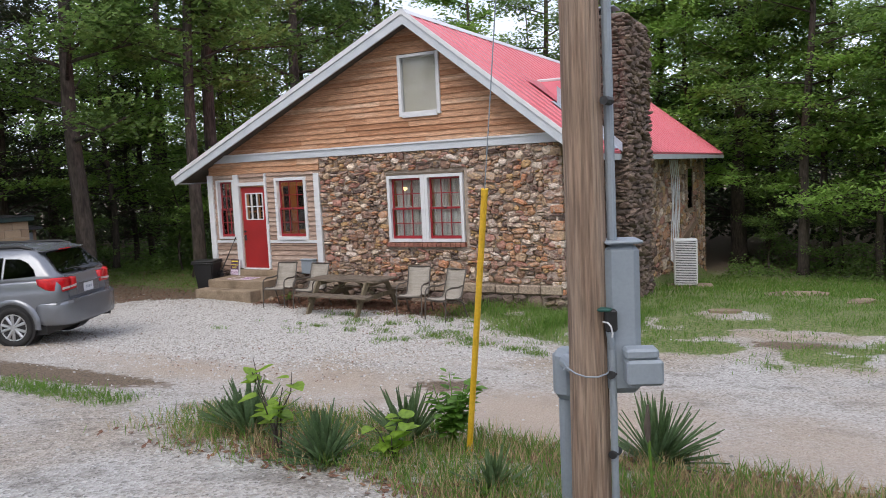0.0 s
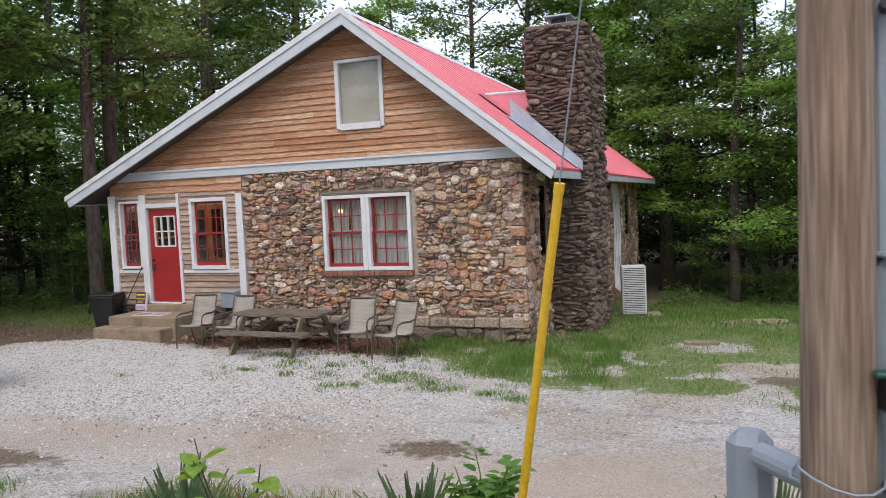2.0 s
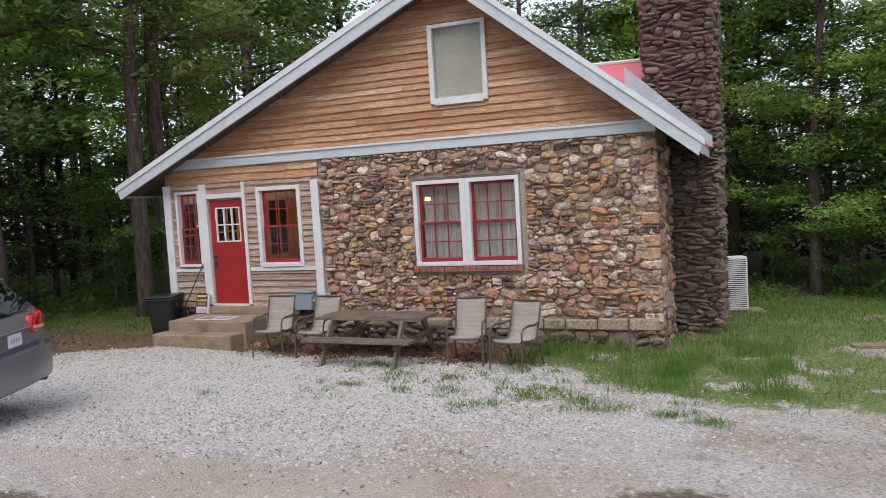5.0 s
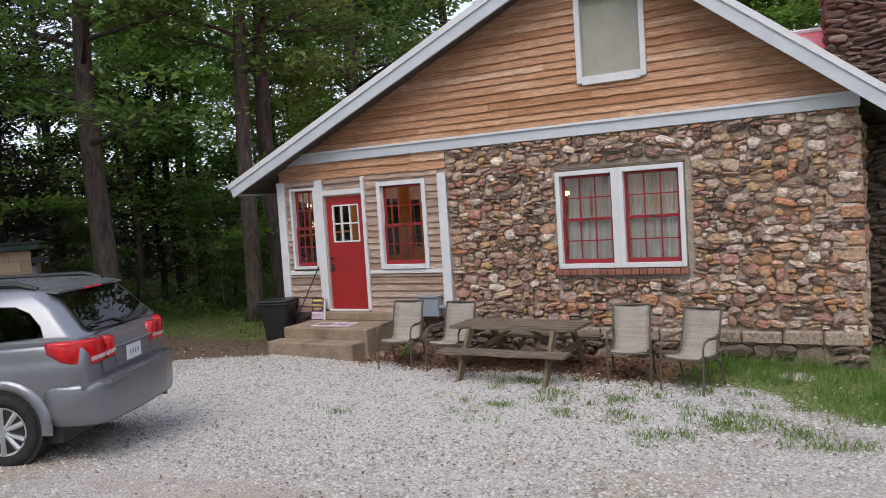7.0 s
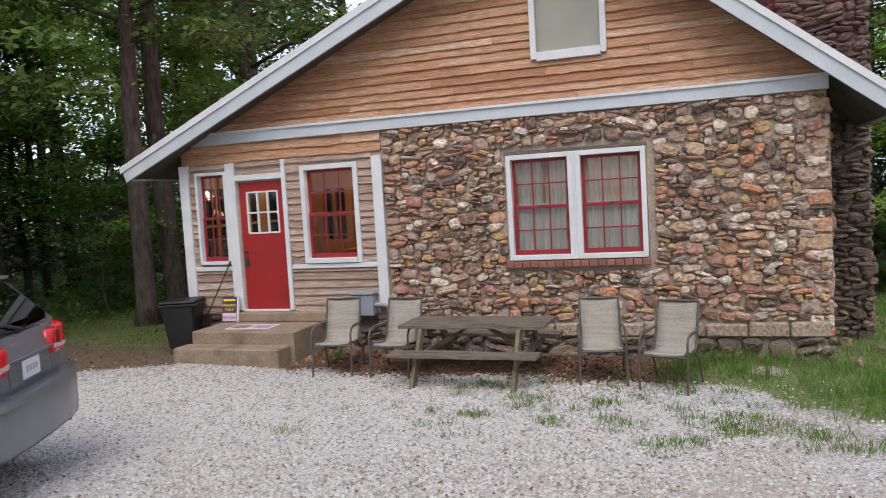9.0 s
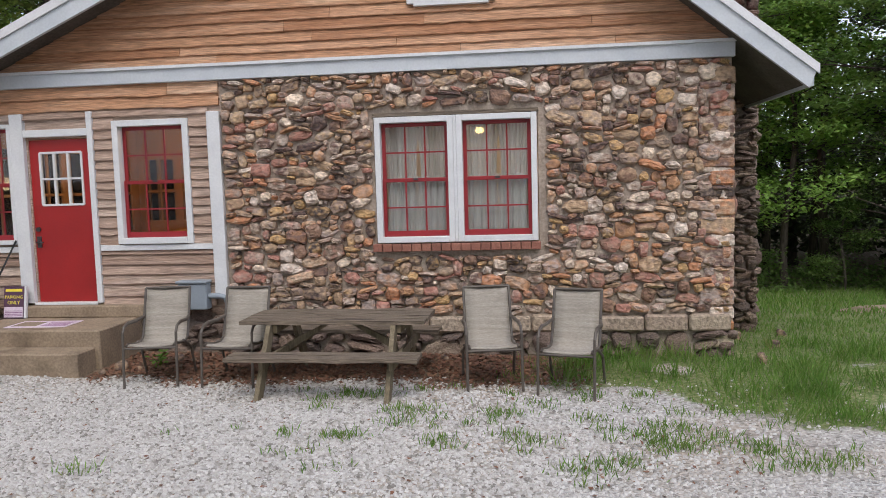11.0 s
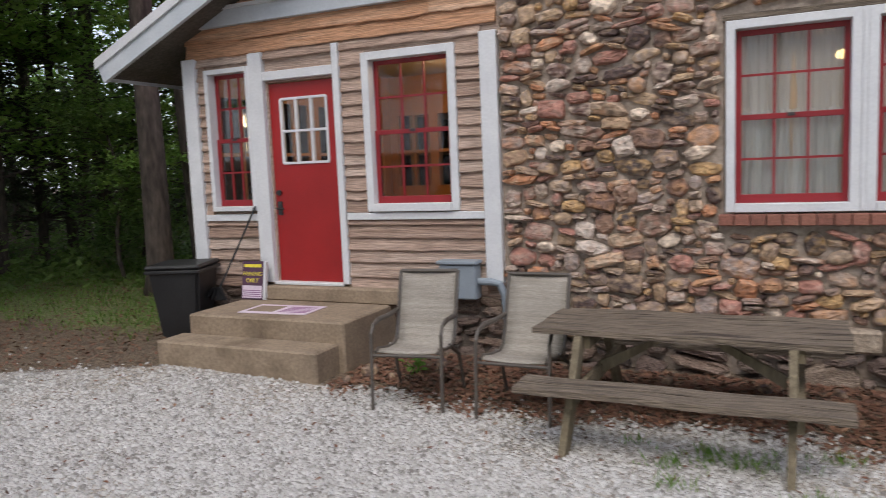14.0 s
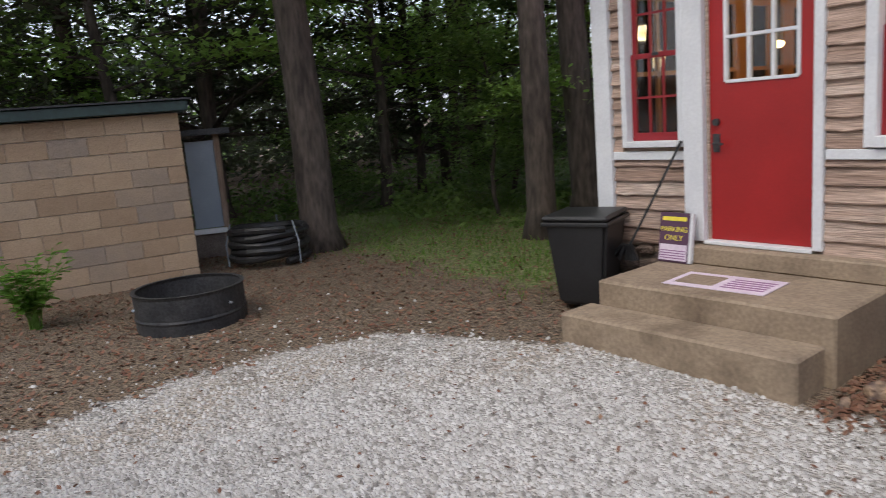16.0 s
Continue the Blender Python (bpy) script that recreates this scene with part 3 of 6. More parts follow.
# windows: double-hung sashes with muntins
def sash_window(name, x0, x1, z0, z1, label, cols=3, y=0.02, outer=M_WHITE, sash=M_REDW, casing=0.09, meet=0.5):
    w = struct(new(name), label, "window")
    w.location = (0, 0, 0)
    c = casing
    for b in ((x0 - c, x0, y - 0.085, y + 0.06, z0 - c, z1 + c), (x1, x1 + c, y - 0.085, y + 0.06, z0 - c, z1 + c), (x0, x1, y - 0.085, y + 0.06, z1, z1 + c), (x0, x1, y - 0.105, y + 0.06, z0 - c, z0)):
        part("casing", boxed(b, bevel=0.004), outer, w)
    zm = z0 + (z1 - z0) * meet
    for za, zb, yy in ((z0, zm + 0.02, y + 0.0), (zm - 0.02, z1, y + 0.03)):
        s = 0.042
        fr = part("sash", boxed((x0, x0 + s, yy, yy + 0.03, za, zb), (x1 - s, x1, yy, yy + 0.03, za, zb), (x0 + s, x1 - s, yy, yy + 0.03, za, za + s + (0.025 if za == z0 else 0)), (x0 + s, x1 - s, yy, yy + 0.03, zb - s, zb), bevel=0.003), sash, w, "red painted sash")
        for k in range(1, cols):
            x = x0 + s + (x1 - x0 - 2 * s) * k / cols
            part("muntin", boxed((x - 0.009, x + 0.009, yy + 0.002, yy + 0.022, za + s, zb - s)), sash, fr)
        zc = (za + zb) / 2
        part("muntin", boxed((x0 + s, x1 - s, yy + 0.004, yy + 0.02, zc - 0.009, zc + 0.009)), sash, fr)
        for k in range(cols):
            xa = x0 + s + (x1 - x0 - 2 * s) * k / cols
            xb = x0 + s + (x1 - x0 - 2 * s) * (k + 1) / cols
            for zz0, zz1 in ((za + s, zc), (zc, zb - s)):
                p = part("pane", boxed((xa, xb, yy + 0.011, yy + 0.014, zz0, zz1)), M_GLASS, fr)
                p.visible_shadow = False
    part("sash_lock", boxed(((x0 + x1) / 2 - 0.03, (x0 + x1) / 2 + 0.03, y - 0.012, y + 0.01, zm - 0.005, zm + 0.02), bevel=0.004), M_STEELD, w)
    return w


sash_window("window_1", -1.53, -1.04, 1.30, 2.69, "narrow red double-hung window in a white casing", 3, casing=0.05)
sash_window("window_2", 0.42, 1.24, 1.30, 2.66, "red double-hung window in a white casing with a lit pine room behind", 3, casing=0.075)
sash_window("window_3", 3.665, 4.455, 1.245, 2.58, "red double-hung window with drawn white curtains", 3, casing=0.068)
sash_window("window_4", 4.63, 5.42, 1.245, 2.58, "red double-hung window with drawn white curtains", 3, casing=0.068)
trim("trim_mullion", "wide white mullion between two windows", (4.524, 4.561, -0.07, 0.08, 1.177, 2.648))
# the lintel's dark grey wood also carries the shadow over the windows
lintel = struct(part("trim_lintel", boxed((3.57, 5.51, -0.03, 0.1, 2.655, 2.70), bevel=0.004), M_TABLE), "thin lintel over the paired windows, its shadow put into the dark grey colour", "trim")
sill = struct(new("window_sill"), "row of dark red bricks set on edge as a window sill", "sill")
for k in range(17):
    x = 3.545 + k * 0.116
    part("brick", boxed((x + 0.004, x + 0.112, -0.11, 0.06, 1.075, 1.163), bevel=0.006), M_BRICK, sill)
# attic window: one pane with a cream blind
w5 = struct(new("window_5"), "single-pane attic window with a cream blind", "window")
for b in ((G[0] - 0.03, G[0] + 0.05, -0.075, 0.06, G[2] - 0.03, G[3] + 0.03), (G[1] - 0.05, G[1] + 0.03, -0.075, 0.06, G[2] - 0.03, G[3] + 0.03), (G[0] + 0.05, G[1] - 0.05, -0.075, 0.06, G[3] - 0.03, G[3] + 0.03), (G[0] + 0.05, G[1] - 0.05, -0.085, 0.06, G[2] - 0.06, G[2] + 0.06)):
    part("casing", boxed(b, bevel=0.004), M_WHITE, w5)
p = part("pane", boxed((G[0] + 0.05, G[1] - 0.05, 0.0, 0.004, G[2] + 0.06, G[3] - 0.03)), M_GLASS, w5)
p.visible_shadow = False

# door
door = struct(new("door_1"), "red panelled front door with a six-light window", "door")
gx0, gx1, gz0, gz1 = -0.665, -0.115, 1.73, 2.38
part("leaf", boxed((DX0, gx0, 0.02, 0.065, DZ0 + 0.01, DZ1 - 0.01), (gx1, DX1, 0.02, 0.065, DZ0 + 0.01, DZ1 - 0.01), (gx0, gx1, 0.02, 0.065, DZ0 + 0.01, gz0), (gx0, gx1, 0.02, 0.065, gz1, DZ1 - 0.01)), M_RED, door)
for k in range(4):
    x = gx0 + (gx1 - gx0) * k / 3
    part("glazing_bar", boxed((x - 0.014, x + 0.014, 0.006, 0.05, gz0, gz1), bevel=0.003), M_WHITE, door, "white glazing bar")
for z in (gz0, (gz0 + gz1) / 2, gz1):
    part("glazing_bar", boxed((gx0, gx1, 0.008, 0.048, z - 0.013, z + 0.013), bevel=0.003), M_WHITE, door, "white glazing bar")
for k in range(3):
    for j in range(2):
        x0, x1 = gx0 + (gx1 - gx0) * k / 3, gx0 + (gx1 - gx0) * (k + 1) / 3
        z0, z1 = gz0 + (gz1 - gz0) * j / 2, gz0 + (gz1 - gz0) * (j + 1) / 2
        p = part("pane", boxed((x0, x1, 0.03, 0.034, z0, z1)), M_GLASS, door)
        p.visible_shadow = False
handle = bmesh.new()
tube(handle, [(-0.745, 0.02, 1.27), (-0.745, -0.04, 1.27), (-0.66, -0.05, 1.265)], [0.012, 0.012, 0.010])
box(handle, -0.775, -0.72, 0.005, 0.02, 1.20, 1.34)
part("door_handle", handle, M_STEELD, door, "dark metal lever handle")
bolt = tube(bmesh.new(), [(-0.745, 0.02, 1.43), (-0.745, -0.01, 1.43)], 0.028, 12)
part("deadbolt", bolt, M_STEELD, door, "dark metal deadbolt")
part("threshold", boxed((DX0 - 0.02, DX1 + 0.02, -0.07, 0.06, 0.478, 0.508), bevel=0.005), M_WHITE, door, "white threshold")

# concrete sill slab and front steps
struct(part("door_slab", boxed((-1.0, 0.72, -0.16, 0.0, 0.33, 0.475), bevel=0.012), M_CONC), "low concrete landing ledge under the door", "slab")
steps = tagged(new("front_steps"), "two worn tan concrete front steps with rounded edges", "steps", kind="structure")
for b in ((-1.16, 0.58, -0.98, 0.02, -0.3, 0.33), (-1.24, 0.52, -1.33, -0.975, -0.3, 0.145)):
    part("step", boxed(b, bevel=0.016), M_CONC, steps)

# ---- inside the house, as far as the windows show it ----
struct(part("floor", boxed((XL + 0.12, XR - 0.3, 0.12, YB, 0.40, 0.48)), M_INT), "varnished pine floor", "floor")
struct(part("ceiling", boxed((XL + 0.12, XR - 0.3, 0.12, YB, 3.05, 3.12)), M_POLE), "dark board ceiling", "ceiling")
struct(part("attic_floor", boxed((3.7, 5.4, 1.6, 1.7, 3.4, 5.0)), M_BLIND), "pale attic partition", "wall")
struct(part("partition", boxed((1.60, 1.72, 0.3, 13.0, 0.48, 3.05)), M_INT), "pine boarded inner wall", "wall")
struct(part("room_back_wall", boxed((XL + 0.12, 1.6, 13.0, 13.1, 0.48, 3.05)), M_INT), "pine boarded end wall", "wall")
# a boarded wall across the porch room, with windows in it
bm = boxed((XL + 0.17, 1.6, 4.2, 4.3, 0.48, 1.35), (XL + 0.17, 1.6, 4.2, 4.3, 2.45, 3.05))
for xa, xb in ((XL + 0.17, -1.55), (-0.98, -0.84), (-0.27, -0.13), (0.44, 0.58), (1.15, 1.6)):
    box(bm, xa, xb, 4.2, 4.3, 1.35, 2.45)
for xa in (-1.55, -0.84, -0.13, 0.58):
    box(bm, xa, xa + 0.57, 4.23, 4.27, 1.86, 1.91)
    box(bm, xa + 0.265, xa + 0.305, 4.23, 4.27, 1.35, 2.45)
struct(part("inner_wall", bm, M_INT), "orange pine wall with a row of small windows", "wall")
struct(part("room_back_wall", boxed((1.72, XR - 0.3, 5.0, 5.1, 0.48, 3.05)), M_BLIND), "pale plaster inner wall", "wall")
# the porch's far wall with its row of windows
bm = bmesh.new()
x0, x1 = XL + 0.125, XL + 0.16
for b in ((x0, x1, 0.12, 13.0, 0.48, 1.2), (x0, x1, 0.12, 13.0, 2.5, 3.05), (x0, x1, 0.12, 0.22, 1.2, 2.5), (x0, x1, 0.98, 1.22, 1.2, 2.5)):
    box(bm, *b)
for k in range(11):
    y = 2.1 + k * 1.0
    box(bm, x0, x1, y - 0.12, y + 0.12, 1.2, 2.5)
struct(part("porch_lining", bm, M_INT), "orange pine lining with a row of window frames", "wall")
for k in range(-2, 11):
    y = 2.22 + k * 1.0
    w = struct(new("window_6"), "plain porch window facing the woods", "window")
    p = part("pane", boxed((XL + 0.13, XL + 0.134, y, y + 0.76, 1.2, 2.5)), M_GLASS, w)
    p.visible_shadow = False
    part("frame", boxed((x1, x1 + 0.03, y + 0.36, y + 0.40, 1.2, 2.5), (x1, x1 + 0.03, y, y + 0.76, 1.84, 1.88)), M_INT, w)


def curtain(x0, x1, z0, z1, y, label, folds=7, gather=0.0):
    bm = bmesh.new()
    n = 60
    prev = None
    for i in range(n + 1):
        u = i / n
        row = []
        for j in range(6):
            v = j / 5
            dy = 0.028 * math.sin(u * folds * 6.28 + 0.6 * math.sin(v * 3)) * (0.5 + 0.5 * v) + 0.012 * math.sin(u * folds * 15 + v * 2)
            xx = x0 + (x1 - x0) * (u + gather * math.sin(v * math.pi) * (0.5 - u))
            row.append(bm.verts.new((xx, y + dy, z1 - (z1 - z0) * v)))
        if prev:
            for j in range(5):
                bm.faces.new((prev[j], prev[j + 1], row[j + 1], row[j]))
        prev = row
    ob = part("curtain", bm, M_CURT, None, smooth=True)
    return tagged(ob, label, "curtain", "curtains at the paired windows")


for x0, x1 in ((3.66, 4.10), (4.06, 4.46), (4.62, 5.06), (5.02, 5.43)):
    curtain(x0, x1, 1.20, 2.66, 0.17, "sheer grey-white curtain drawn across a window", 4, 0.22)
for x0, x1 in ((3.70, 4.06), (4.06, 4.42), (4.66, 5.02), (5.02, 5.39)):
    curtain(x0, x1, 1.20, 1.96, 0.10, "white gathered half curtain across the lower sash", 3, 0.06)
tagged(part("window_blind", boxed((G[0] + 0.03, G[1] - 0.03, 0.05, 0.058, G[2], G[3]), bevel=0.002), M_BLIND), "plain cream roller blind filling the attic window", "blind")


def hanging_lamp(x, y, z, top, label, watts, r=0.11):
    lamp = tagged(new("ceiling_lamp"), label, "lamp")
    lamp.location = (x, y, z)
    bm = bmesh.new()
    bmesh.ops.create_uvsphere(bm, u_segments=16, v_segments=10, radius=r)
    for v in bm.verts:
        v.co.z *= 0.7
    g = part("globe", bm, M_BULB, lamp, "glowing warm glass globe", smooth=True)
    g.visible_shadow = False
    bm = bmesh.new()
    tube(bm, [(0, 0, r * 0.6), (0, 0, top - z)], [0.012, 0.03], 8)
    part("stem", bm, M_STEELD, lamp)
    li = new("lamp_light", bpy.data.lights.new("lamp_light", "POINT"))
    li.data.energy, li.data.color, li.data.shadow_soft_size = watts, (1.0, 0.68, 0.36), 0.1
    li.location = (x, y, z)
    return lamp


hanging_lamp(4.62, 3.5, 2.72, 3.05, "warm round ceiling lamp in the front room", 25, 0.075)
hanging_lamp(3.40, 1.05, 2.33, 3.05, "small warm lamp close behind the paired windows", 5, 0.06)
# added fill lamp, hidden right of window_2, brightens the porch room
hanging_lamp(1.35, 0.7, 2.75, 3.05, "warm fill lamp added out of sight inside the porch", 10, 0.05)
hanging_lamp(0.1, 3.0, 2.45, 3.05, "small warm hanging lamp in the porch room", 26, 0.05)
hanging_lamp(-1.05, 1.6, 2.04, 3.05, "small warm hanging lamp by the door", 4, 0.05)

# a pine table inside the porch window
t = tagged(new("inner_table"), "orange pine table behind the porch window", "table")
t.location = (0.3, 3.2, 0.48)
part("tabletop", boxed((-0.7, 0.7, -0.4, 0.4, 0.70, 0.75), bevel=0.01), M_INT, t)
for sx in (-0.62, 0.62):
    for sy in (-0.32, 0.32):
        part("leg", boxed((sx - 0.04, sx + 0.04, sy - 0.04, sy + 0.04, 0, 0.70), bevel=0.006), M_INT, t)


# ---- stones ----
def stone_mesh(seed):
    """A rough stone of unit size: broken outline, worn shoulders and an uneven face towards -y."""
    r = random.Random(seed)
    n = 10
    e = r.uniform(0.55, 1.0)
    ph = r.uniform(0, 6.28)
    cut = [r.uniform(-0.20, 0.05) for _ in range(n)]
    jit = [r.uniform(-0.2, 0.2) for _ in range(n)]
    tilt_x, tilt_z = r.uniform(-0.35, 0.35), r.uniform(-0.35, 0.35)
    bm = bmesh.new()
    rings = []
    for scale, y in ((1.0, 0.3), (1.02, -0.35), (0.95, -0.68), (0.74, -0.90), (0.38, -1.0)):
        ring = []
        for k in range(n):
            a = ph + k * math.tau / n + jit[k]
            c, s = math.cos(a), math.sin(a)
            x = math.copysign(abs(c) ** e, c) * 0.5
            z = math.copysign(abs(s) ** e, s) * 0.5
            w = scale * (1 + cut[k]) * (1 + r.uniform(-0.06, 0.06))
            lift = (tilt_x * x + tilt_z * z + r.uniform(-0.13, 0.13)) * (y < 0)
            ring.append(bm.verts.new((x * w, y + lift, z * w)))
        rings.append(ring)
    for a, b in zip(rings, rings[1:]):
        for k in range(n):
            bm.faces.new((a[k], a[(k + 1) % n], b[(k + 1) % n], b[k]))
    bm.faces.new(rings[-1])
    bmesh.ops.recalc_face_normals(bm, faces=bm.faces[:])
    me = bpy.data.meshes.new("stone")
    bm.to_mesh(me)
    bm.free()
    for p in me.polygons:
        p.use_smooth = seed % 4 == 0
    return me


def set_of_stones(mat, count, base):
    out = []
    for i in range(count):
        me = stone_mesh(base + i)
        me.materials.append(mat)
        out.append(me)
    return out


FRONT_STONES = set_of_stones(M_STONE, 28, 100)
FAR_STONES = set_of_stones(M_STONES, 16, 200)
CHIM_STONES = set_of_stones(M_CHIM, 18, 300)


def rubble(x0, x1, z0, z1, holes, seed, cell=0.056, sizes=((1, 1, 1), (2, 1, 5), (3, 1, 7), (4, 1, 4), (5, 1, 1.5), (2, 2, 3), (3, 2, 6), (4, 2, 5), (3, 3, 1.6), (4, 3, 2), (5, 2, 2.5), (2, 3, 1), (5, 3, 0.8), (6, 2, 0.8))):
    """Fits stones of mixed sizes into a wall: centre x, centre z, width and height of each."""
    r = random.Random(seed)
    nx, nz = int((x1 - x0) / cell), int((z1 - z0) / cell)
    cx, cz = (x1 - x0) / nx, (z1 - z0) / nz
    used = np.zeros((nx, nz), bool)
    for a, b, c, d in holes:
        i0, i1 = max(0, int(math.floor((a - x0) / cx))), min(nx, int(math.ceil((b - x0) / cx)))
        j0, j1 = max(0, int(math.floor((c - z0) / cz))), min(nz, int(math.ceil((d - z0) / cz)))
        if i1 > i0 and j1 > j0:
            used[i0:i1, j0:j1] = True
    out = []
    for j in range(nz):
        i = 0
        while i < nx:
            if used[i, j]:
                i += 1
                continue
            fits = [(w, h, k) for w, h, k in sizes if i + w <= nx and j + h <= nz and not used[i:i + w, j:j + h].any()] or [(1, 1, 1)]
            w, h, _ = r.choices(fits, [k for *_, k in fits])[0]
            used[i:i + w, j:j + h] = True
            out.append((x0 + (i + w / 2) * cx + r.uniform(-0.018, 0.018), z0 + (j + h / 2) * cz + r.uniform(-0.014, 0.014), w * cx * r.uniform(0.90, 1.20), h * cz * r.uniform(0.88, 1.20)))
            i += w
    return out


def lay_stones(parent, name, meshes, stones, place, seed, depth=(0.035, 0.10), limit=300, keep=lambda s: True, stuff_meshes=None, stuff_name="far_stones", stuff_label=""):
    """The chosen stones as parts, the others joined in one mesh."""
    r = random.Random(seed)
    r.shuffle(stones)
    near = [s for s in stones if keep(s)][:limit]
    ids = {id(s) for s in near}
    verts, faces = [], []
    for s in stones:
        x, z, w, h = s
        d = r.uniform(*depth)
        m = place(x, z) @ pose(0, 0, 0, 0, r.uniform(-20, 20), 0) @ Matrix.Diagonal((w * 0.98, d, h * 0.99, 1)) @ Matrix.Diagonal((r.choice((-1, 1)), 1, 1, 1))
        if id(s) in ids:
            ob = new(name, r.choice(meshes))
            ob.parent = parent
            ob.matrix_local = m
        else:
            me = r.choice(stuff_meshes or meshes)
            base = len(verts)
            verts += [tuple(m @ v.co) for v in me.vertices]
            faces += [tuple(base + i for i in p.vertices) for p in me.polygons]
    if verts:
        me = bpy.data.meshes.new(stuff_name)
        me.from_pydata(verts, [], faces)
        me.materials.append((stuff_meshes or meshes)[0].materials[0])
        ob = new(stuff_name, me)
        ob.parent = parent
        tagged(ob, stuff_label, kind="stuff")


front = rubble(1.735, 7.63, 0.31, 3.16, [(W3[0] - 0.03, W3[1] + 0.03, 1.06, 2.72)], 21, 0.058)
lay_stones(wall_front, "stone", FRONT_STONES, front, lambda x, z: pose(x, 0.0, z), 22, limit=300, keep=lambda s: s[2] * s[3] > 0.0135,
           stuff_meshes=FAR_STONES, stuff_name="small_stones", stuff_label="small rubble stones bedded in mortar")
# squared plinth course and rough footing below it
r = random.Random(31)
x = 1.75
while x < 7.6:
    w = min(r.uniform(0.28, 0.52), 7.68 - x)
    ob = part("plinth_stone", boxed((0, w - 0.015, -0.105, 0.05, 0.0, r.uniform(0.17, 0.2)), bevel=0.022), M_PLINTH, wall_front)
    ob.location = (x, r.uniform(-0.012, 0.012), 0.105)
    x += w
foot = rubble(1.74, 7.7, -0.42, 0.10, [], 33, 0.10)
lay_stones(wall_front, "footing_stone", CHIM_STONES, foot, lambda x, z: pose(x, 0.0, z), 34, (0.09, 0.16))
porch_foot = rubble(-1.84, 1.72, -0.32, 0.42, [], 35, 0.085)
lay_stones(foundation, "stone", CHIM_STONES, porch_foot, lambda x, z: pose(x, 0.03, z), 36, (0.05, 0.11))
side = rubble(0.05, 17.1, -1.9, 3.0, [(1.05, 1.75, 1.2, 2.75), (13.4, 14.6, 0.9, 2.5), (2.0, 3.9, -2, 3.2)], 37, 0.12)
lay_stones(wall_side, "stone", FRONT_STONES, side, lambda y, z: pose(XR, y, z, 0, 0, 90), 38, (0.05, 0.09), limit=160, keep=lambda s: s[0] < 4.5,
           stuff_meshes=FAR_STONES, stuff_name="far_stones", stuff_label="rubble stones of the side wall")
# quoins at the front corner
z = -0.1
k = 0
while z < 3.05:
    h = r.uniform(0.12, 0.24)
    w = 0.36 if k % 2 else 0.24
    ob = part("quoin", boxed((-w, 0.03, -0.05, 0.42 - w * 0.5, 0.006, h - 0.012), bevel=0.02), M_STONE, wall_front)
    ob.location = (XR, r.uniform(-0.015, 0.01), z)
    z += h
    k += 1

# windows and woodwork of the side wall
for y0, y1, z0, z1 in ((1.05, 1.75, 1.2, 2.75), (13.4, 14.6, 0.9, 2.5)):
    w = struct(new("window_7"), "dark narrow side window with a brown wooden frame", "window")
    for b in ((XR - 0.02, XR + 0.03, y0, y0 + 0.08, z0, z1), (XR - 0.02, XR + 0.03, y1 - 0.08, y1, z0, z1), (XR - 0.02, XR + 0.03, y0 + 0.08, y1 - 0.08, z1 - 0.08, z1), (XR - 0.02, XR + 0.06, y0 + 0.08, y1 - 0.08, z0, z0 + 0.1)):
        part("frame", boxed(b, bevel=0.004), M_POLE, w)
    part("pane", boxed((XR + 0.002, XR + 0.006, y0 + 0.08, y1 - 0.08, z0 + 0.1, z1 - 0.08)), M_CARGLASS, w)
beam = tagged(part("wall_beam", box(bmesh.new(), 0, 0.09, -1.5, 1.5, -0.12, 0.12, pose(XR + 0.06, 13.2, 0.25, 10, 0, 0)), M_POLE), "sloping weathered timber fixed to the side wall", "beam")

# ---- chimney ----
CX0, CX1, CY0, CY1, CZ = 7.30, 8.50, 1.9, 4.0, 5.80
chimney = struct(new("chimney"), "tall dark rubble stone chimney on the side of the house", "chimney")
part("core", boxed((CX0 + 0.06, CX1 - 0.06, CY0 + 0.06, CY1 - 0.06, -0.9, CZ - 0.03)), M_MORTARD, chimney)
big = ((2, 1, 3), (3, 1, 6), (4, 1, 5), (5, 1, 3), (3, 2, 2), (4, 2, 1.5), (2, 2, 1.5), (6, 1, 2))
a = rubble(CX0, CX1, -0.9, CZ, [(CX0, XR, -1, 3.3)], 41, 0.072, big)
lay_stones(chimney, "stone", CHIM_STONES, a, lambda x, z: pose(x, CY0 + 0.06, z), 42, (0.06, 0.13), limit=290)
b = rubble(CY0, CY1, -0.9, CZ, [], 43, 0.10, big)
lay_stones(chimney, "side_stone", CHIM_STONES, b, lambda y, z: pose(CX1 - 0.06, y, z, 0, 0, 90), 44, (0.08, 0.15), limit=280)
c = rubble(CY0, CY1, 4.2, CZ, [], 45, 0.12, big)
lay_stones(chimney, "side_stone", CHIM_STONES, c, lambda y, z: pose(CX0 + 0.06, y, z, 0, 0, -90), 46, (0.08, 0.13))
bm = boxed((CX0 + 0.02, CX1 - 0.02, CY0 + 0.02, CY1 - 0.02, CZ - 0.03, CZ + 0.06), bevel=0.02)
part("crown", bm, M_MORTARD, chimney)
bm = tube(bmesh.new(), [(7.9, 2.5, CZ + 0.05), (7.9, 2.5, CZ + 0.24)], 0.17, 14)
part("flue", bm, M_STEELD, chimney)
bm = boxed((7.62, 8.18, 2.22, 2.78, CZ + 0.26, CZ + 0.30), bevel=0.01)
for sx in (7.72, 8.08):
    for sy in (2.32, 2.68):
        tube(bm, [(sx, sy, CZ + 0.06), (sx, sy, CZ + 0.27)], 0.012, 6)
part("cap", bm, M_STEEL, chimney, "flat metal chimney cap")
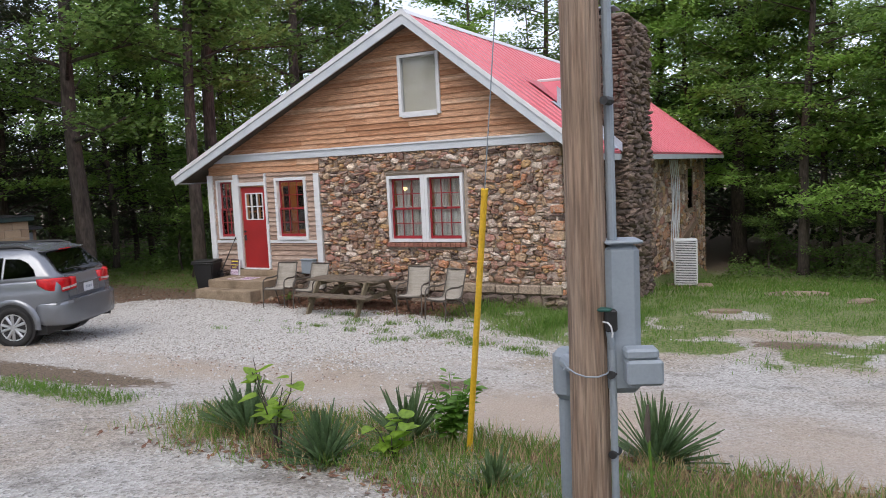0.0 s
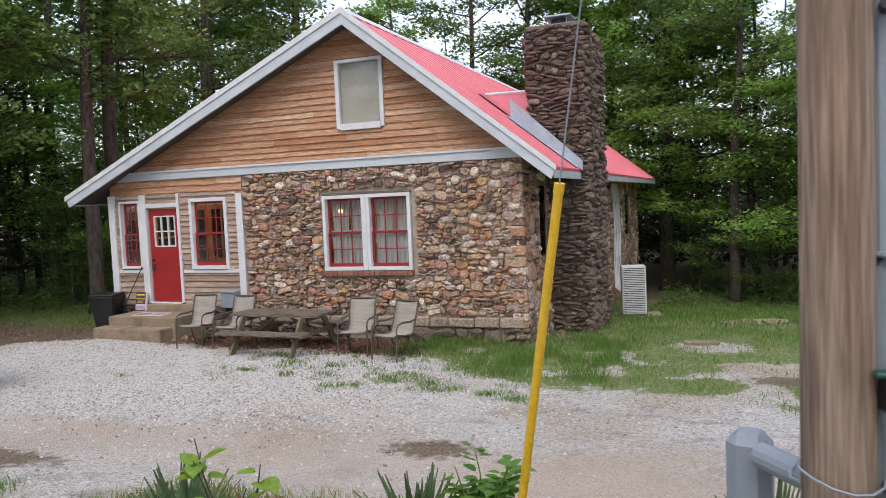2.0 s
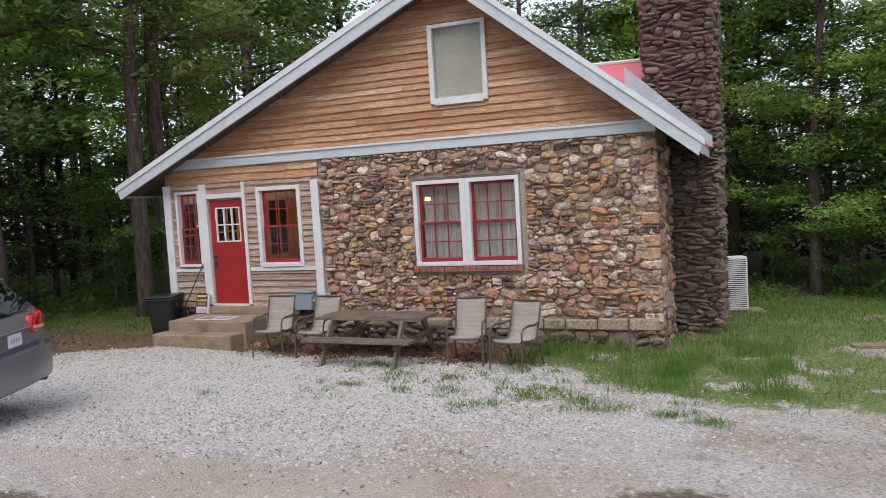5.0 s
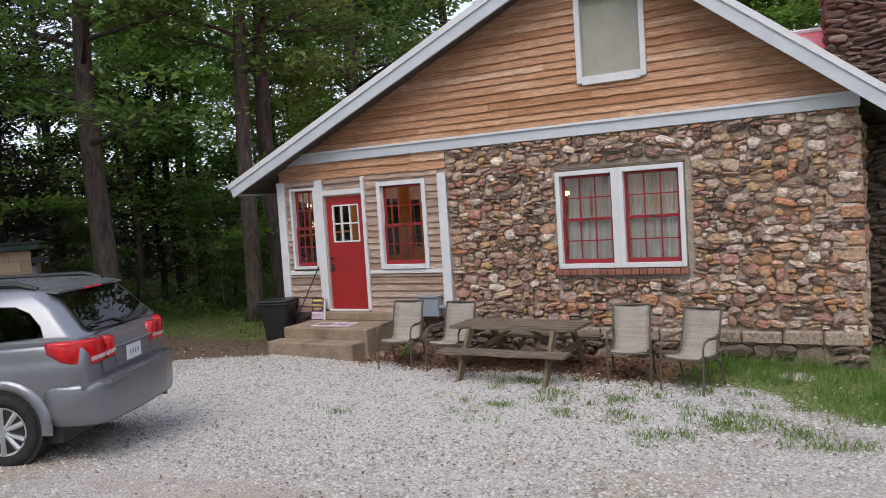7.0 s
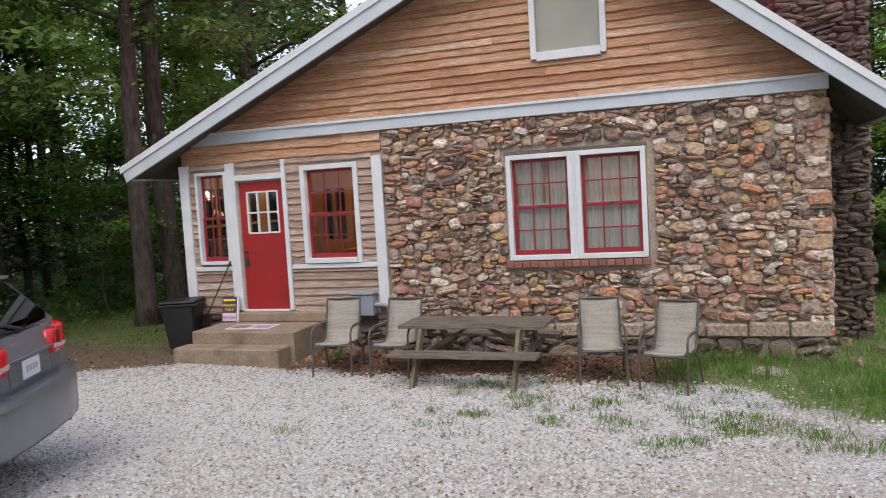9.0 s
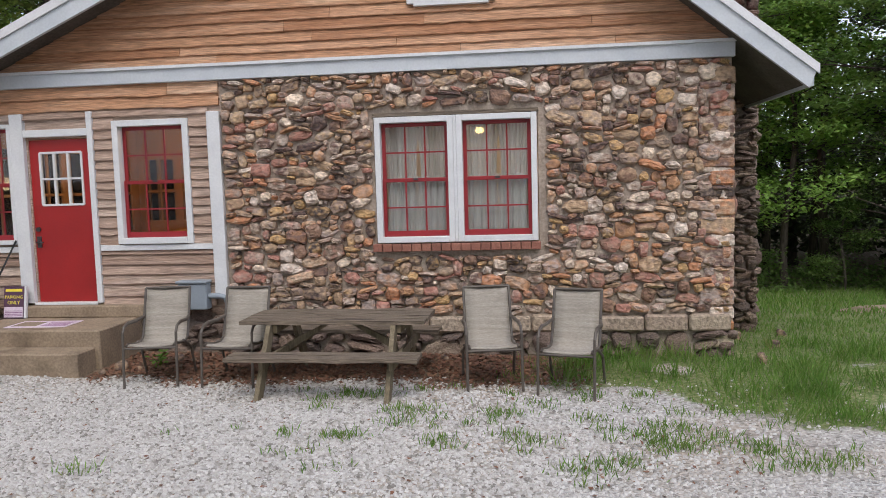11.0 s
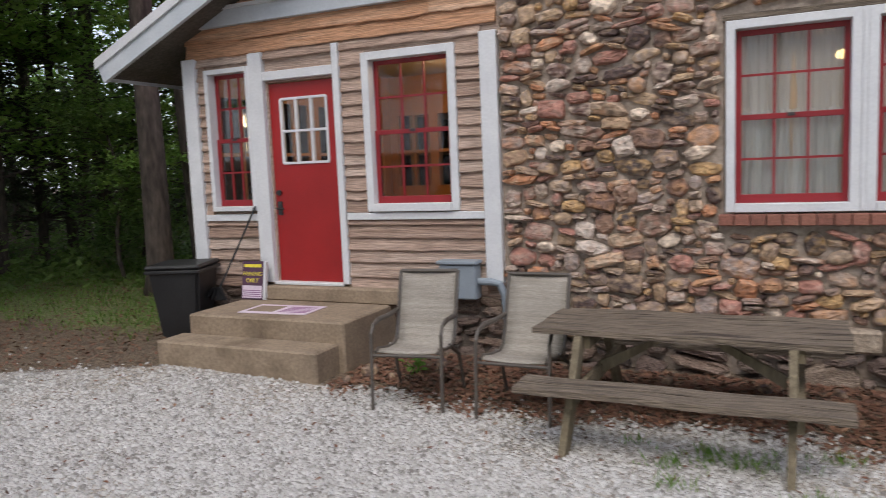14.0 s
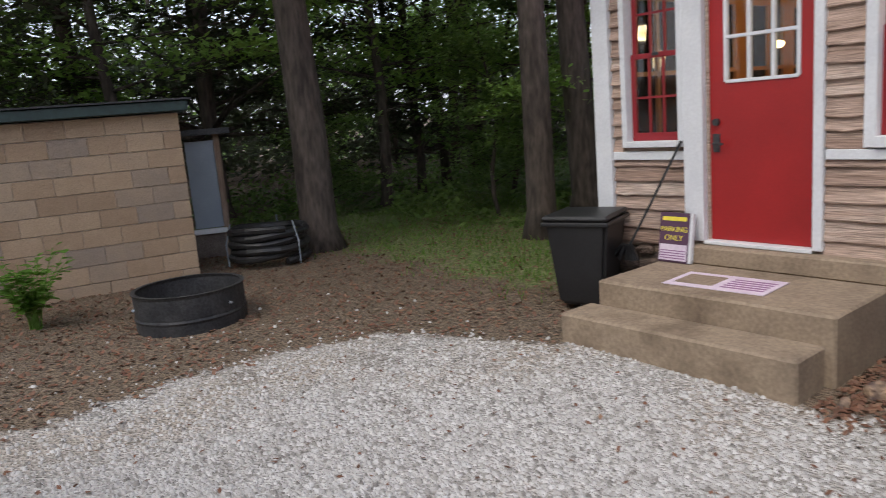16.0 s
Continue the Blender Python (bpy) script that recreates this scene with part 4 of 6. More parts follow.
# flashing and the small saddle roof uphill of the chimney
fl = struct(new("roof_flashing"), "bluish galvanised flashing beside the chimney", "flashing")
bm = bmesh.new()
prism(bm, [(7.0, roof_z(7.0) + 0.03), (7.0, roof_z(7.0) + 0.42), (8.42, roof_z(8.42) + 0.22), (8.42, roof_z(8.42) + 0.03)], CY0 - 0.15, CY0 - 0.135)
v = [bm.verts.new(p) for p in ((6.95, CY0 - 0.15, roof_z(6.95) + 0.045), (8.34, CY0 - 0.15, roof_z(8.34) + 0.045), (8.34, CY0 - 0.42, roof_z(8.34) + 0.035), (6.95, CY0 - 0.42, roof_z(6.95) + 0.035))]
bm.faces.new(v)
part("sheet", bm, M_STEEL, fl)
sad = struct(new("saddle_roof"), "small red metal saddle roof behind the chimney with a white cap", "roof")
ym = (CY0 + CY1) / 2
bm = bmesh.new()
zr = 4.70
xr = PEAK_X + (PEAK_Z - zr) / SR
p = [bm.verts.new(q) for q in ((xr, ym, zr + 0.03), (7.30, ym, zr), (7.30, CY0 - 0.02, roof_z(7.30) + 0.05), (7.30, CY1 + 0.02, roof_z(7.30) + 0.05), (xr + 0.1, CY0 - 0.02, roof_z(xr + 0.1) + 0.05), (xr + 0.1, CY1 + 0.02, roof_z(xr + 0.1) + 0.05))]
bm.faces.new((p[0], p[4], p[2], p[1]))
bm.faces.new((p[0], p[1], p[3], p[5]))
part("sheet", bm, M_ROOF, sad)
part("cap", tube(bmesh.new(), [(xr - 0.05, ym, zr + 0.04), (7.32, ym, zr + 0.02)], 0.04, 6), M_WHITE, sad, "white metal cap")

# ---- services on the side wall ----
ac = tagged(new("air_conditioner"), "tall white outdoor air conditioner on a pad beside the stone wall", "air conditioner")
AX, AY = 8.60, 7.75
AZ = ground_z(AX, AY)
ac.matrix_world = pose(AX, AY, AZ, 0, 0, 14)
part("pad", boxed((-0.5, 0.75, -0.45, 0.45, -0.05, 0.07), bevel=0.015), M_CONC, ac, "pale concrete pad")
part("casing", boxed((-0.32, 0.32, -0.2, 0.2, 0.10, 1.42), bevel=0.02), M_WHITE, ac)
for k in range(26):
    part("grille_bar", boxed((-0.28, 0.28, -0.222, -0.203, 0.16 + k * 0.048, 0.186 + k * 0.048)), M_WHITE, ac)
part("grille_back", boxed((-0.28, 0.28, -0.2035, -0.2012, 0.15, 1.38)), M_STEELD, ac, "dark grille opening")
for sx in (-0.22, 0.22):
    part("foot", boxed((sx - 0.04, sx + 0.04, -0.22, 0.22, 0.07, 0.10)), M_STEELD, ac)
cable = tagged(new("cable_bundle"), "bundle of white cables hanging down the side wall", "cable")
for k in range(7):
    y = 9.9 + k * 0.20
    sway = 0.12 * math.sin(k * 2.1)
    bm = tube(bmesh.new(), [(XR + 0.12, y, 2.75), (XR + 0.13, y + 0.25 + sway, 2.1), (XR + 0.17, y + 0.1 - sway, 1.2), (XR + 0.2, y - 0.3 + sway, 0.4), (XR + 0.3, y - 0.9, -0.3 - 0.06 * k), (8.3, 8.6, -0.45 - 0.03 * k)], 0.017, 5)
    part("cable", bm, M_WHITE, cable)

# ---- porch things ----
meter = tagged(new("meter_box"), "pale blue-grey electrical box on the porch wall", "electrical box")
part("body", boxed((1.14, 1.50, -0.20, -0.05, 0.42, 0.74), bevel=0.012), M_GREYBOX, meter)
part("lid", boxed((1.125, 1.515, -0.225, -0.05, 0.742, 0.775), bevel=0.008), M_GREYBOX, meter)
part("conduit", tube(bmesh.new(), [(1.50, -0.12, 0.58), (1.62, -0.12, 0.58), (1.70, -0.11, 0.56), (1.74, -0.10, 0.46), (1.75, -0.08, 0.2)], 0.034, 10), M_GREYBOX, meter, "grey plastic conduit elbow")

can = tagged(new("wheeled_bin"), "black plastic wheeled trash bin beside the steps", "trash bin")
can.matrix_world = pose(-1.72, -0.42, ground_z(-1.7, -0.42), 0, 0, 20)
bm = bmesh.new()
lo = [bm.verts.new((sx * 0.20, sy * 0.19, 0.05)) for sx, sy in ((-1, -1), (1, -1), (1, 1), (-1, 1))]
hi = [bm.verts.new((sx * 0.27, sy * 0.27, 0.78)) for sx, sy in ((-1, -1), (1, -1), (1, 1), (-1, 1))]
bm.faces.new(lo[::-1]), bm.faces.new(hi)
for k in range(4):
    bm.faces.new((lo[k], lo[(k + 1) % 4], hi[(k + 1) % 4], hi[k]))
bmesh.ops.bevel(bm, geom=bm.edges[:], offset=0.03, segments=2, affect="EDGES")
part("tub", bm, M_BLACK, can)
part("rim", boxed((-0.295, 0.295, -0.295, 0.295, 0.74, 0.78), bevel=0.01), M_BLACK, can)
bm = boxed((-0.29, 0.29, -0.30, 0.29, 0.782, 0.83), bevel=0.02)
part("lid", bm, M_BLACK, can)
part("handle", tube(bmesh.new(), [(-0.22, 0.30, 0.74), (-0.22, 0.36, 0.78), (0.22, 0.36, 0.78), (0.22, 0.30, 0.74)], 0.015, 8), M_BLACK, can)
for sx in (-0.22, 0.22):
    part("wheel", tube(bmesh.new(), [(sx - 0.03, 0.2, 0.1), (sx + 0.03, 0.2, 0.1)], 0.1, 16), M_BLACK, can)

M_SIGNP = material("dark_purple_sign", [(0.07, 0.03, 0.06), (0.10, 0.045, 0.085)], 4, 0.5, 0.02, 40, contrast=0.08)
M_SIGNW = material("pale_pink_print", [(0.62, 0.52, 0.62), (0.72, 0.62, 0.70)], 6, 0.6, 0.02, 40, contrast=0.08)
M_INK = material("yellow_print", [(0.75, 0.62, 0.05), (0.80, 0.68, 0.08)], 4, 0.6, 0.0, 40, contrast=0.05)
M_INKP = material("purple_print", [(0.25, 0.12, 0.24), (0.32, 0.16, 0.30)], 4, 0.6, 0.0, 40, contrast=0.05)


def words(text, size, mat, parent, m, name="lettering"):
    """Raised lettering in the built-in font, turned into a mesh."""
    cu = bpy.data.curves.new(name, "FONT")
    cu.body, cu.size, cu.extrude, cu.align_x = text, size, 0.001, "CENTER"
    tmp = bpy.data.objects.new(name, cu)
    scene.collection.objects.link(tmp)
    me = bpy.data.meshes.new_from_object(tmp.evaluated_get(bpy.context.evaluated_depsgraph_get()))
    bpy.data.objects.remove(tmp)
    me.materials.clear()
    me.materials.append(mat)
    ob = new(name, me)
    ob.parent = parent
    ob.matrix_local = m
    return ob


sign = tagged(new("leaning_sign"), "purple sign with yellow lettering leaning by the door", "sign")
sign.matrix_world = pose(-1.02, -0.20, 0.335, -9, 0, 0)
part("board", boxed((-0.135, 0.135, -0.012, 0.012, 0, 0.40), bevel=0.003), M_SIGNP, sign)
part("edge", boxed((0.137, 0.165, -0.012, 0.03, 0, 0.40), bevel=0.003), M_WHITE, sign, "white side edge")
for k, (w, z) in enumerate(((0.22, 0.35), (0.24, 0.27), (0.17, 0.20))):
    if k == 1:
        words("PARKING", 0.058, M_INK, sign, pose(0, -0.0135, z - 0.022, 90, 0, 0))
    elif k == 2:
        words("ONLY", 0.062, M_INK, sign, pose(0, -0.0135, z - 0.022, 90, 0, 0))
    else:
        part("letter_bar", boxed((-w / 2, w / 2, -0.0145, -0.0125, z - 0.015, z + 0.018)), M_INK, sign)
part("print_panel", boxed((-0.125, 0.125, -0.0145, -0.0125, 0.015, 0.145)), M_SIGNW, sign)
for z in (0.03, 0.05, 0.07, 0.09):
    part("letter_bar", boxed((-0.115, 0.115, -0.0165, -0.0147, z, z + 0.008)), M_INKP, sign)
mat_ob = tagged(new("door_mat"), "thin printed sheet in pale pink and white on the top step", "mat")
mat_ob.matrix_world = pose(-0.34, -0.60, 0.332, 0, 0, 3)
part("sheet", boxed((-0.37, 0.37, -0.2, 0.2, 0, 0.006)), M_SIGNW, mat_ob)
part("picture_panel", boxed((-0.32, -0.03, -0.13, 0.13, 0.0062, 0.008)), M_CONC, mat_ob, "tan picture panel")
for k in range(5):
    part("letter_bar", boxed((0.03, 0.33, -0.13 + k * 0.055, -0.105 + k * 0.055, 0.0062, 0.008)), M_INKP, mat_ob)
broom = tagged(new("broom"), "dark broom leaning on the porch wall beside the door", "broom")
part("handle", tube(bmesh.new(), [(-1.40, -0.28, 0.42), (-1.20, -0.18, 0.85), (-1.0, -0.075, 1.30)], 0.011, 8), M_STEELD, broom)
bm = bmesh.new()
for k in range(26):
    a = R.uniform(-0.16, 0.16)
    tube(bm, [(-1.40 + a * 0.3, -0.28 + R.uniform(-0.02, 0.02), 0.46), (-1.42 + a, -0.30 + R.uniform(-0.04, 0.04), 0.335)], [0.012, 0.016], 4)
part("bristles", bm, M_BLACK, broom, "black splayed bristles")


# ---- picnic table ----
table = tagged(new("picnic_table"), "weathered grey wooden picnic table with attached benches", "picnic table")
TX, TY = 3.46, -1.40
table.matrix_world = pose(TX, TY, ground_z(TX, TY) - 0.02, 0, 0, -1.5)


def board(bm, L, W, T, m, seed):
    r = random.Random(seed)
    n = 10
    rows = []
    for i in range(n + 1):
        x = -L / 2 + L * i / n
        s = 0.004 * math.sin(i * 1.3 + seed)
        rows.append([bm.verts.new(m @ Vector(p)) for p in ((x, -W / 2 + r.uniform(-0.002, 0.002), s), (x, W / 2 + r.uniform(-0.002, 0.002), s), (x, W / 2, s + T), (x, -W / 2, s + T))])
    for a, b in zip(rows, rows[1:]):
        for k in range(4):
            bm.faces.new((a[k], a[(k + 1) % 4], b[(k + 1) % 4], b[k]))
    bm.faces.new(rows[0][::-1]), bm.faces.new(rows[-1])
    bmesh.ops.recalc_face_normals(bm, faces=bm.faces[:])
    return bm


for k in range(5):
    part("tabletop_board", board(bmesh.new(), 1.85, 0.136, 0.038, pose(R.uniform(-0.01, 0.01), -0.29 + 0.145 * k, 0.67), 50 + k), M_TABLE, table)
for s in (-1, 1):
    for k in range(2):
        part("bench_board", board(bmesh.new(), 1.83, 0.135, 0.038, pose(0, s * (0.60 + 0.143 * k), 0.405), 60 + k + s), M_TABLE, table)
for sx in (-0.62, 0.62):
    for s in (-1, 1):
        bm = bmesh.new()
        prism(bm, [(s * 0.25, 0.67), (s * 0.25 + s * 0.14, 0.67), (s * 0.84, -0.03), (s * 0.70, -0.03)], sx - 0.024, sx + 0.02)
        for v in bm.verts:
            v.co = Vector((v.co.y, v.co.x, v.co.z))
        part("leg", bm, M_TLEG, table)
    part("bench_bearer", boxed((sx + 0.022, sx + 0.060, -0.74, 0.74, 0.315, 0.403)), M_TLEG, table)
    part("top_bearer", boxed((sx + 0.022, sx + 0.060, -0.33, 0.33, 0.585, 0.668)), M_TLEG, table)
    bm = bmesh.new()
    prism(bm, [(sx * 0.93, 0.33), (sx * 0.93, 0.42), (sx * 0.12, 0.67), (sx * 0.02, 0.67), (sx * 0.25, 0.59)], -0.02, 0.02)
    part("brace", bm, M_TLEG, table)


# ---- sling chairs ----
def sling_chair():
    ch = tagged(new("patio_chair"), "taupe sling patio chair with a brown tubular metal frame", "chair", "sling chairs along the wall")
    w = 0.225
    prof = [(-0.27, 0.425), (-0.22, 0.44), (-0.05, 0.405), (0.12, 0.39), (0.20, 0.42), (0.25, 0.52), (0.31, 0.70), (0.36, 0.85), (0.39, 0.93)]
    bm = bmesh.new()
    rows = []
    for y, z in prof:
        rows.append([bm.verts.new((x, y + 0.012 * (1 - (x / w) ** 2), z - 0.014 * (1 - (x / w) ** 2))) for x in (-w, -w * 0.5, 0, w * 0.5, w)])
    for a, b in zip(rows, rows[1:]):
        for k in range(4):
            bm.faces.new((a[k], a[k + 1], b[k + 1], b[k]))
    ext = bmesh.ops.extrude_face_region(bm, geom=bm.faces[:])
    for v in (g for g in ext["geom"] if isinstance(g, bmesh.types.BMVert)):
        v.co += Vector((0, 0.006, -0.006))
    bmesh.ops.recalc_face_normals(bm, faces=bm.faces[:])
    part("sling", bm, M_SLING, ch, "woven taupe sling seat and back", smooth=True)
    for s in (-1, 1):
        x = s * (w + 0.012)
        part("rail", tube(bmesh.new(), [(x, y, z) for y, z in prof], 0.014, 8), M_BROWN, ch)
        xo = s * (w + 0.04)
        part("front_leg", tube(bmesh.new(), [(xo, -0.31, 0.0), (xo, -0.285, 0.35), (xo, -0.27, 0.56), (xo, -0.22, 0.615), (xo, -0.10, 0.635), (xo, 0.12, 0.62), (x, 0.29, 0.64)], [0.014] * 4 + [0.019, 0.019, 0.014], 8), M_BROWN, ch, "front leg bent into an armrest")
        part("back_leg", tube(bmesh.new(), [(xo, 0.34, 0.0), (xo, 0.22, 0.30), (x, 0.05, 0.41)], 0.014, 8), M_BROWN, ch)
    for y, z in ((-0.27, 0.40), (0.20, 0.36)):
        part("crossbar", tube(bmesh.new(), [(-w - 0.04, y, z), (w + 0.04, y, z)], 0.012, 8), M_BROWN, ch)
    part("top_bar", tube(bmesh.new(), [(-w - 0.012, 0.39, 0.93), (w + 0.012, 0.39, 0.93)], 0.014, 8), M_BROWN, ch)
    return ch


chair = sling_chair()


def chair_pose(x, y, turn):
    zz = min(ground_z(x + dx, y + dy) for dx in (-0.25, 0.25) for dy in (-0.3, 0.3))
    return pose(x, y, zz + 0.006, 0, 0, turn)


chair.matrix_world = chair_pose(1.50, -1.40, 9)
for x, y, turn in ((2.34, -1.37, 0), (4.98, -1.42, 9), (5.76, -1.56, -14)):
    copy_thing(chair, chair_pose(x, y, turn))

# ---- loose stones and leaves by the steps ----
M_FALLEN = material("fallen_leaves", [(0.10, 0.05, 0.03), (0.20, 0.09, 0.05), (0.15, 0.075, 0.05), (0.26, 0.15, 0.09)], 9, 0.8, 0.1, 40, rnd="island", spread=0.4)
r = random.Random(71)
for x, y, s in ((0.80, -0.95, 0.11), (0.72, -1.18, 0.06), (1.02, -0.95, 0.06), (1.30, -0.55, 0.09), (8.3, 0.6, 0.12), (8.0, 1.2, 0.14), (8.7, 1.5, 0.1), (7.9, -0.3, 0.12), (3.2, -0.45, 0.07), (3.9, -0.5, 0.08), (4.4, -0.42, 0.07)):
    ob = new("loose_stone", r.choice(FAR_STONES))
    ob.matrix_world = pose(x, y, ground_z(x, y) + s * 0.12, -90, 0, r.uniform(0, 360)) @ Matrix.Diagonal((s * 1.4, s * 0.7, s, 1))
    tagged(ob, "pale loose fieldstone lying on the ground by the wall", "stone", "loose stones by the wall")

# ---- service pole ----
PX, PY = 11.372, -10.365
PZ = ground_z(PX, PY)
pole = tagged(new("utility_pole"), "weathered brown wooden utility pole with grey electrical boxes", "utility pole")
pole.location = (PX, PY, PZ - 0.02)
bm = bmesh.new()
rings = []
for j in range(41):
    z = j * 0.2
    rr = 0.104 - z * 0.002
    rings.append([bm.verts.new(((rr + 0.004 * noise.noise((k * 0.9, z * 0.8, 1))) * math.cos(k * math.tau / 28) + 0.004 * math.sin(z), (rr + 0.004 * noise.noise((k * 0.9, z * 0.8, 4))) * math.sin(k * math.tau / 28), z)) for k in range(28)])
for a, b in zip(rings, rings[1:]):
    for k in range(28):
        bm.faces.new((a[k], a[(k + 1) % 28], b[(k + 1) % 28], b[k]))
bm.faces.new(rings[-1])
part("shaft", bm, M_POLE, pole, smooth=True)


def pole_box(name, x0, x1, y0, y1, z0, z1, mat, bevel=0.012, label="", turn=0):
    bm = boxed((x0, x1, y0, y1, z0, z1), bevel=bevel)
    for v in bm.verts:
        v.co = pose(0, 0, 0, 0, 0, turn) @ v.co
    return part(name, bm, mat, pole, label)


z0 = PZ - 0.02
cab = pole_box("cabinet", 0.085, 0.265, -0.08, 0.12, 1.46 - z0, 2.235 - z0, M_GREYBOX, 0.035, "tall blue-grey steel meter cabinet", 25)
pole_box("cabinet_cap", 0.09, 0.278, -0.095, 0.125, 2.236 - z0, 2.252 - z0, M_GREYBOX, 0.006, "", 25)
pole_box("breaker_box", 0.165, 0.345, -0.20, -0.081, 1.535 - z0, 1.665 - z0, M_GREYBOX, 0.014, "grey breaker box with a sloped lid", 25)
pole_box("breaker_lid", 0.16, 0.325, -0.19, -0.082, 1.667 - z0, 1.72 - z0, M_GREYBOX, 0.012, "", 25)
pole_box("socket_box", -0.365, -0.215, 0.22, 0.36, 1.30 - z0, 1.60 - z0, M_GREYBOX, 0.04, "rounded grey meter socket box", -10)
part("nipple", tube(bmesh.new(), [(-0.20, 0.24, 1.545 - z0), (-0.06, 0.05, 1.545 - z0)], 0.045, 14), M_GREYBOX, pole)
part("riser", tube(bmesh.new(), [(-0.245, 0.33, 1.30 - z0), (-0.245, 0.33, 0.0)], 0.04, 14), M_GREYBOX, pole, "grey plastic riser pipe")
part("conduit", tube(bmesh.new(), [(0.135, -0.02, 0.0), (0.135, -0.02, 1.70 - z0), (0.13, -0.05, 1.80 - z0)], 0.019, 10), M_GREYBOX, pole, "thin grey conduit")
part("conduit", tube(bmesh.new(), [(0.125, 0.055, 2.24 - z0), (0.12, 0.055, 4.6 - z0), (0.11, 0.05, 7.0)], 0.025, 10), M_GREYBOX, pole, "grey service conduit rising up the pole")
for z in (0.85, 1.27, 2.65, 3.6):
    part("strap", tube(bmesh.new(), [(0.13, -0.05, z + 0.3 - z0), (0.14, 0.03, z + 0.3 - z0)], 0.022, 8), M_STEELD, pole)
pole_box("splice_box", 0.075, 0.135, -0.13, -0.07, 1.80 - z0, 1.91 - z0, M_BLACK, 0.008, "small black splice box with green clamp", 25)
part("clamp", boxed((0.085, 0.150, -0.105, -0.055, 1.905 - z0, 1.922 - z0), bevel=0.006), material("green_plastic", [(0.008, 0.06, 0.05), (0.015, 0.09, 0.07)], 5, 0.5, 0, 40), pole, "green plastic clamp")
part("wire", tube(bmesh.new(), [(0.13 * math.cos(a), 0.13 * math.sin(a), 1.62 - z0 + 0.03 * math.sin(a * 1.5) - 0.02) for a in [k * 0.42 - 2.6 for k in range(16)]], 0.0045, 5), M_GREYBOX, pole, "thin grey wire round the pole")
part("wire", tube(bmesh.new(), [(0.12, -0.12, 1.86 - z0), (0.15, -0.145, 1.862 - z0), (0.168, -0.15, 1.845 - z0), (0.175, -0.15, 1.81 - z0), (0.172, -0.148, 1.79 - z0)], 0.0045, 5), M_WHITE, pole, "white wire end")

# ---- guy wire with its yellow guard ----
guy = tagged(new("guy_wire"), "steel guy wire in a tall yellow plastic guard", "guy wire")
GX, GY = 9.931, -8.965
gz = ground_z(GX, GY)
top = Vector((10.342, -9.345, 2.513))
foot = Vector((GX, GY, gz - 0.02))
d = (top - foot).normalized()
part("guard", tube(bmesh.new(), [foot, foot.lerp(top, 0.5), top], [0.024, 0.0235, 0.023], 12), M_YELLOW, guy, "yellow plastic guard")
part("guard_lip", tube(bmesh.new(), [top - d * 0.05, top], 0.026, 12), M_YELLOW, guy)
part("cable", tube(bmesh.new(), [foot - d * 0.1, top + d * 5.2], 0.0045, 6), M_GREYBOX, guy)

# ---- parked car ----
M_CAR = material("silver_grey_car_paint", [(0.20, 0.212, 0.235), (0.235, 0.248, 0.272)], 1.5, 0.24, 0.0, 60, metal=0.5, contrast=0.03)
M_TYRE = material("tyre_rubber", [(0.012, 0.012, 0.012), (0.022, 0.021, 0.02)], 8, 0.85, 0.2, 60)
M_RIM = material("alloy_wheel", [(0.50, 0.51, 0.52), (0.58, 0.59, 0.60)], 5, 0.3, 0.0, 40, metal=0.8, contrast=0.05)
M_LAMPRED = material("red_lamp_lens", [(0.45, 0.005, 0.01), (0.60, 0.015, 0.02)], 14, 0.12, 0.05, 50, contrast=0.2)
M_LAMPW = material("clear_lamp_lens", [(0.50, 0.36, 0.36), (0.66, 0.52, 0.52)], 14, 0.12, 0.05, 50)
M_PLATE = material("white_plate", [(0.62, 0.64, 0.68), (0.70, 0.72, 0.75)], 8, 0.5, 0.0, 40, contrast=0.05)

car = tagged(new("parked_car"), "silver-grey crossover car parked on the gravel", "car")
CARX, CARY, CAR_TURN = 1.33, -5.88, 205
car.matrix_world = pose(CARX, CARY, ground_z(CARX - 1, CARY - 0.5), 0, 0, CAR_TURN) @ Matrix.Scale(0.945, 4)


def loft(sections):
    """Closed rings of equal count, joined in order and capped."""
    bm = bmesh.new()
    rings = [[bm.verts.new(p) for p in s] for s in sections]
    n = len(rings[0])
    for a, b in zip(rings, rings[1:]):
        for k in range(n):
            bm.faces.new((a[k], a[(k + 1) % n], b[(k + 1) % n], b[k]))
    bm.faces.new(rings[0][::-1]), bm.faces.new(rings[-1])
    bmesh.ops.recalc_face_normals(bm, faces=bm.faces[:])
    return bm


def body_ring(x, hw, z0, z1, crown=0.03, lean=0.0):
    right = [(hw * 0.80, z0), (hw * 0.95, z0 + 0.06), (hw * 0.99, z0 + (z1 - z0) * 0.35), (hw, z0 + (z1 - z0) * 0.65), (hw * 0.975, z1 - 0.06), (hw * 0.93, z1 - 0.015), (hw * 0.5, z1 + crown)]
    pts = [(x + lean * (z - z0), y, z) for y, z in right]
    return pts + [(x + lean * (z - z0), -y, z) for y, z in reversed(right)]


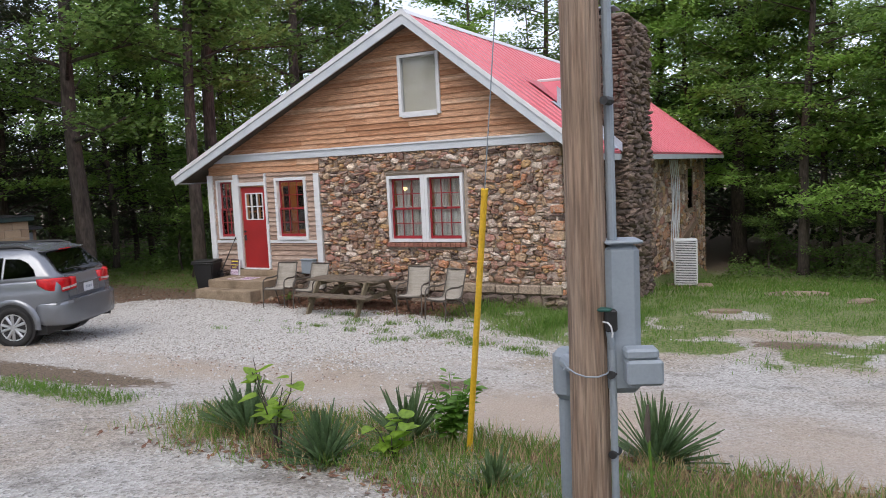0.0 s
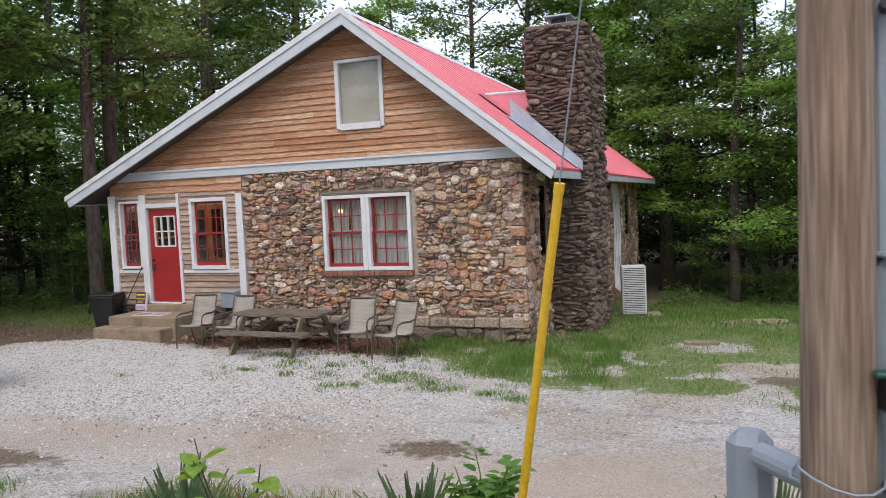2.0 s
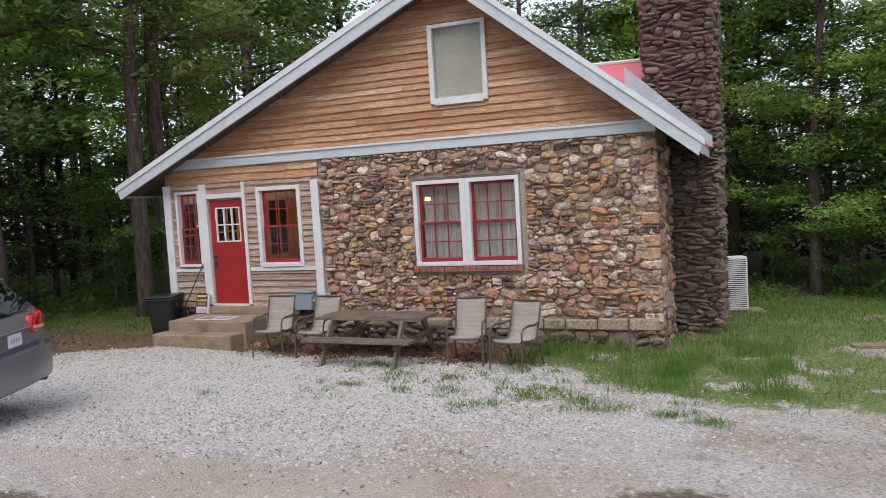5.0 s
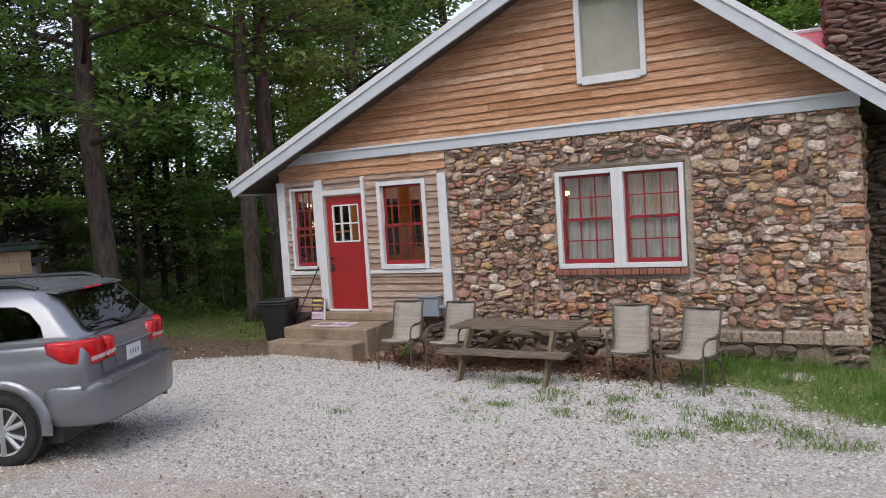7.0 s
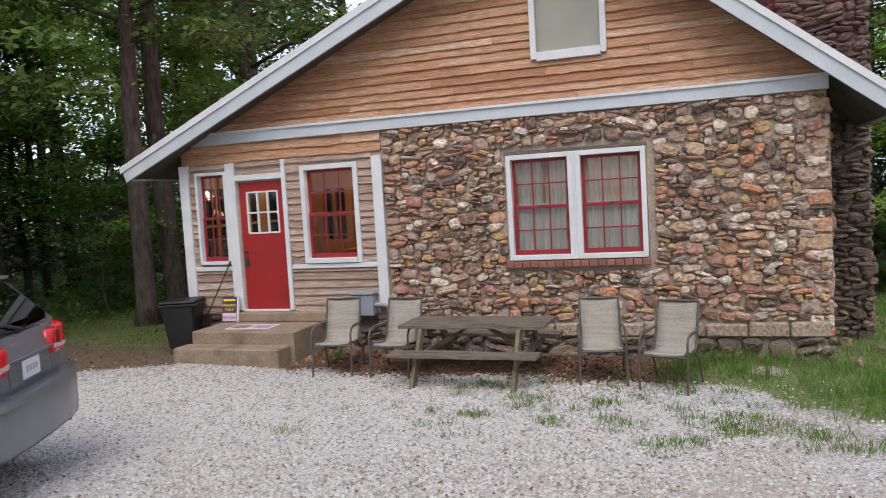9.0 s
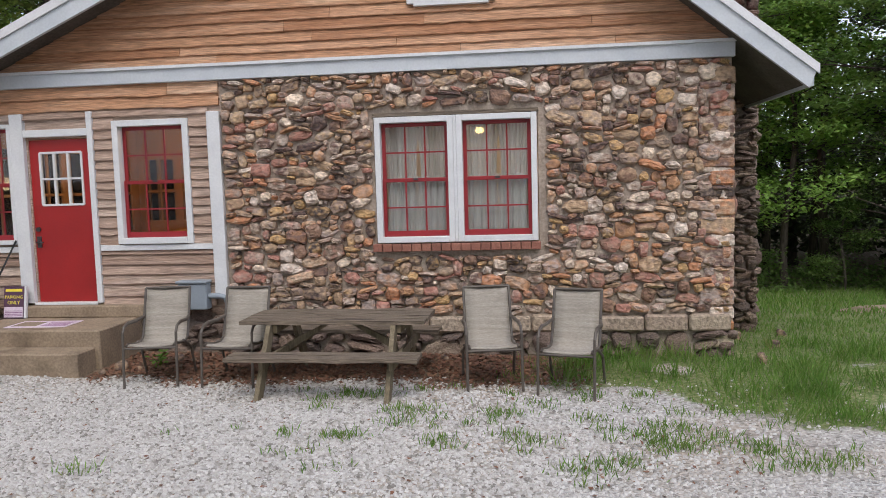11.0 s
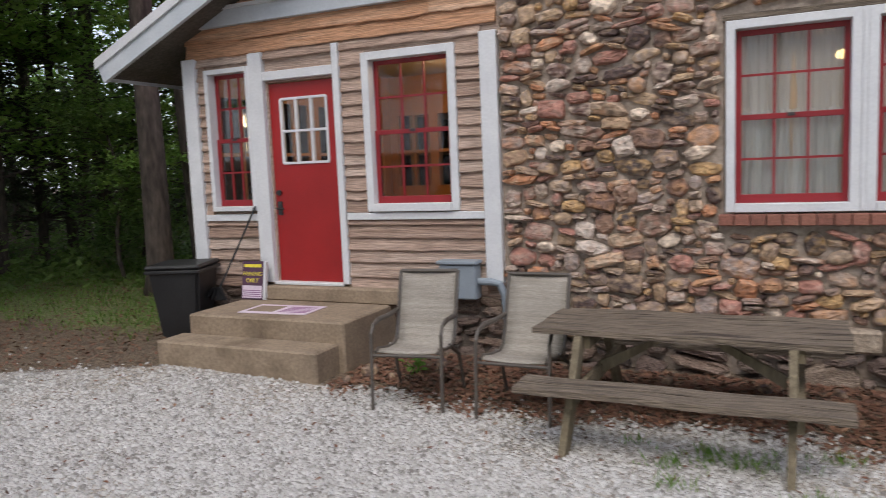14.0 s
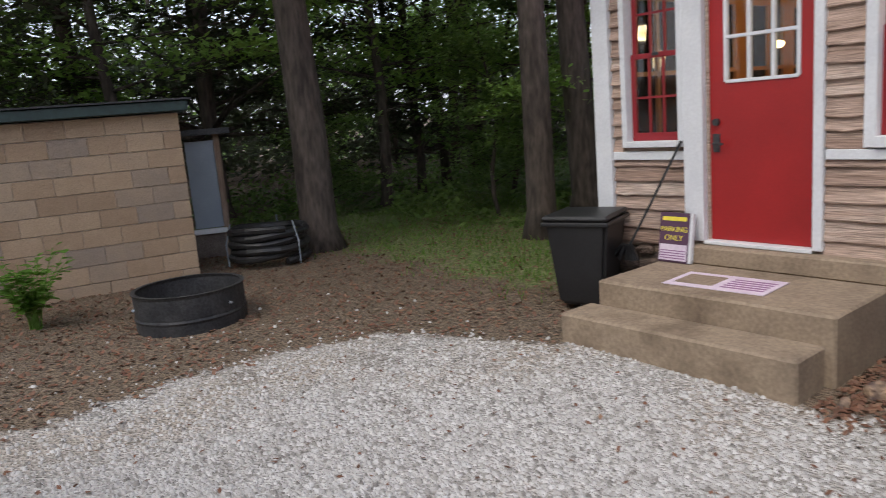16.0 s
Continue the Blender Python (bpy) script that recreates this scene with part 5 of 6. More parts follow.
part("body", loft([body_ring(0.16, 0.80, 0.50, 1.08), body_ring(0.20, 0.865, 0.42, 1.14), body_ring(0.34, 0.905, 0.34, 1.16), body_ring(0.9, 0.915, 0.28, 1.14), body_ring(2.0, 0.915, 0.27, 1.10), body_ring(3.2, 0.91, 0.27, 1.05),
                   body_ring(3.9, 0.90, 0.28, 1.02), body_ring(4.5, 0.86, 0.30, 0.92), body_ring(4.78, 0.76, 0.34, 0.80), body_ring(4.88, 0.55, 0.40, 0.70)]), M_CAR, car, smooth=True)


def cabin_ring(z, x0, x1, hw, taper):
    return [(x0 + 0.02, hw - taper, z), (x0 + 0.16, hw, z), (x1 - 0.3, hw, z), (x1, hw - 0.16, z), (x1, -hw + 0.16, z), (x1 - 0.3, -hw, z), (x0 + 0.16, -hw, z), (x0 + 0.02, -hw + taper, z)]


part("cabin", loft([cabin_ring(1.08, 0.20, 3.75, 0.875, 0.05), cabin_ring(1.20, 0.235, 3.50, 0.835, 0.05), cabin_ring(1.45, 0.46, 3.06, 0.745, 0.05), cabin_ring(1.60, 0.61, 2.78, 0.68, 0.06), cabin_ring(1.665, 0.76, 2.55, 0.60, 0.1), cabin_ring(1.69, 1.05, 2.3, 0.40, 0.15)]), M_CAR, car, smooth=True)


def plate4(name, pts, mat, label="", thick=0.012, parent=car, inset=0.0):
    """A pane through four or more corners, given a little thickness along its normal."""
    bm = bmesh.new()
    vs = [bm.verts.new(p) for p in pts]
    f = bm.faces.new(vs)
    f.normal_update()
    n = f.normal.copy()
    e = bmesh.ops.extrude_face_region(bm, geom=[f])
    for v in (g for g in e["geom"] if isinstance(g, bmesh.types.BMVert)):
        v.co += n * thick
    bmesh.ops.recalc_face_normals(bm, faces=bm.faces[:])
    return part(name, bm, mat, parent, label)


# rear glass, spoiler, tailgate, bumper
plate4("rear_window", [(0.222, 0.58, 1.205), (0.216, 0, 1.195), (0.222, -0.58, 1.205), (0.262, -0.66, 1.25), (0.50, -0.575, 1.53), (0.532, -0.53, 1.555), (0.528, 0, 1.56), (0.532, 0.53, 1.555), (0.50, 0.575, 1.53), (0.262, 0.66, 1.25)], M_CARGLASS, "dark tinted rear window")
part("spoiler", loft([[(0.515, y, 1.580), (0.505, y, 1.600), (0.80, y, 1.675 - 0.05 * abs(y)), (0.80, y, 1.62)] for y in (-0.62, -0.3, 0.3, 0.62)]), M_CAR, car)
part("brake_light", boxed((0.492, 0.512, -0.17, 0.17, 1.582, 1.600)), M_LAMPRED, car, "high red brake light")
part("wiper", tube(bmesh.new(), [(0.20, -0.05, 1.20), (0.245, 0.15, 1.26), (0.245, 0.46, 1.265)], [0.02, 0.012, 0.008], 6), M_BLACK, car)
part("tailgate", loft([[(0.165, y, 0.72), (0.135, y, 0.80), (0.135, y, 0.98), (0.175, y, 1.16), (0.21, y, 1.16), (0.21, y, 0.72)] for y in (-0.60, -0.57, 0.57, 0.60)]), M_CAR, car)
part("plate_recess", boxed((0.126, 0.137, -0.36, 0.36, 0.80, 0.99)), material("shaded_car_trim", [(0.16, 0.165, 0.18), (0.19, 0.195, 0.21)], 2, 0.35, 0, 40, metal=0.4), car)
part("number_plate", boxed((0.118, 0.127, -0.155, 0.155, 0.82, 0.97), bevel=0.003), M_PLATE, car, "white number plate")
for k in range(4):
    part("plate_letter", boxed((0.1165, 0.1182, -0.10 + k * 0.055, -0.07 + k * 0.055, 0.87, 0.92)), M_GREYBOX, car)
part("handle_bar", boxed((0.105, 0.135, -0.42, 0.42, 0.985, 1.01), bevel=0.006), M_CAR, car)
part("bumper", loft([[(x, hw * s, z) for s, x, hw in ((-1, 0.42, b), (-0.985, 0.26, b), (-0.95, 0.16, b), (-0.88, 0.09, b), (-0.75, 0.045, b), (-0.45, 0.012, b), (0, 0.0, b), (0.45, 0.012, b), (0.75, 0.045, b), (0.88, 0.09, b), (0.95, 0.16, b), (0.985, 0.26, b), (1, 0.42, b), (0.97, 0.6, b), (-0.97, 0.6, b))] for z, b in ((0.34, 0.86), (0.37, 0.90), (0.46, 0.92), (0.58, 0.925), (0.68, 0.925), (0.72, 0.915), (0.74, 0.89))]), M_CAR, car, smooth=True)
part("bumper_lip", loft([[(x - 0.012, hw * s, z) for s, x, hw in ((-0.985, 0.20, 0.925), (-0.74, 0.035, 0.925), (0, 0.0, 0.925), (0.74, 0.035, 0.925), (0.985, 0.20, 0.925), (0.9, 0.3, 0.9), (-0.9, 0.3, 0.9))] for z in (0.70, 0.715, 0.735, 0.75)]), M_CAR, car)
part("underside", boxed((0.45, 4.6, -0.84, 0.84, 0.19, 0.36)), M_BLACK, car)
part("exhaust", tube(bmesh.new(), [(0.10, -0.62, 0.30), (0.5, -0.62, 0.30)], 0.035, 10), M_STEELD, car)
for s in (1, -1):
    # the lamp wraps the corner: one half on the body, one on the tailgate
    shell = ((0.118, 0.40, 0.925, 1.125), (0.125, 0.545, 0.912, 1.14))
    outer = ((0.135, 0.57, 0.908, 1.142), (0.165, 0.76, 0.90, 1.15), (0.25, 0.865, 0.915, 1.155), (0.36, 0.912, 0.96, 1.155), (0.46, 0.925, 1.04, 1.15))
    for sections, word in ((outer, "red wraparound tail light"), (shell, "red tail light on the tailgate")):
        lamp = part("tail_light", loft([[(x + 0.07, s * (y - 0.045), z0), (x - 0.006, s * y, z0 + 0.004), (x - 0.016, s * (y + 0.008), z0 + 0.03), (x - 0.018, s * (y + 0.01), z1 - 0.03), (x - 0.006, s * y, z1 - 0.004), (x + 0.07, s * (y - 0.045), z1)] for x, y, z0, z1 in sections]), M_LAMPRED, car, word, smooth=True)
        low = [(x - 0.0195, s * (y + 0.011), z0 + 0.038) for x, y, z0, z1 in sections[:2]]
        part("reverse_lens", loft([[(x + 0.02, y, z), (x, y, z + 0.004), (x, y, z + 0.040), (x + 0.02, y, z + 0.044)] for x, y, z in low]), M_LAMPW, lamp, "clear lower lens")
    # side glass
    plate4("side_window", [(0.56, s * 0.850, 1.205), (1.12, s * 0.862, 1.17), (1.12, s * 0.742, 1.50), (0.86, s * 0.748, 1.49), (0.72, s * 0.770, 1.43), (0.60, s * 0.815, 1.31)][::s], M_CARGLASS, "dark rear quarter window")
    plate4("side_window", [(1.17, s * 0.862, 1.17), (2.05, s * 0.868, 1.15), (2.05, s * 0.732, 1.53), (1.17, s * 0.736, 1.52)][::s], M_CARGLASS, "dark rear door window")
    plate4("side_window", [(2.12, s * 0.868, 1.15), (3.1, s * 0.875, 1.13), (2.72, s * 0.735, 1.52), (2.12, s * 0.732, 1.53)][::s], M_CARGLASS, "dark front door window")
    part("roof_rail", tube(bmesh.new(), [(0.72, s * 0.60, 1.635), (0.92, s * 0.605, 1.69), (2.3, s * 0.605, 1.70), (2.5, s * 0.60, 1.65)], 0.026, 8), M_BLACK, car, "black roof rail")
    part("mirror", boxed((2.95, 3.1, s * 0.98 - 0.1, s * 0.98 + 0.1, 1.12, 1.28), bevel=0.03), M_CAR, car)
    part("side_strip", boxed((1.55, 3.4, s * 0.905 - 0.018, s * 0.905 + 0.018, 0.46, 0.54), bevel=0.008), M_CAR, car)
    for wx in (0.98, 3.87):
        arch = bmesh.new()
        prev = None
        for k in range(17):
            a = math.pi * (k / 16) * 1.1 - 0.05 * math.pi
            row = [arch.verts.new((wx + rr * math.cos(a), s * yy, 0.36 + rr * math.sin(a))) for rr, yy in ((0.385, 0.88), (0.39, 0.945), (0.45, 0.94), (0.475, 0.905))]
            if prev:
                for j in range(3):
                    arch.faces.new((prev[j], prev[j + 1], row[j + 1], row[j]))
            prev = row
        part("wheel_arch", arch, M_CAR, car, smooth=True)
        well = tube(bmesh.new(), [(wx, s * 0.60, 0.36), (wx, s * 0.918, 0.36)], 0.388, 28)
        part("wheel_well", well, M_BLACK, car, "dark wheel well")
        wheel = part("wheel", tube(bmesh.new(), [(wx, s * 0.70, 0.345), (wx, s * 0.80, 0.345)], 0.20, 20), M_STEELD, car)
        ty = bmesh.new()
        prof = [(0.225, 0.80), (0.235, 0.925), (0.30, 0.945), (0.335, 0.935), (0.345, 0.90), (0.345, 0.74), (0.33, 0.71), (0.225, 0.72)]
        rings = [[ty.verts.new((wx + rr * math.cos(k * math.tau / 36), s * yy, 0.345 + rr * math.sin(k * math.tau / 36))) for rr, yy in prof] for k in range(36)]
        for k in range(36):
            a, b = rings[k], rings[(k + 1) % 36]
            for j in range(len(prof)):
                ty.faces.new((a[j], a[(j + 1) % len(prof)], b[(j + 1) % len(prof)], b[j]))
        bmesh.ops.recalc_face_normals(ty, faces=ty.faces[:])
        part("tyre", ty, M_TYRE, wheel, smooth=True)
        rim = bmesh.new()
        tube(rim, [(wx, s * 0.915, 0.345), (wx, s * 0.93, 0.345)], 0.055, 16)
        for k in range(5):
            for off in (-0.17, 0.17):
                a = k * math.tau / 5 + off
                ca, sa = math.cos(a), math.sin(a)
                c2, s2 = math.cos(a + off * 0.5), math.sin(a + off * 0.5)
                tube(rim, [(wx + 0.04 * ca, s * 0.922, 0.345 + 0.04 * sa), (wx + 0.22 * c2, s * 0.915, 0.345 + 0.22 * s2)], [0.022, 0.03], 6)
        prev = None
        for k in range(37):
            a = k * math.tau / 36
            row = [rim.verts.new((wx + rr * math.cos(a), s * yy, 0.345 + rr * math.sin(a))) for rr, yy in ((0.205, 0.86), (0.212, 0.922), (0.232, 0.928))]
            if prev:
                for j in range(2):
                    rim.faces.new((prev[j], prev[j + 1], row[j + 1], row[j]))
            prev = row
        part("rim", rim, M_RIM, wheel, "silver five-spoke alloy rim")

# ---- block shed and the things beside it ----
SHX, SHY = -6.32, -2.10
shed = tagged(new("block_shed"), "small tan concrete block shed with a dark green roof edge", "shed")
shed.matrix_world = pose(SHX, SHY, ground_z(SHX, SHY) - 0.06, 0, 0, 78)
# local: the front runs from 0 to -x, outwards is -y
part("core", boxed((-3.6, -0.01, 0.012, 2.2, 0, 2.05)), M_MORTAR, shed)
r = random.Random(81)
for row in range(10):
    x = 0.0 if row % 2 else 0.2
    while x > -3.55:
        w = 0.4 if x <= 0 else 0.2
        x0 = max(-3.6, min(x, 0.0) - 0.4 if x <= 0 else -0.2)
        x1 = min(x, 0.0)
        ob = part("block", boxed((x0 + 0.003, x1 - 0.003, -0.004, 0.03, row * 0.205 + 0.003, row * 0.205 + 0.199), bevel=0.004), M_BLOCK, shed)
        x = x0
    for k in range(5):
        y0 = 0.032 + k * 0.4
        part("block", boxed((-0.03, 0.004, y0 + 0.003, y0 + 0.394, row * 0.205 + 0.003, row * 0.205 + 0.199), bevel=0.004), M_BLOCK, shed)
bm = boxed((-3.8, 0.10, -0.16, 2.4, 2.06, 2.18), bevel=0.01)
part("roof_edge", bm, M_DKGREEN, shed, "dark green metal roof edge")
bm = bmesh.new()
box(bm, -3.82, 0.14, -0.2, 2.45, 2.185, 2.205)
part("roof_sheet", bm, M_STEELD, shed)
lean = tagged(new("lean_to_panel"), "pale grey board panel under a dark roof behind the shed", "panel")
lean.matrix_world = pose(-7.75, -1.70, ground_z(-7.7, -1.6), 0, 0, 68)
part("panel", boxed((0.14, 0.52, -0.01, 0.02, 0.42, 1.62), bevel=0.004), M_GREYBOX, lean, "pale weathered panel")
part("sill", boxed((0.10, 0.56, -0.06, 0.03, 0.34, 0.41), bevel=0.006), M_WHITE, lean, "white sill board")
part("post", boxed((0.52, 0.60, -0.03, 0.05, 0.0, 1.7)), M_POLE, lean)
part("base", boxed((0.05, 0.6, 0.0, 0.5, 0.0, 0.34)), M_MORTARD, lean)
part("roof", boxed((-0.1, 0.75, -0.15, 1.2, 1.70, 1.78)), M_STEELD, lean, "dark flat roof")

ring = tagged(new("fire_ring"), "dark galvanised steel fire ring on bare earth", "fire ring")
RGX, RGY = -4.42, -2.93
ring.location = (RGX, RGY, ground_z(RGX, RGY))
bm = bmesh.new()
prof = [(0.50, 0.0), (0.50, 0.10), (0.508, 0.12), (0.50, 0.14), (0.50, 0.33), (0.512, 0.36), (0.47, 0.36), (0.485, 0.33), (0.485, 0.0)]
rr = [[bm.verts.new((a * math.cos(k * math.tau / 40), a * math.sin(k * math.tau / 40), z)) for a, z in prof] for k in range(40)]
for k in range(40):
    for j in range(len(prof) - 1):
        bm.faces.new((rr[k][j], rr[k][j + 1], rr[(k + 1) % 40][j + 1], rr[(k + 1) % 40][j]))
bmesh.ops.recalc_face_normals(bm, faces=bm.faces[:])
part("hoop", bm, M_STEELD, ring, smooth=False)
for k in range(3):
    a = k * 2.1 + 0.4
    part("bolt", tube(bmesh.new(), [(0.5 * math.cos(a), 0.5 * math.sin(a), 0.22), (0.52 * math.cos(a), 0.52 * math.sin(a), 0.22)], 0.014, 6), M_STEEL, ring)
bm = bmesh.new()
bmesh.ops.create_circle(bm, cap_ends=True, segments=24, radius=0.47)
for v in bm.verts:
    v.co.z = 0.05
part("ash", bm, M_MORTARD, ring, "grey ash bed")
coil = tagged(new("pipe_coil"), "coil of black corrugated drain pipe beside a tree", "pipe")
COX, COY = -6.45, -1.10
coil.location = (COX, COY, ground_z(COX, COY))
bm = bmesh.new()
pts, rad = [], []
for k in range(5 * 30 + 1):
    a = k * math.tau / 30
    pts.append(((0.46 + 0.03 * math.sin(k * 0.13)) * math.cos(a), (0.46 + 0.03 * math.sin(k * 0.11)) * math.sin(a), 0.06 + 0.085 * k / 30 + 0.01 * math.sin(k * 0.7)))
    rad.append(0.052 if k % 2 else 0.045)
tube(bm, pts, rad, 8)
part("pipe", bm, M_BLACK, coil, smooth=False)
for a in (0.3, 2.4, 4.4):
    part("tie", tube(bmesh.new(), [(0.53 * math.cos(a), 0.53 * math.sin(a), 0.01), (0.54 * math.cos(a), 0.54 * math.sin(a), 0.3), (0.46 * math.cos(a), 0.46 * math.sin(a), 0.56)], 0.01, 6), M_GREYBOX, coil, "pale tie")


# flat slabs in the lawn
for x, y, s, rot in ((11.6, 5.2, 0.75, 20), (12.9, 3.4, 0.4, 60), (10.6, 0.6, 0.3, 10)):
    bm = bmesh.new()
    prism(bm, [(s * math.cos(k * 0.9) * (1 + 0.2 * math.sin(k * 2.3)), 0.5 * s * math.sin(k * 0.9)) for k in range(7)], 0.0, 0.08)
    for v in bm.verts:
        v.co = Vector((v.co.x, v.co.z, v.co.y))
    ob = part("flat_stone", bm, M_CONC)
    ob.matrix_world = pose(x, y, ground_z(x, y) - 0.03, 0, 0, rot)
    tagged(ob, "pale flat rock slab lying in the grass", "rock", "flat rocks in the lawn")

# ---- plants ----
def quads(name, c, u, v, mat, parent=None):
    """A mesh of many leaf-shaped faces: centres, half-lengths and half-widths as arrays."""
    n = len(c)
    co = np.stack([c - u, c + v * 0.9 - u * 0.1, c + u, c - v * 0.9 - u * 0.1], 1).reshape(-1, 3).astype(np.float32)
    me = bpy.data.meshes.new(name)
    me.vertices.add(n * 4)
    me.vertices.foreach_set("co", co.ravel())
    me.loops.add(n * 4)
    me.loops.foreach_set("vertex_index", np.arange(n * 4, dtype=np.int32))
    me.polygons.add(n)
    me.polygons.foreach_set("loop_start", np.arange(0, n * 4, 4, dtype=np.int32))
    me.update(calc_edges=True)
    me.materials.append(mat)
    ob = new(name, me)
    if parent is not None:
        ob.parent = parent
    return ob


def leaf_dirs(rng, n, size, flat=0.45):
    """Random leaf axes, mostly lying flat with some droop."""
    a = rng.uniform(0, math.tau, n)
    u = np.stack([np.cos(a), np.sin(a), rng.normal(-0.15, flat, n)], 1)
    u /= np.linalg.norm(u, axis=1)[:, None]
    w = np.stack([-np.sin(a), np.cos(a), rng.normal(0, flat, n)], 1)
    w /= np.linalg.norm(w, axis=1)[:, None]
    s = size * rng.uniform(0.6, 1.3, n)[:, None]
    return u * s, w * s * 0.6


def make_tree(seed, height, trunk_r, crown_base, spread, leaves, leaf, mat, label, lean=0.0, clump=(0.36, 0.11), limb_n=26, category="tree", dead=0, bark=None):
    rng = np.random.default_rng(seed)
    r = random.Random(seed)
    tree = tagged(new("tree"), label, category, "trees of the surrounding woods")
    bm = bmesh.new()
    trunk = []
    for i in range(9):
        z = height * 0.92 * i / 8
        trunk.append(Vector((lean * z + 0.10 * math.sin(i * 1.1 + seed), 0.10 * math.cos(i * 0.9 + seed * 2), z)))
    radii = [trunk_r * (1.45 if i == 0 else 1.0) * (1 - 0.86 * i / 8) + 0.015 for i in range(9)]
    trunk.insert(1, trunk[0].lerp(trunk[1], 0.22))
    radii.insert(1, trunk_r * 1.02)
    tube(bm, trunk, radii, 10)
    tips = []
    for k in range(limb_n + dead):
        f = crown_base + (0.97 - crown_base) * (k % limb_n + r.random()) / limb_n if k < limb_n else r.uniform(0.15, crown_base)
        z = height * 0.92 * f
        i = min(len(trunk) - 2, max(1, int(f * 8) + 1))
        p = trunk[i].lerp(trunk[i + 1], 0.5) if i + 1 < len(trunk) else trunk[-1]
        p = Vector((p.x, p.y, z))
        a = r.uniform(0, math.tau)
        top = max(0.0, (f - crown_base) / (1 - crown_base))
        ln = spread * (1.0 - 0.65 * top ** 1.5) * r.uniform(0.65, 1.1)
        rise = r.uniform(-0.05, 0.35) + 0.35 * top
        d = Vector((math.cos(a), math.sin(a), rise))
        q1, q2 = p + d * ln * 0.5 + Vector((0, 0, r.uniform(-0.1, 0.2))), p + d * ln + Vector((r.uniform(-0.3, 0.3), r.uniform(-0.3, 0.3), r.uniform(-0.2, 0.3)))
        rr = max(0.02, trunk_r * 0.33 * (1 - f * 0.6))
        tube(bm, [p, q1, q2], [rr, rr * 0.6, 0.012], 5)
        if k < limb_n:
            for s in (0.45, 0.65, 0.85, 1.0, 1.08):
                tips.append(p.lerp(q2, s) + Vector((r.uniform(-0.5, 0.5), r.uniform(-0.5, 0.5), r.uniform(-0.25, 0.35))) * (spread * 0.28))
            for _ in range(2):
                b = q1 + Vector((r.uniform(-1, 1), r.uniform(-1, 1), r.uniform(-0.1, 0.5))) * ln * 0.4
                tube(bm, [q1, b], [rr * 0.4, 0.01], 4)
                tips.append(b)
    part("trunk", bm, bark or M_BARK, tree, "rough brown bark", smooth=True)
    tips = np.array([tuple(t) for t in tips])
    idx = rng.integers(0, len(tips), leaves)
    c = tips[idx] + rng.normal(0, 1, (leaves, 3)) * np.array([clump[0], clump[0], clump[1]]) * spread * 0.3
    u, v = leaf_dirs(rng, leaves, leaf)
    quads("crown", c, u, v, mat, tree)
    return tree


protos = [
    make_tree(1, 15.0, 0.26, 0.30, 3.8, 13000, 0.10, M_LEAF, "tall oak with dark green leaves at the wood's edge", 0.01),
    make_tree(2, 17.0, 0.20, 0.34, 3.3, 12000, 0.10, M_LEAF, "slender tall tree with a high green crown", 0.03),
    make_tree(3, 9.0, 0.11, 0.22, 3.0, 9500, 0.085, M_LEAFB, "bright green understory tree with layered branches", 0.02, (0.42, 0.10)),
    make_tree(4, 13.0, 0.17, 0.14, 2.5, 13000, 0.085, M_CEDAR, "brownish green cedar with many low branches", 0.0, (0.5, 0.09), 48, dead=14),
    make_tree(5, 13.5, 0.16, 0.24, 3.4, 13000, 0.10, M_LEAFB, "bright green maple in the woods", -0.01),
    make_tree(6, 5.0, 0.05, 0.10, 1.7, 5000, 0.075, M_LEAF, "low leafy sapling in the undergrowth", 0.03, (0.6, 0.22), 12),
]
protos[0].matrix_world = pose(-6.75, -0.25, ground_z(-6.7, -0.3) - 0.05, 0, 0, 40)
protos[1].matrix_world = pose(-4.55, 1.95, ground_z(-4.9, 2.1) - 0.05, 0, 0, 20)
protos[2].matrix_world = pose(-9.8, 3.2, ground_z(-9.8, 3.2) - 0.05, 0, 0, 200)
protos[3].matrix_world = pose(-11.5, 0.5, ground_z(-11.5, 0.5) - 0.05, 0, 0, 10)
protos[4].matrix_world = pose(12.0, 19.5, ground_z(12.0, 19.5) - 0.05, 0, 0, 130)
protos[5].matrix_world = pose(-8.6, 5.5, ground_z(-8.6, 5.5) - 0.05, 0, 0, 30)
r = random.Random(5)
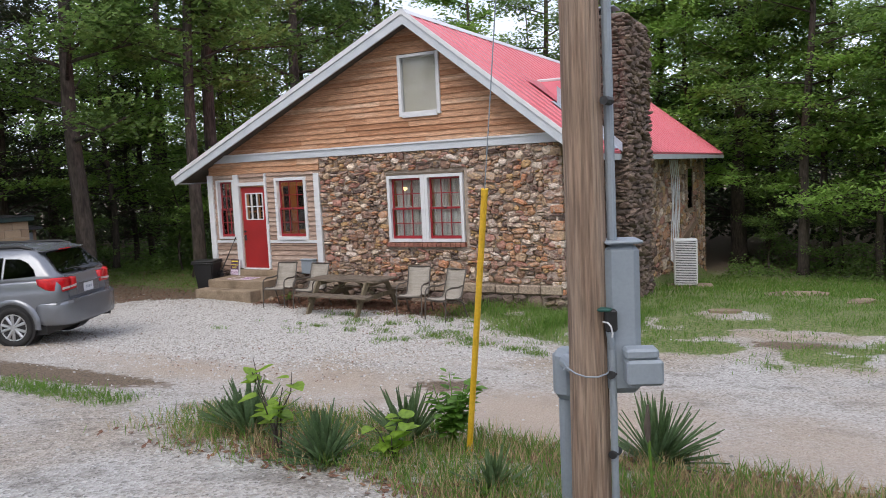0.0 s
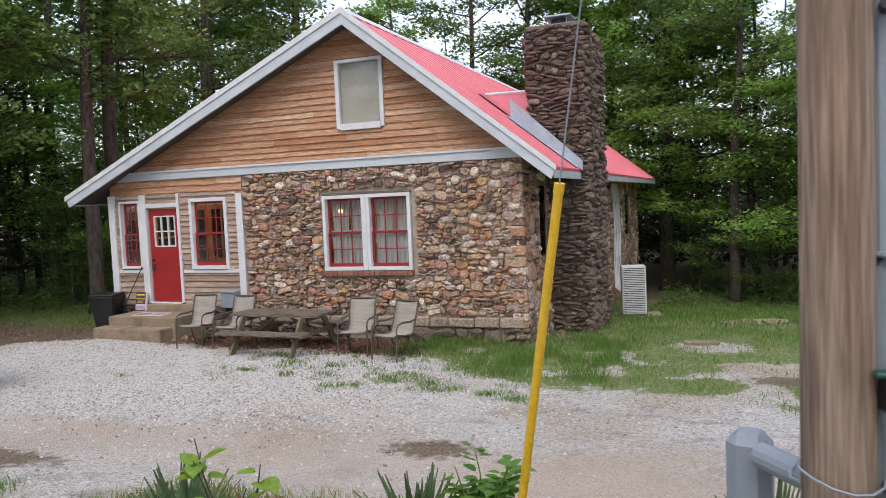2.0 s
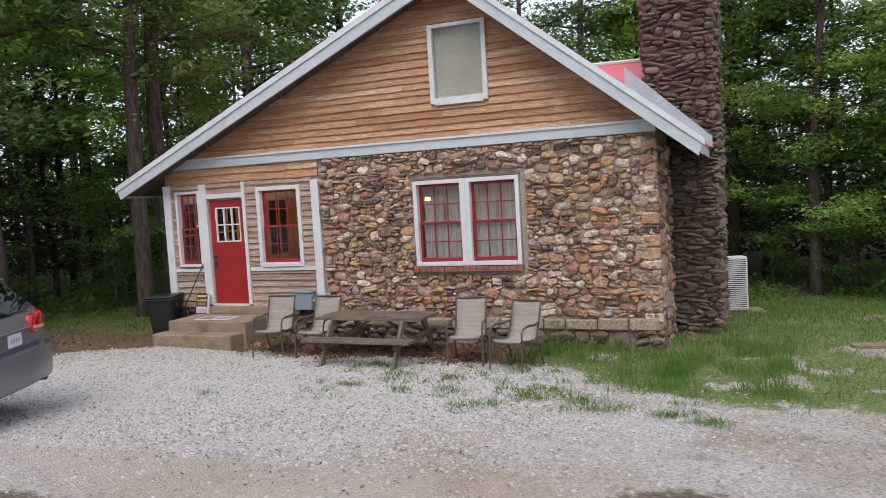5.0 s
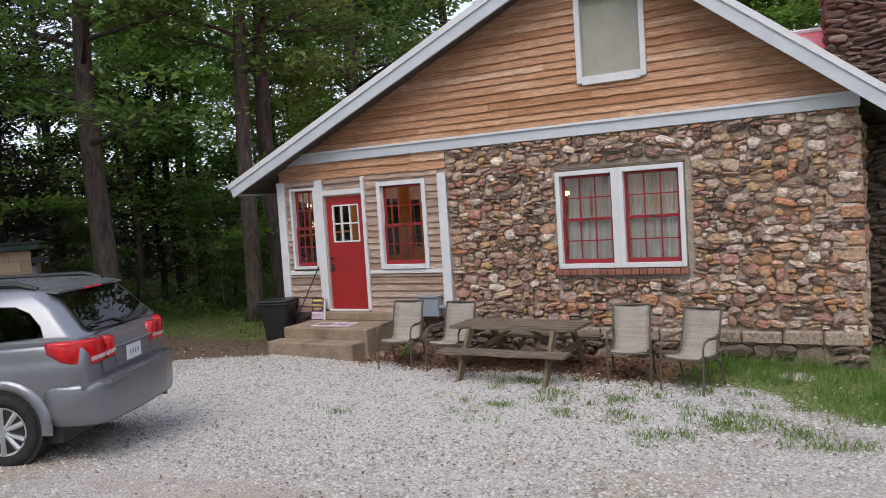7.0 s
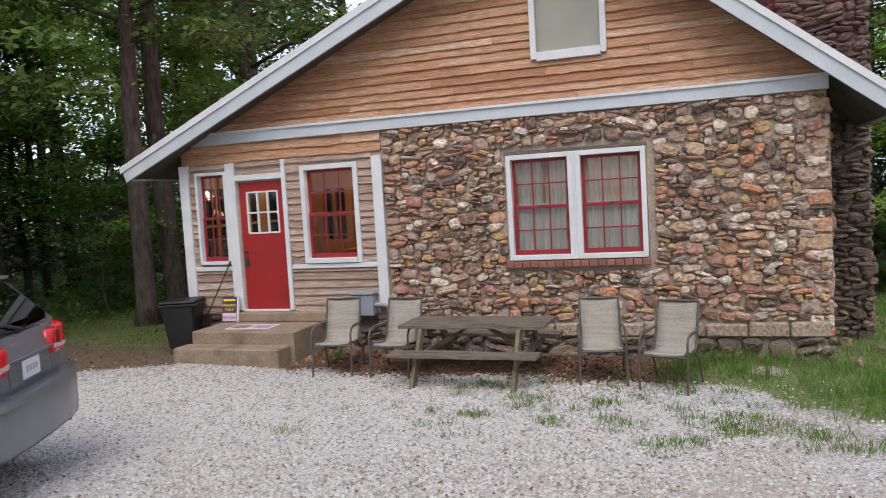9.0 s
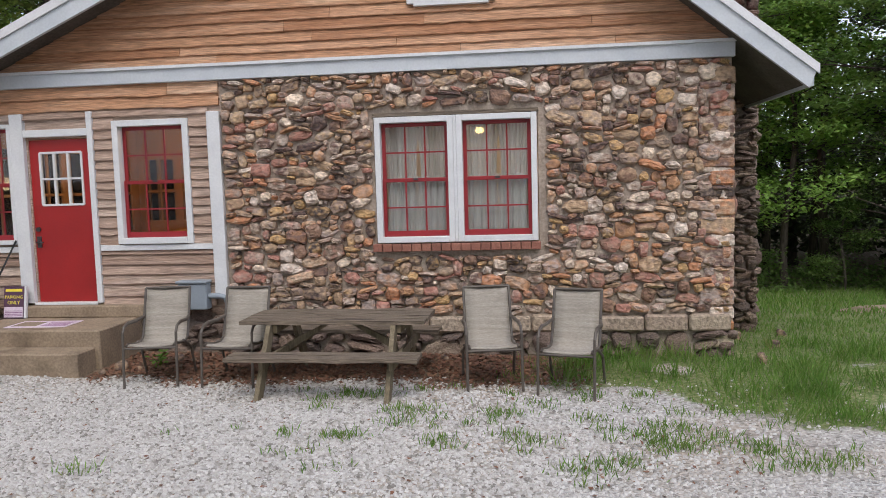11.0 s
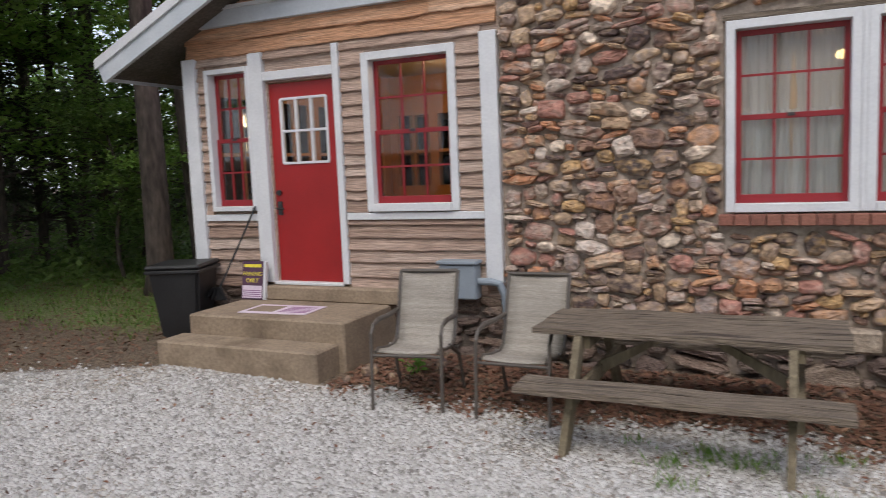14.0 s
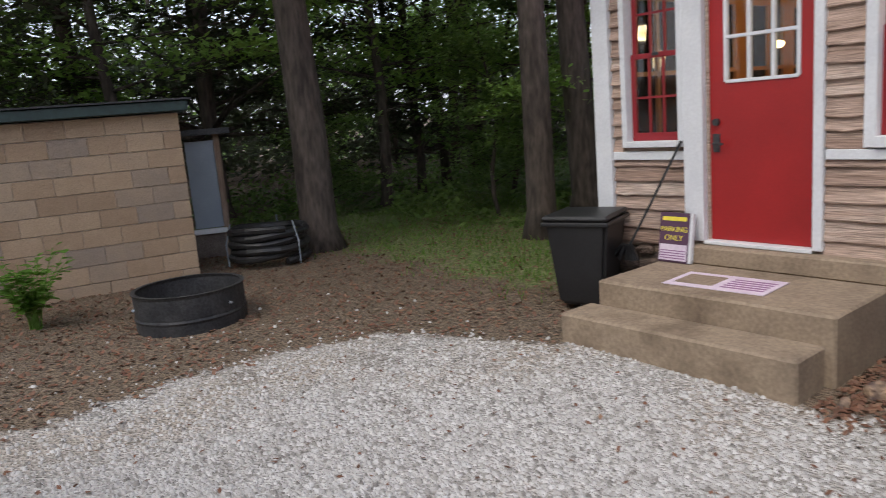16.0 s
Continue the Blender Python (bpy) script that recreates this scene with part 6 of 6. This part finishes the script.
spots = [(1, -4.85, 3.2, 1.1), (3, -13.5, -1.5, 1.1), (2, -10.5, -1.6, 1.0), (4, -7.0, 6.0, 0.8),
         (3, -15.5, 2.0, 1.0), (3, -10.6, 4.6, 0.6), (0, -6.5, 9.5, 1.1), (3, -9.5, -5.2, 0.9), (1, -6.95, -4.85, 0.95), (2, -5.6, 4.9, 0.75), (3, -14.5, -5.0, 1.2), (0, -17, -3.0, 1.1), (5, -6.6, 3.2, 0.7), (5, -9.4, 1.6, 0.6), (5, -12.2, -3.2, 0.8),
         (4, 9.8, 21.0, 1.0), (4, 15.5, 18.0, 1.0), (3, 17.5, 15.0, 1.1), (2, 13.8, 16.5, 1.1), (4, 18.5, 19.0, 1.1), (1, 16.3, 13.6, 1.0), (4, 14.2, 19.8, 0.9), (3, 20.5, 12.0, 1.15), (4, 22.5, 17.0, 1.1), (5, 12.5, 17.2, 0.8), (5, 15.2, 15.6, 0.7), (1, 11.2, 17.4, 1.0), (5, 10.0, 18.6, 0.8), (5, 18.0, 13.0, 0.8),
         (4, 6.5, 20.5, 1.1), (4, 4.9, 22.0, 1.25), (0, 8.6, 20.8, 1.2), (0, 3.0, 19.5, 1.1), (1, 0.0, 20.0, 1.1), (4, -3.0, 18.0, 1.1), (0, -5.5, 14.5, 1.15), (3, 8.4, 23.5, 1.1), (2, 4.8, 23.5, 1.6), (0, -9.0, 13.0, 1.1), (1, -12.5, 8.0, 1.1), (4, -15.0, 9.5, 1.1), (3, -17.5, 6.0, 1.2), (2, -11.5, 6.0, 1.1), (2, -6.4, 8.2, 0.7), (2, -5.0, 11.2, 0.8), (5, -4.9, 6.6, 0.8)]
for k in range(13):
    a = radians(r.uniform(-20, 200))
    d = r.uniform(26, 36)
    spots.append((r.choice((0, 0, 1, 3, 4)), 3 + d * math.cos(a) * 0.95, 2 + d * math.sin(a) * 0.9, r.uniform(1.0, 1.35)))
# unseen trees added behind the walker, to darken the reflections in the glass
for k in range(20):
    spots.append((r.choice((0, 1, 4, 0)), -22 + k * 2.9 + r.uniform(-1, 1), -27 - r.uniform(0, 7), r.uniform(0.95, 1.25)))
for k, x, y, s in spots:
    t = copy_thing(protos[k], pose(x, y, ground_z(x, y) - 0.06, 0, 0, r.uniform(0, 360)))
    t.scale = (s, s, s)

# woods behind the woods, as one mass of leaves with dark trunks
rng = np.random.default_rng(77)
N = 60000
a = np.radians(rng.uniform(-35, 215, N))
d = rng.uniform(38, 52, N)
h = rng.uniform(0, 1, N) ** 1.5 * (7 + 2.5 * np.sin(a * 9) + 2.5 * np.sin(a * 23 + 1))
c = np.stack([3 + d * np.cos(a), 2 + d * np.sin(a), h - 1.5], 1)
keepers = np.sin(c[:, 0] * 0.9) * np.sin(c[:, 1] * 0.8 + 1) * np.sin(c[:, 2] * 1.1) > -0.35
c = c[keepers]
u, v = leaf_dirs(rng, len(c), 0.30, 0.6)
woods = quads("far_woods", c, u, v, M_LEAF)
tagged(woods, "mass of dark green foliage in the far woods", "woods", kind="stuff")
# lower storey: a dark-coloured leaf layer in place of the woods' deep shade
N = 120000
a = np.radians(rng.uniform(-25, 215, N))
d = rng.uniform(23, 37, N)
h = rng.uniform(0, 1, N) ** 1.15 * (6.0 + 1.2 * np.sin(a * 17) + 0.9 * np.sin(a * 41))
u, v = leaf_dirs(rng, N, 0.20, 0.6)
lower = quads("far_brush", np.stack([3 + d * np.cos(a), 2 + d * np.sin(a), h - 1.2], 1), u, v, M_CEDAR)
tagged(lower, "dark foliage layer standing in for the shade deep in the woods", "woods", kind="stuff")
bm = bmesh.new()
for k in range(80):
    aa, dd = radians(r.uniform(-35, 215)), r.uniform(22, 46)
    x, y = 3 + dd * math.cos(aa), 2 + dd * math.sin(aa)
    if -8 < x < 16 and y < 19:
        continue
    tube(bm, [(x, y, -2), (x + r.uniform(-0.3, 0.3), y, 7), (x + r.uniform(-0.6, 0.6), y, 15)], [r.uniform(0.08, 0.2), 0.09, 0.03], 6)
tagged(part("far_trunks", bm, M_BARK), "bare brown trunks deep in the woods", "woods", kind="stuff")
# brush along the edge of the woods
N = 30000
pts = []
while len(pts) < N:
    x, y = (r.uniform(-16, -5.0), r.uniform(-6, 12)) if r.random() < 0.55 else (r.uniform(8.5, 24), r.uniform(13, 21))
    lim = (y > 1.8 + 0.5 * math.sin(x * 2) and x < -5.2) or x < -9.5 if x < 0 else y > 15.2 + 0.7 * math.sin(x * 1.3) + (-0.35 * max(0, x - 14))
    if lim:
        pts.append((x, y, ground_z(x, y) + abs(r.gauss(0, 0.38)) * (0.5 + 0.5 * math.sin(x * 1.9 + y * 1.3))))
c = np.array(pts)
u, v = leaf_dirs(rng, len(c), 0.075, 0.5)
tagged(quads("undergrowth", c, u, v, M_LEAF), "low green brush along the edge of the woods", "undergrowth", kind="stuff")


# yuccas, sapling and weeds on the island
def yucca(x, y, size, seed):
    rr = random.Random(seed)
    y_ob = tagged(new("yucca"), "spiky dark green yucca with sword-shaped leaves", "yucca", "yuccas beside the pole")
    y_ob.location = (x, y, ground_z(x, y) - 0.02)
    for k in range(int(105 * size / 0.55)):
        a = rr.uniform(0, math.tau)
        el = rr.uniform(0.30, 1.5)
        ln = size * rr.uniform(0.65, 1.1)
        w = 0.021 * rr.uniform(0.8, 1.3)
        d = Vector((math.cos(a) * math.cos(el), math.sin(a) * math.cos(el), math.sin(el)))
        side = Vector((-math.sin(a), math.cos(a), 0))
        up = side.cross(d)
        bend = rr.uniform(0.0, 0.18) * (1.3 - el / 1.5)
        bm = bmesh.new()
        prev = None
        for i, (s, ww) in enumerate(((0.0, 0.7), (0.3, 1.0), (0.7, 0.75), (1.0, 0.05))):
            p = d * ln * s + Vector((0, 0, -bend * ln * s * s))
            row = [bm.verts.new(p - side * w * ww), bm.verts.new(p - up * w * 0.35), bm.verts.new(p + side * w * ww)]
            if prev:
                bm.faces.new((prev[0], prev[1], row[1], row[0]))
                bm.faces.new((prev[1], prev[2], row[2], row[1]))
            prev = row
        part("leaf", bm, M_YUCCA, y_ob)
    return y_ob


for x, y, s, sd in ((8.05, -9.42, 0.55, 1), (9.15, -9.80, 0.48, 2), (9.35, -8.95, 0.52, 3), (11.28, -8.42, 0.58, 4), (10.5, -9.75, 0.32, 5), (7.75, -9.3, 0.35, 6)):
    yucca(x, y, s, sd)


def leafy_plant(name, label, category, x, y, stems, height, leaf, mat, seed, per=9, heart=False, lean=0.3, bush=False):
    rr = random.Random(seed)
    ob = tagged(new(name), label, category)
    ob.location = (x, y, ground_z(x, y) - 0.01)
    for s in range(stems):
        a = rr.uniform(0, math.tau)
        h = height * rr.uniform(0.6, 1.05)
        pts = [Vector((0.05 * math.cos(a), 0.05 * math.sin(a), 0))]
        for i in range(1, 5):
            pts.append(Vector((math.cos(a) * lean * h * (i / 4) ** 1.4 + rr.uniform(-0.02, 0.02), math.sin(a) * lean * h * (i / 4) ** 1.4 + rr.uniform(-0.02, 0.02), h * i / 4)))
        part("stem", tube(bmesh.new(), pts, [0.008, 0.007, 0.006, 0.005, 0.003], 5), M_BARK if heart else M_WEED, ob)
        for k in range(per):
            f = rr.uniform(0.3 if bush else 0.45, 1.0)
            i = min(3, int(f * 4))
            p = pts[i].lerp(pts[i + 1], f * 4 - i)
            b = rr.uniform(0, math.tau)
            d = Vector((math.cos(b), math.sin(b), rr.uniform(-0.3, 0.5))).normalized()
            sd = d.cross(Vector((0, 0, 1))).normalized()
            L = leaf * rr.uniform(0.65, 1.15)
            nrm = sd.cross(d)
            bm = bmesh.new()
            out = ((0, 0), (-0.12, 0.35), (0.12, 0.52), (0.5, 0.45), (0.82, 0.2), (1.05, 0)) if heart else ((0, 0), (0.15, 0.25), (0.4, 0.36), (0.7, 0.25), (1.0, 0))
            st = p + d * 0.03
            mid = [bm.verts.new(st + d * L * u) for u, w in out]
            for sg in (-1, 1):
                edge = [bm.verts.new(st + d * L * u + sd * L * w * sg + nrm * L * w * 0.3) for u, w in out[1:-1]]
                ring_ = [mid[0]] + edge + [mid[-1]]
                for q in range(len(ring_) - 1):
                    vs = [ring_[q], ring_[q + 1], mid[q + 1]] + ([mid[q]] if q and q < len(ring_) - 1 else [])
                    if len(set(vs)) >= 3:
                        try:
                            bm.faces.new(list(dict.fromkeys(vs)))
                        except ValueError:
                            pass
            bmesh.ops.recalc_face_normals(bm, faces=bm.faces[:])
            part("leaf", bm, mat, ob, smooth=True)
    return ob


leafy_plant("redbud_sapling", "young sapling with large light green heart-shaped leaves", "sapling", 8.66, -9.76, 5, 0.84, 0.12, M_REDBUD, 11, 6, True, 0.42)
leafy_plant("weed_bush", "bushy bright green weed beside the yellow guard", "weed", 9.72, -8.85, 12, 0.58, 0.10, M_WEED, 12, 20, False, 0.35, True)
leafy_plant("weed_bush", "low broad-leaved green weed", "weed", 9.6, -9.55, 4, 0.38, 0.11, M_REDBUD, 13, 8, True, 0.4, True)
leafy_plant("weed_bush", "leafy green shrub by the shed", "shrub", -5.55, -4.05, 20, 0.80, 0.11, M_WEED, 14, 16, False, 0.6, True)
leafy_plant("weed_bush", "small green weed by the step", "weed", 1.15, -0.78, 4, 0.22, 0.07, M_WEED, 15, 7, False, 0.5, True)
stalk = tagged(new("dry_stalk"), "dry brown seed stalk standing in the grass", "stalk")
stalk.location = (11.75, -10.65, ground_z(11.75, -10.65))
part("stem", tube(bmesh.new(), [(0, 0, 0), (0.01, 0, 0.4), (-0.01, 0.01, 0.72)], 0.008, 6), M_GRASS, stalk)
part("seed_head", tube(bmesh.new(), [(-0.01, 0.01, 0.68), (-0.015, 0.01, 0.75), (-0.01, 0.01, 0.86)], [0.01, 0.018, 0.006], 6), M_BARK, stalk, "brown seed head")

# grass, fallen leaves and loose gravel
rng = np.random.default_rng(9)


def scatter(n, x0, x1, y0, y1, want, seed):
    rr = random.Random(seed)
    out = []
    while len(out) < n:
        x, y = rr.uniform(x0, x1), rr.uniform(y0, y1)
        if rr.random() < want(x, y):
            out.append((x, y, ground_z(x, y)))
    return np.array(out)


def blades(name, pts, height, width, mat, label):
    n = len(pts)
    a = rng.uniform(0, math.tau, n)
    h = height * rng.uniform(0.4, 1.2, n)[:, None]
    up = np.stack([rng.normal(0, 0.4, n), rng.normal(0, 0.4, n), np.ones(n)], 1)
    u = up * h * 0.5
    v = np.stack([np.cos(a), np.sin(a), np.zeros(n)], 1) * width
    return tagged(quads(name, pts + u * 0.96, u, v, mat), label, "grass", kind="stuff")


def turf(x, y):
    g = zones(x, y)
    return g[1] * (0.35 + 0.65 * (noise.noise((x * 1.3, y * 1.3, 7)) > -0.1))


lawn = scatter(14000, 4.5, 14, -4.2, 3.5, lambda x, y: turf(x, y) if y < -0.15 or x > 7.8 else 0, 1)
blades("lawn_grass", lawn, 0.09, 0.006, M_GRASS, "fresh green grass and weeds in front of the stone wall")
far_lawn = scatter(16000, 7.9, 20, 3.5, 15.5, lambda x, y: 1.0, 2)
blades("lawn_grass", far_lawn, 0.13, 0.012, M_GRASS, "green lawn beside the house")
straw = scatter(15000, 6.8, 15, -12.5, -8.0, lambda x, y: zones(x, y)[1] + 0.4 * zones(x, y)[2], 33)
blades("dry_grass", straw, 0.15, 0.004, material("dry_straw", [(0.30, 0.22, 0.11), (0.42, 0.33, 0.18)], 9, 0.8, 0.0, 40, rnd="island", spread=0.4), "dry tan grass between the green blades")
isle = scatter(17000, 6.8, 15, -12.5, -8.0, turf, 3)
blades("island_grass", isle, 0.14, 0.005, M_GRASS, "long mixed grass round the utility pole")
left = scatter(9000, -9, -1.9, -1.8, 6, turf, 4)
blades("side_grass", left, 0.09, 0.007, M_GRASS, "short green grass at the edge of the woods")
strip = scatter(1500, 1.5, 6.0, -9.4, -8.4, lambda x, y: zones(x, y)[1], 8)
blades("verge_grass", strip, 0.10, 0.006, M_GRASS, "thin grass on the gravel verge")
# tufts that grow through the gravel
tufts = []
rr = random.Random(15)
patches = [(rr.uniform(3.4, 8.6), rr.uniform(-3.9, -1.6)) for _ in range(75)]
for x, y in patches + list(((3.42, -3.1), (3.82, -3.15), (2.46, -3.2), (5.5, -2.2), (5.84, -2.5), (5.06, -2.7), (4.3, -2.75), (4.6, -3.3), (5.3, -3.4), (6.3, -3.3), (6.9, -3.6), (4.4, -2.4), (5.2, -1.9), (6.2, -2.2), (6.6, -2.7), (7.4, -3.5), (8.1, -3.6), (8.6, -4.0), (2.95, -3.0), (2.2, -4.0), (5.7, -4.0), (3.6, -1.9), (4.0, -1.75), (3.2, -1.8))):
    w = rr.uniform(0.5, 1.6)
    for _ in range(int(30 * w * w)):
        px, py = x + rr.gauss(0, 0.075 * w), y + rr.gauss(0, 0.05 * w)
        tufts.append((px, py, ground_z(px, py)))
blades("gravel_tufts", np.array(tufts), 0.085, 0.006, M_GRASS, "small grass tufts growing through the gravel")


def litter_want(x, y):
    g = zones(x, y)
    return g[2] * (1 - 0.5 * g[1])


def flakes(name, pts, size, mat, label):
    u, v = leaf_dirs(rng, len(pts), size, 0.3)
    return tagged(quads(name, pts + np.array([0, 0, 0.012]), u, v * 1.1, mat), label, "litter", kind="stuff")


flakes("leaf_litter", scatter(9000, 0.6, 6.2, -1.7, -0.15, litter_want, 5), 0.028, M_FALLEN, "reddish brown fallen leaves under the chairs")
flakes("leaf_litter", scatter(9000, -8, 0, -5.5, 3, litter_want, 6), 0.026, M_FALLEN, "brown fallen leaves on bare earth")
flakes("leaf_litter", scatter(1400, -3, 7, -7, -1.5, lambda x, y: 1.0, 16), 0.02, M_FALLEN, "scattered dead leaves on the gravel")
flakes("leaf_litter", scatter(5000, 6.9, 13, -12, -8.2, litter_want, 7), 0.03, M_FALLEN, "dry brown leaves between the plants")

M_GRAVEL = material("limestone_gravel", [(0.20, 0.185, 0.165), (0.40, 0.38, 0.35), (0.50, 0.485, 0.46), (0.60, 0.585, 0.56), (0.41, 0.39, 0.365), (0.55, 0.535, 0.51)], 20, 0.9, 0.3, 90, rnd="island", spread=0.3, contrast=0.15)


def pebbles(name, pts, size, label):
    """Angular chips: five-cornered lumps with a flat base."""
    n = len(pts)
    k = 5
    a = rng.uniform(0, math.tau, n)[:, None] + np.arange(k)[None] * math.tau / k + rng.uniform(-0.3, 0.3, (n, k))
    s = (size * np.clip(rng.lognormal(0, 0.45, n), 0.4, 1.75))[:, None]
    rad = s * rng.uniform(0.75, 1.2, (n, k))
    ratio = rng.uniform(0.6, 1.0, n)[:, None]
    base = np.stack([rad * np.cos(a), rad * np.sin(a) * ratio, -0.2 * s + 0 * a], 2)
    top = np.stack([0.6 * rad * np.cos(a + 0.2), 0.6 * rad * np.sin(a + 0.2) * ratio, s * rng.uniform(0.35, 0.85, (n, k))], 2)
    co = (np.concatenate([base, top], 1) + pts[:, None, :]).astype(np.float32)
    faces = [(i, (i + 1) % k, k + (i + 1) % k, k + i) for i in range(k)]
    idx = np.concatenate([np.array(faces).ravel(), np.arange(k, 2 * k)])
    ln = len(idx)
    me = bpy.data.meshes.new(name)
    me.vertices.add(n * 2 * k)
    me.vertices.foreach_set("co", co.ravel())
    me.loops.add(n * ln)
    me.loops.foreach_set("vertex_index", (idx[None] + (np.arange(n) * 2 * k)[:, None]).astype(np.int32).ravel())
    starts = np.array([0, 4, 8, 12, 16, 20])
    me.polygons.add(n * 6)
    me.polygons.foreach_set("loop_start", (starts[None] + (np.arange(n) * ln)[:, None]).astype(np.int32).ravel())
    me.update(calc_edges=True)
    me.materials.append(M_GRAVEL)
    return tagged(new(name, me), label, "gravel", kind="stuff")


def bare(x, y):
    g = zones(x, y)
    return max(0.02, 1 - 0.93 * g[2]) * max(0.15, 1 - 0.8 * g[1])


def near(x, y):
    """Loose chips lie thickest before the house and thin out along the drive."""
    w = math.exp(-((x - 2.2) / 3.6) ** 2 - ((y + 3.6) / 2.0) ** 2) + 0.015 * math.exp(-((x - 6.0) / 5.0) ** 2 - ((y + 8.0) / 3.5) ** 2)
    return bare(x, y) * min(1.0, w) * (1 - 0.85 * min(1.0, zones(x, y)[0]))


corner = scatter(3000, 5.6, 9.6, -2.6, 0.6, lambda x, y: turf(x, y) * (noise.noise((x * 1.7, y * 1.7, 23)) > 0.0) if y < -0.15 or x > 7.8 else 0, 41)
blades("tall_weeds", corner, 0.24, 0.006, M_GRASS, "taller green weeds at the corner of the stone wall")
pebbles("gravel", scatter(80000, -5.0, 14.0, -14.0, -1.2, near, 21), 0.0135, "loose pale limestone gravel in front of the house")
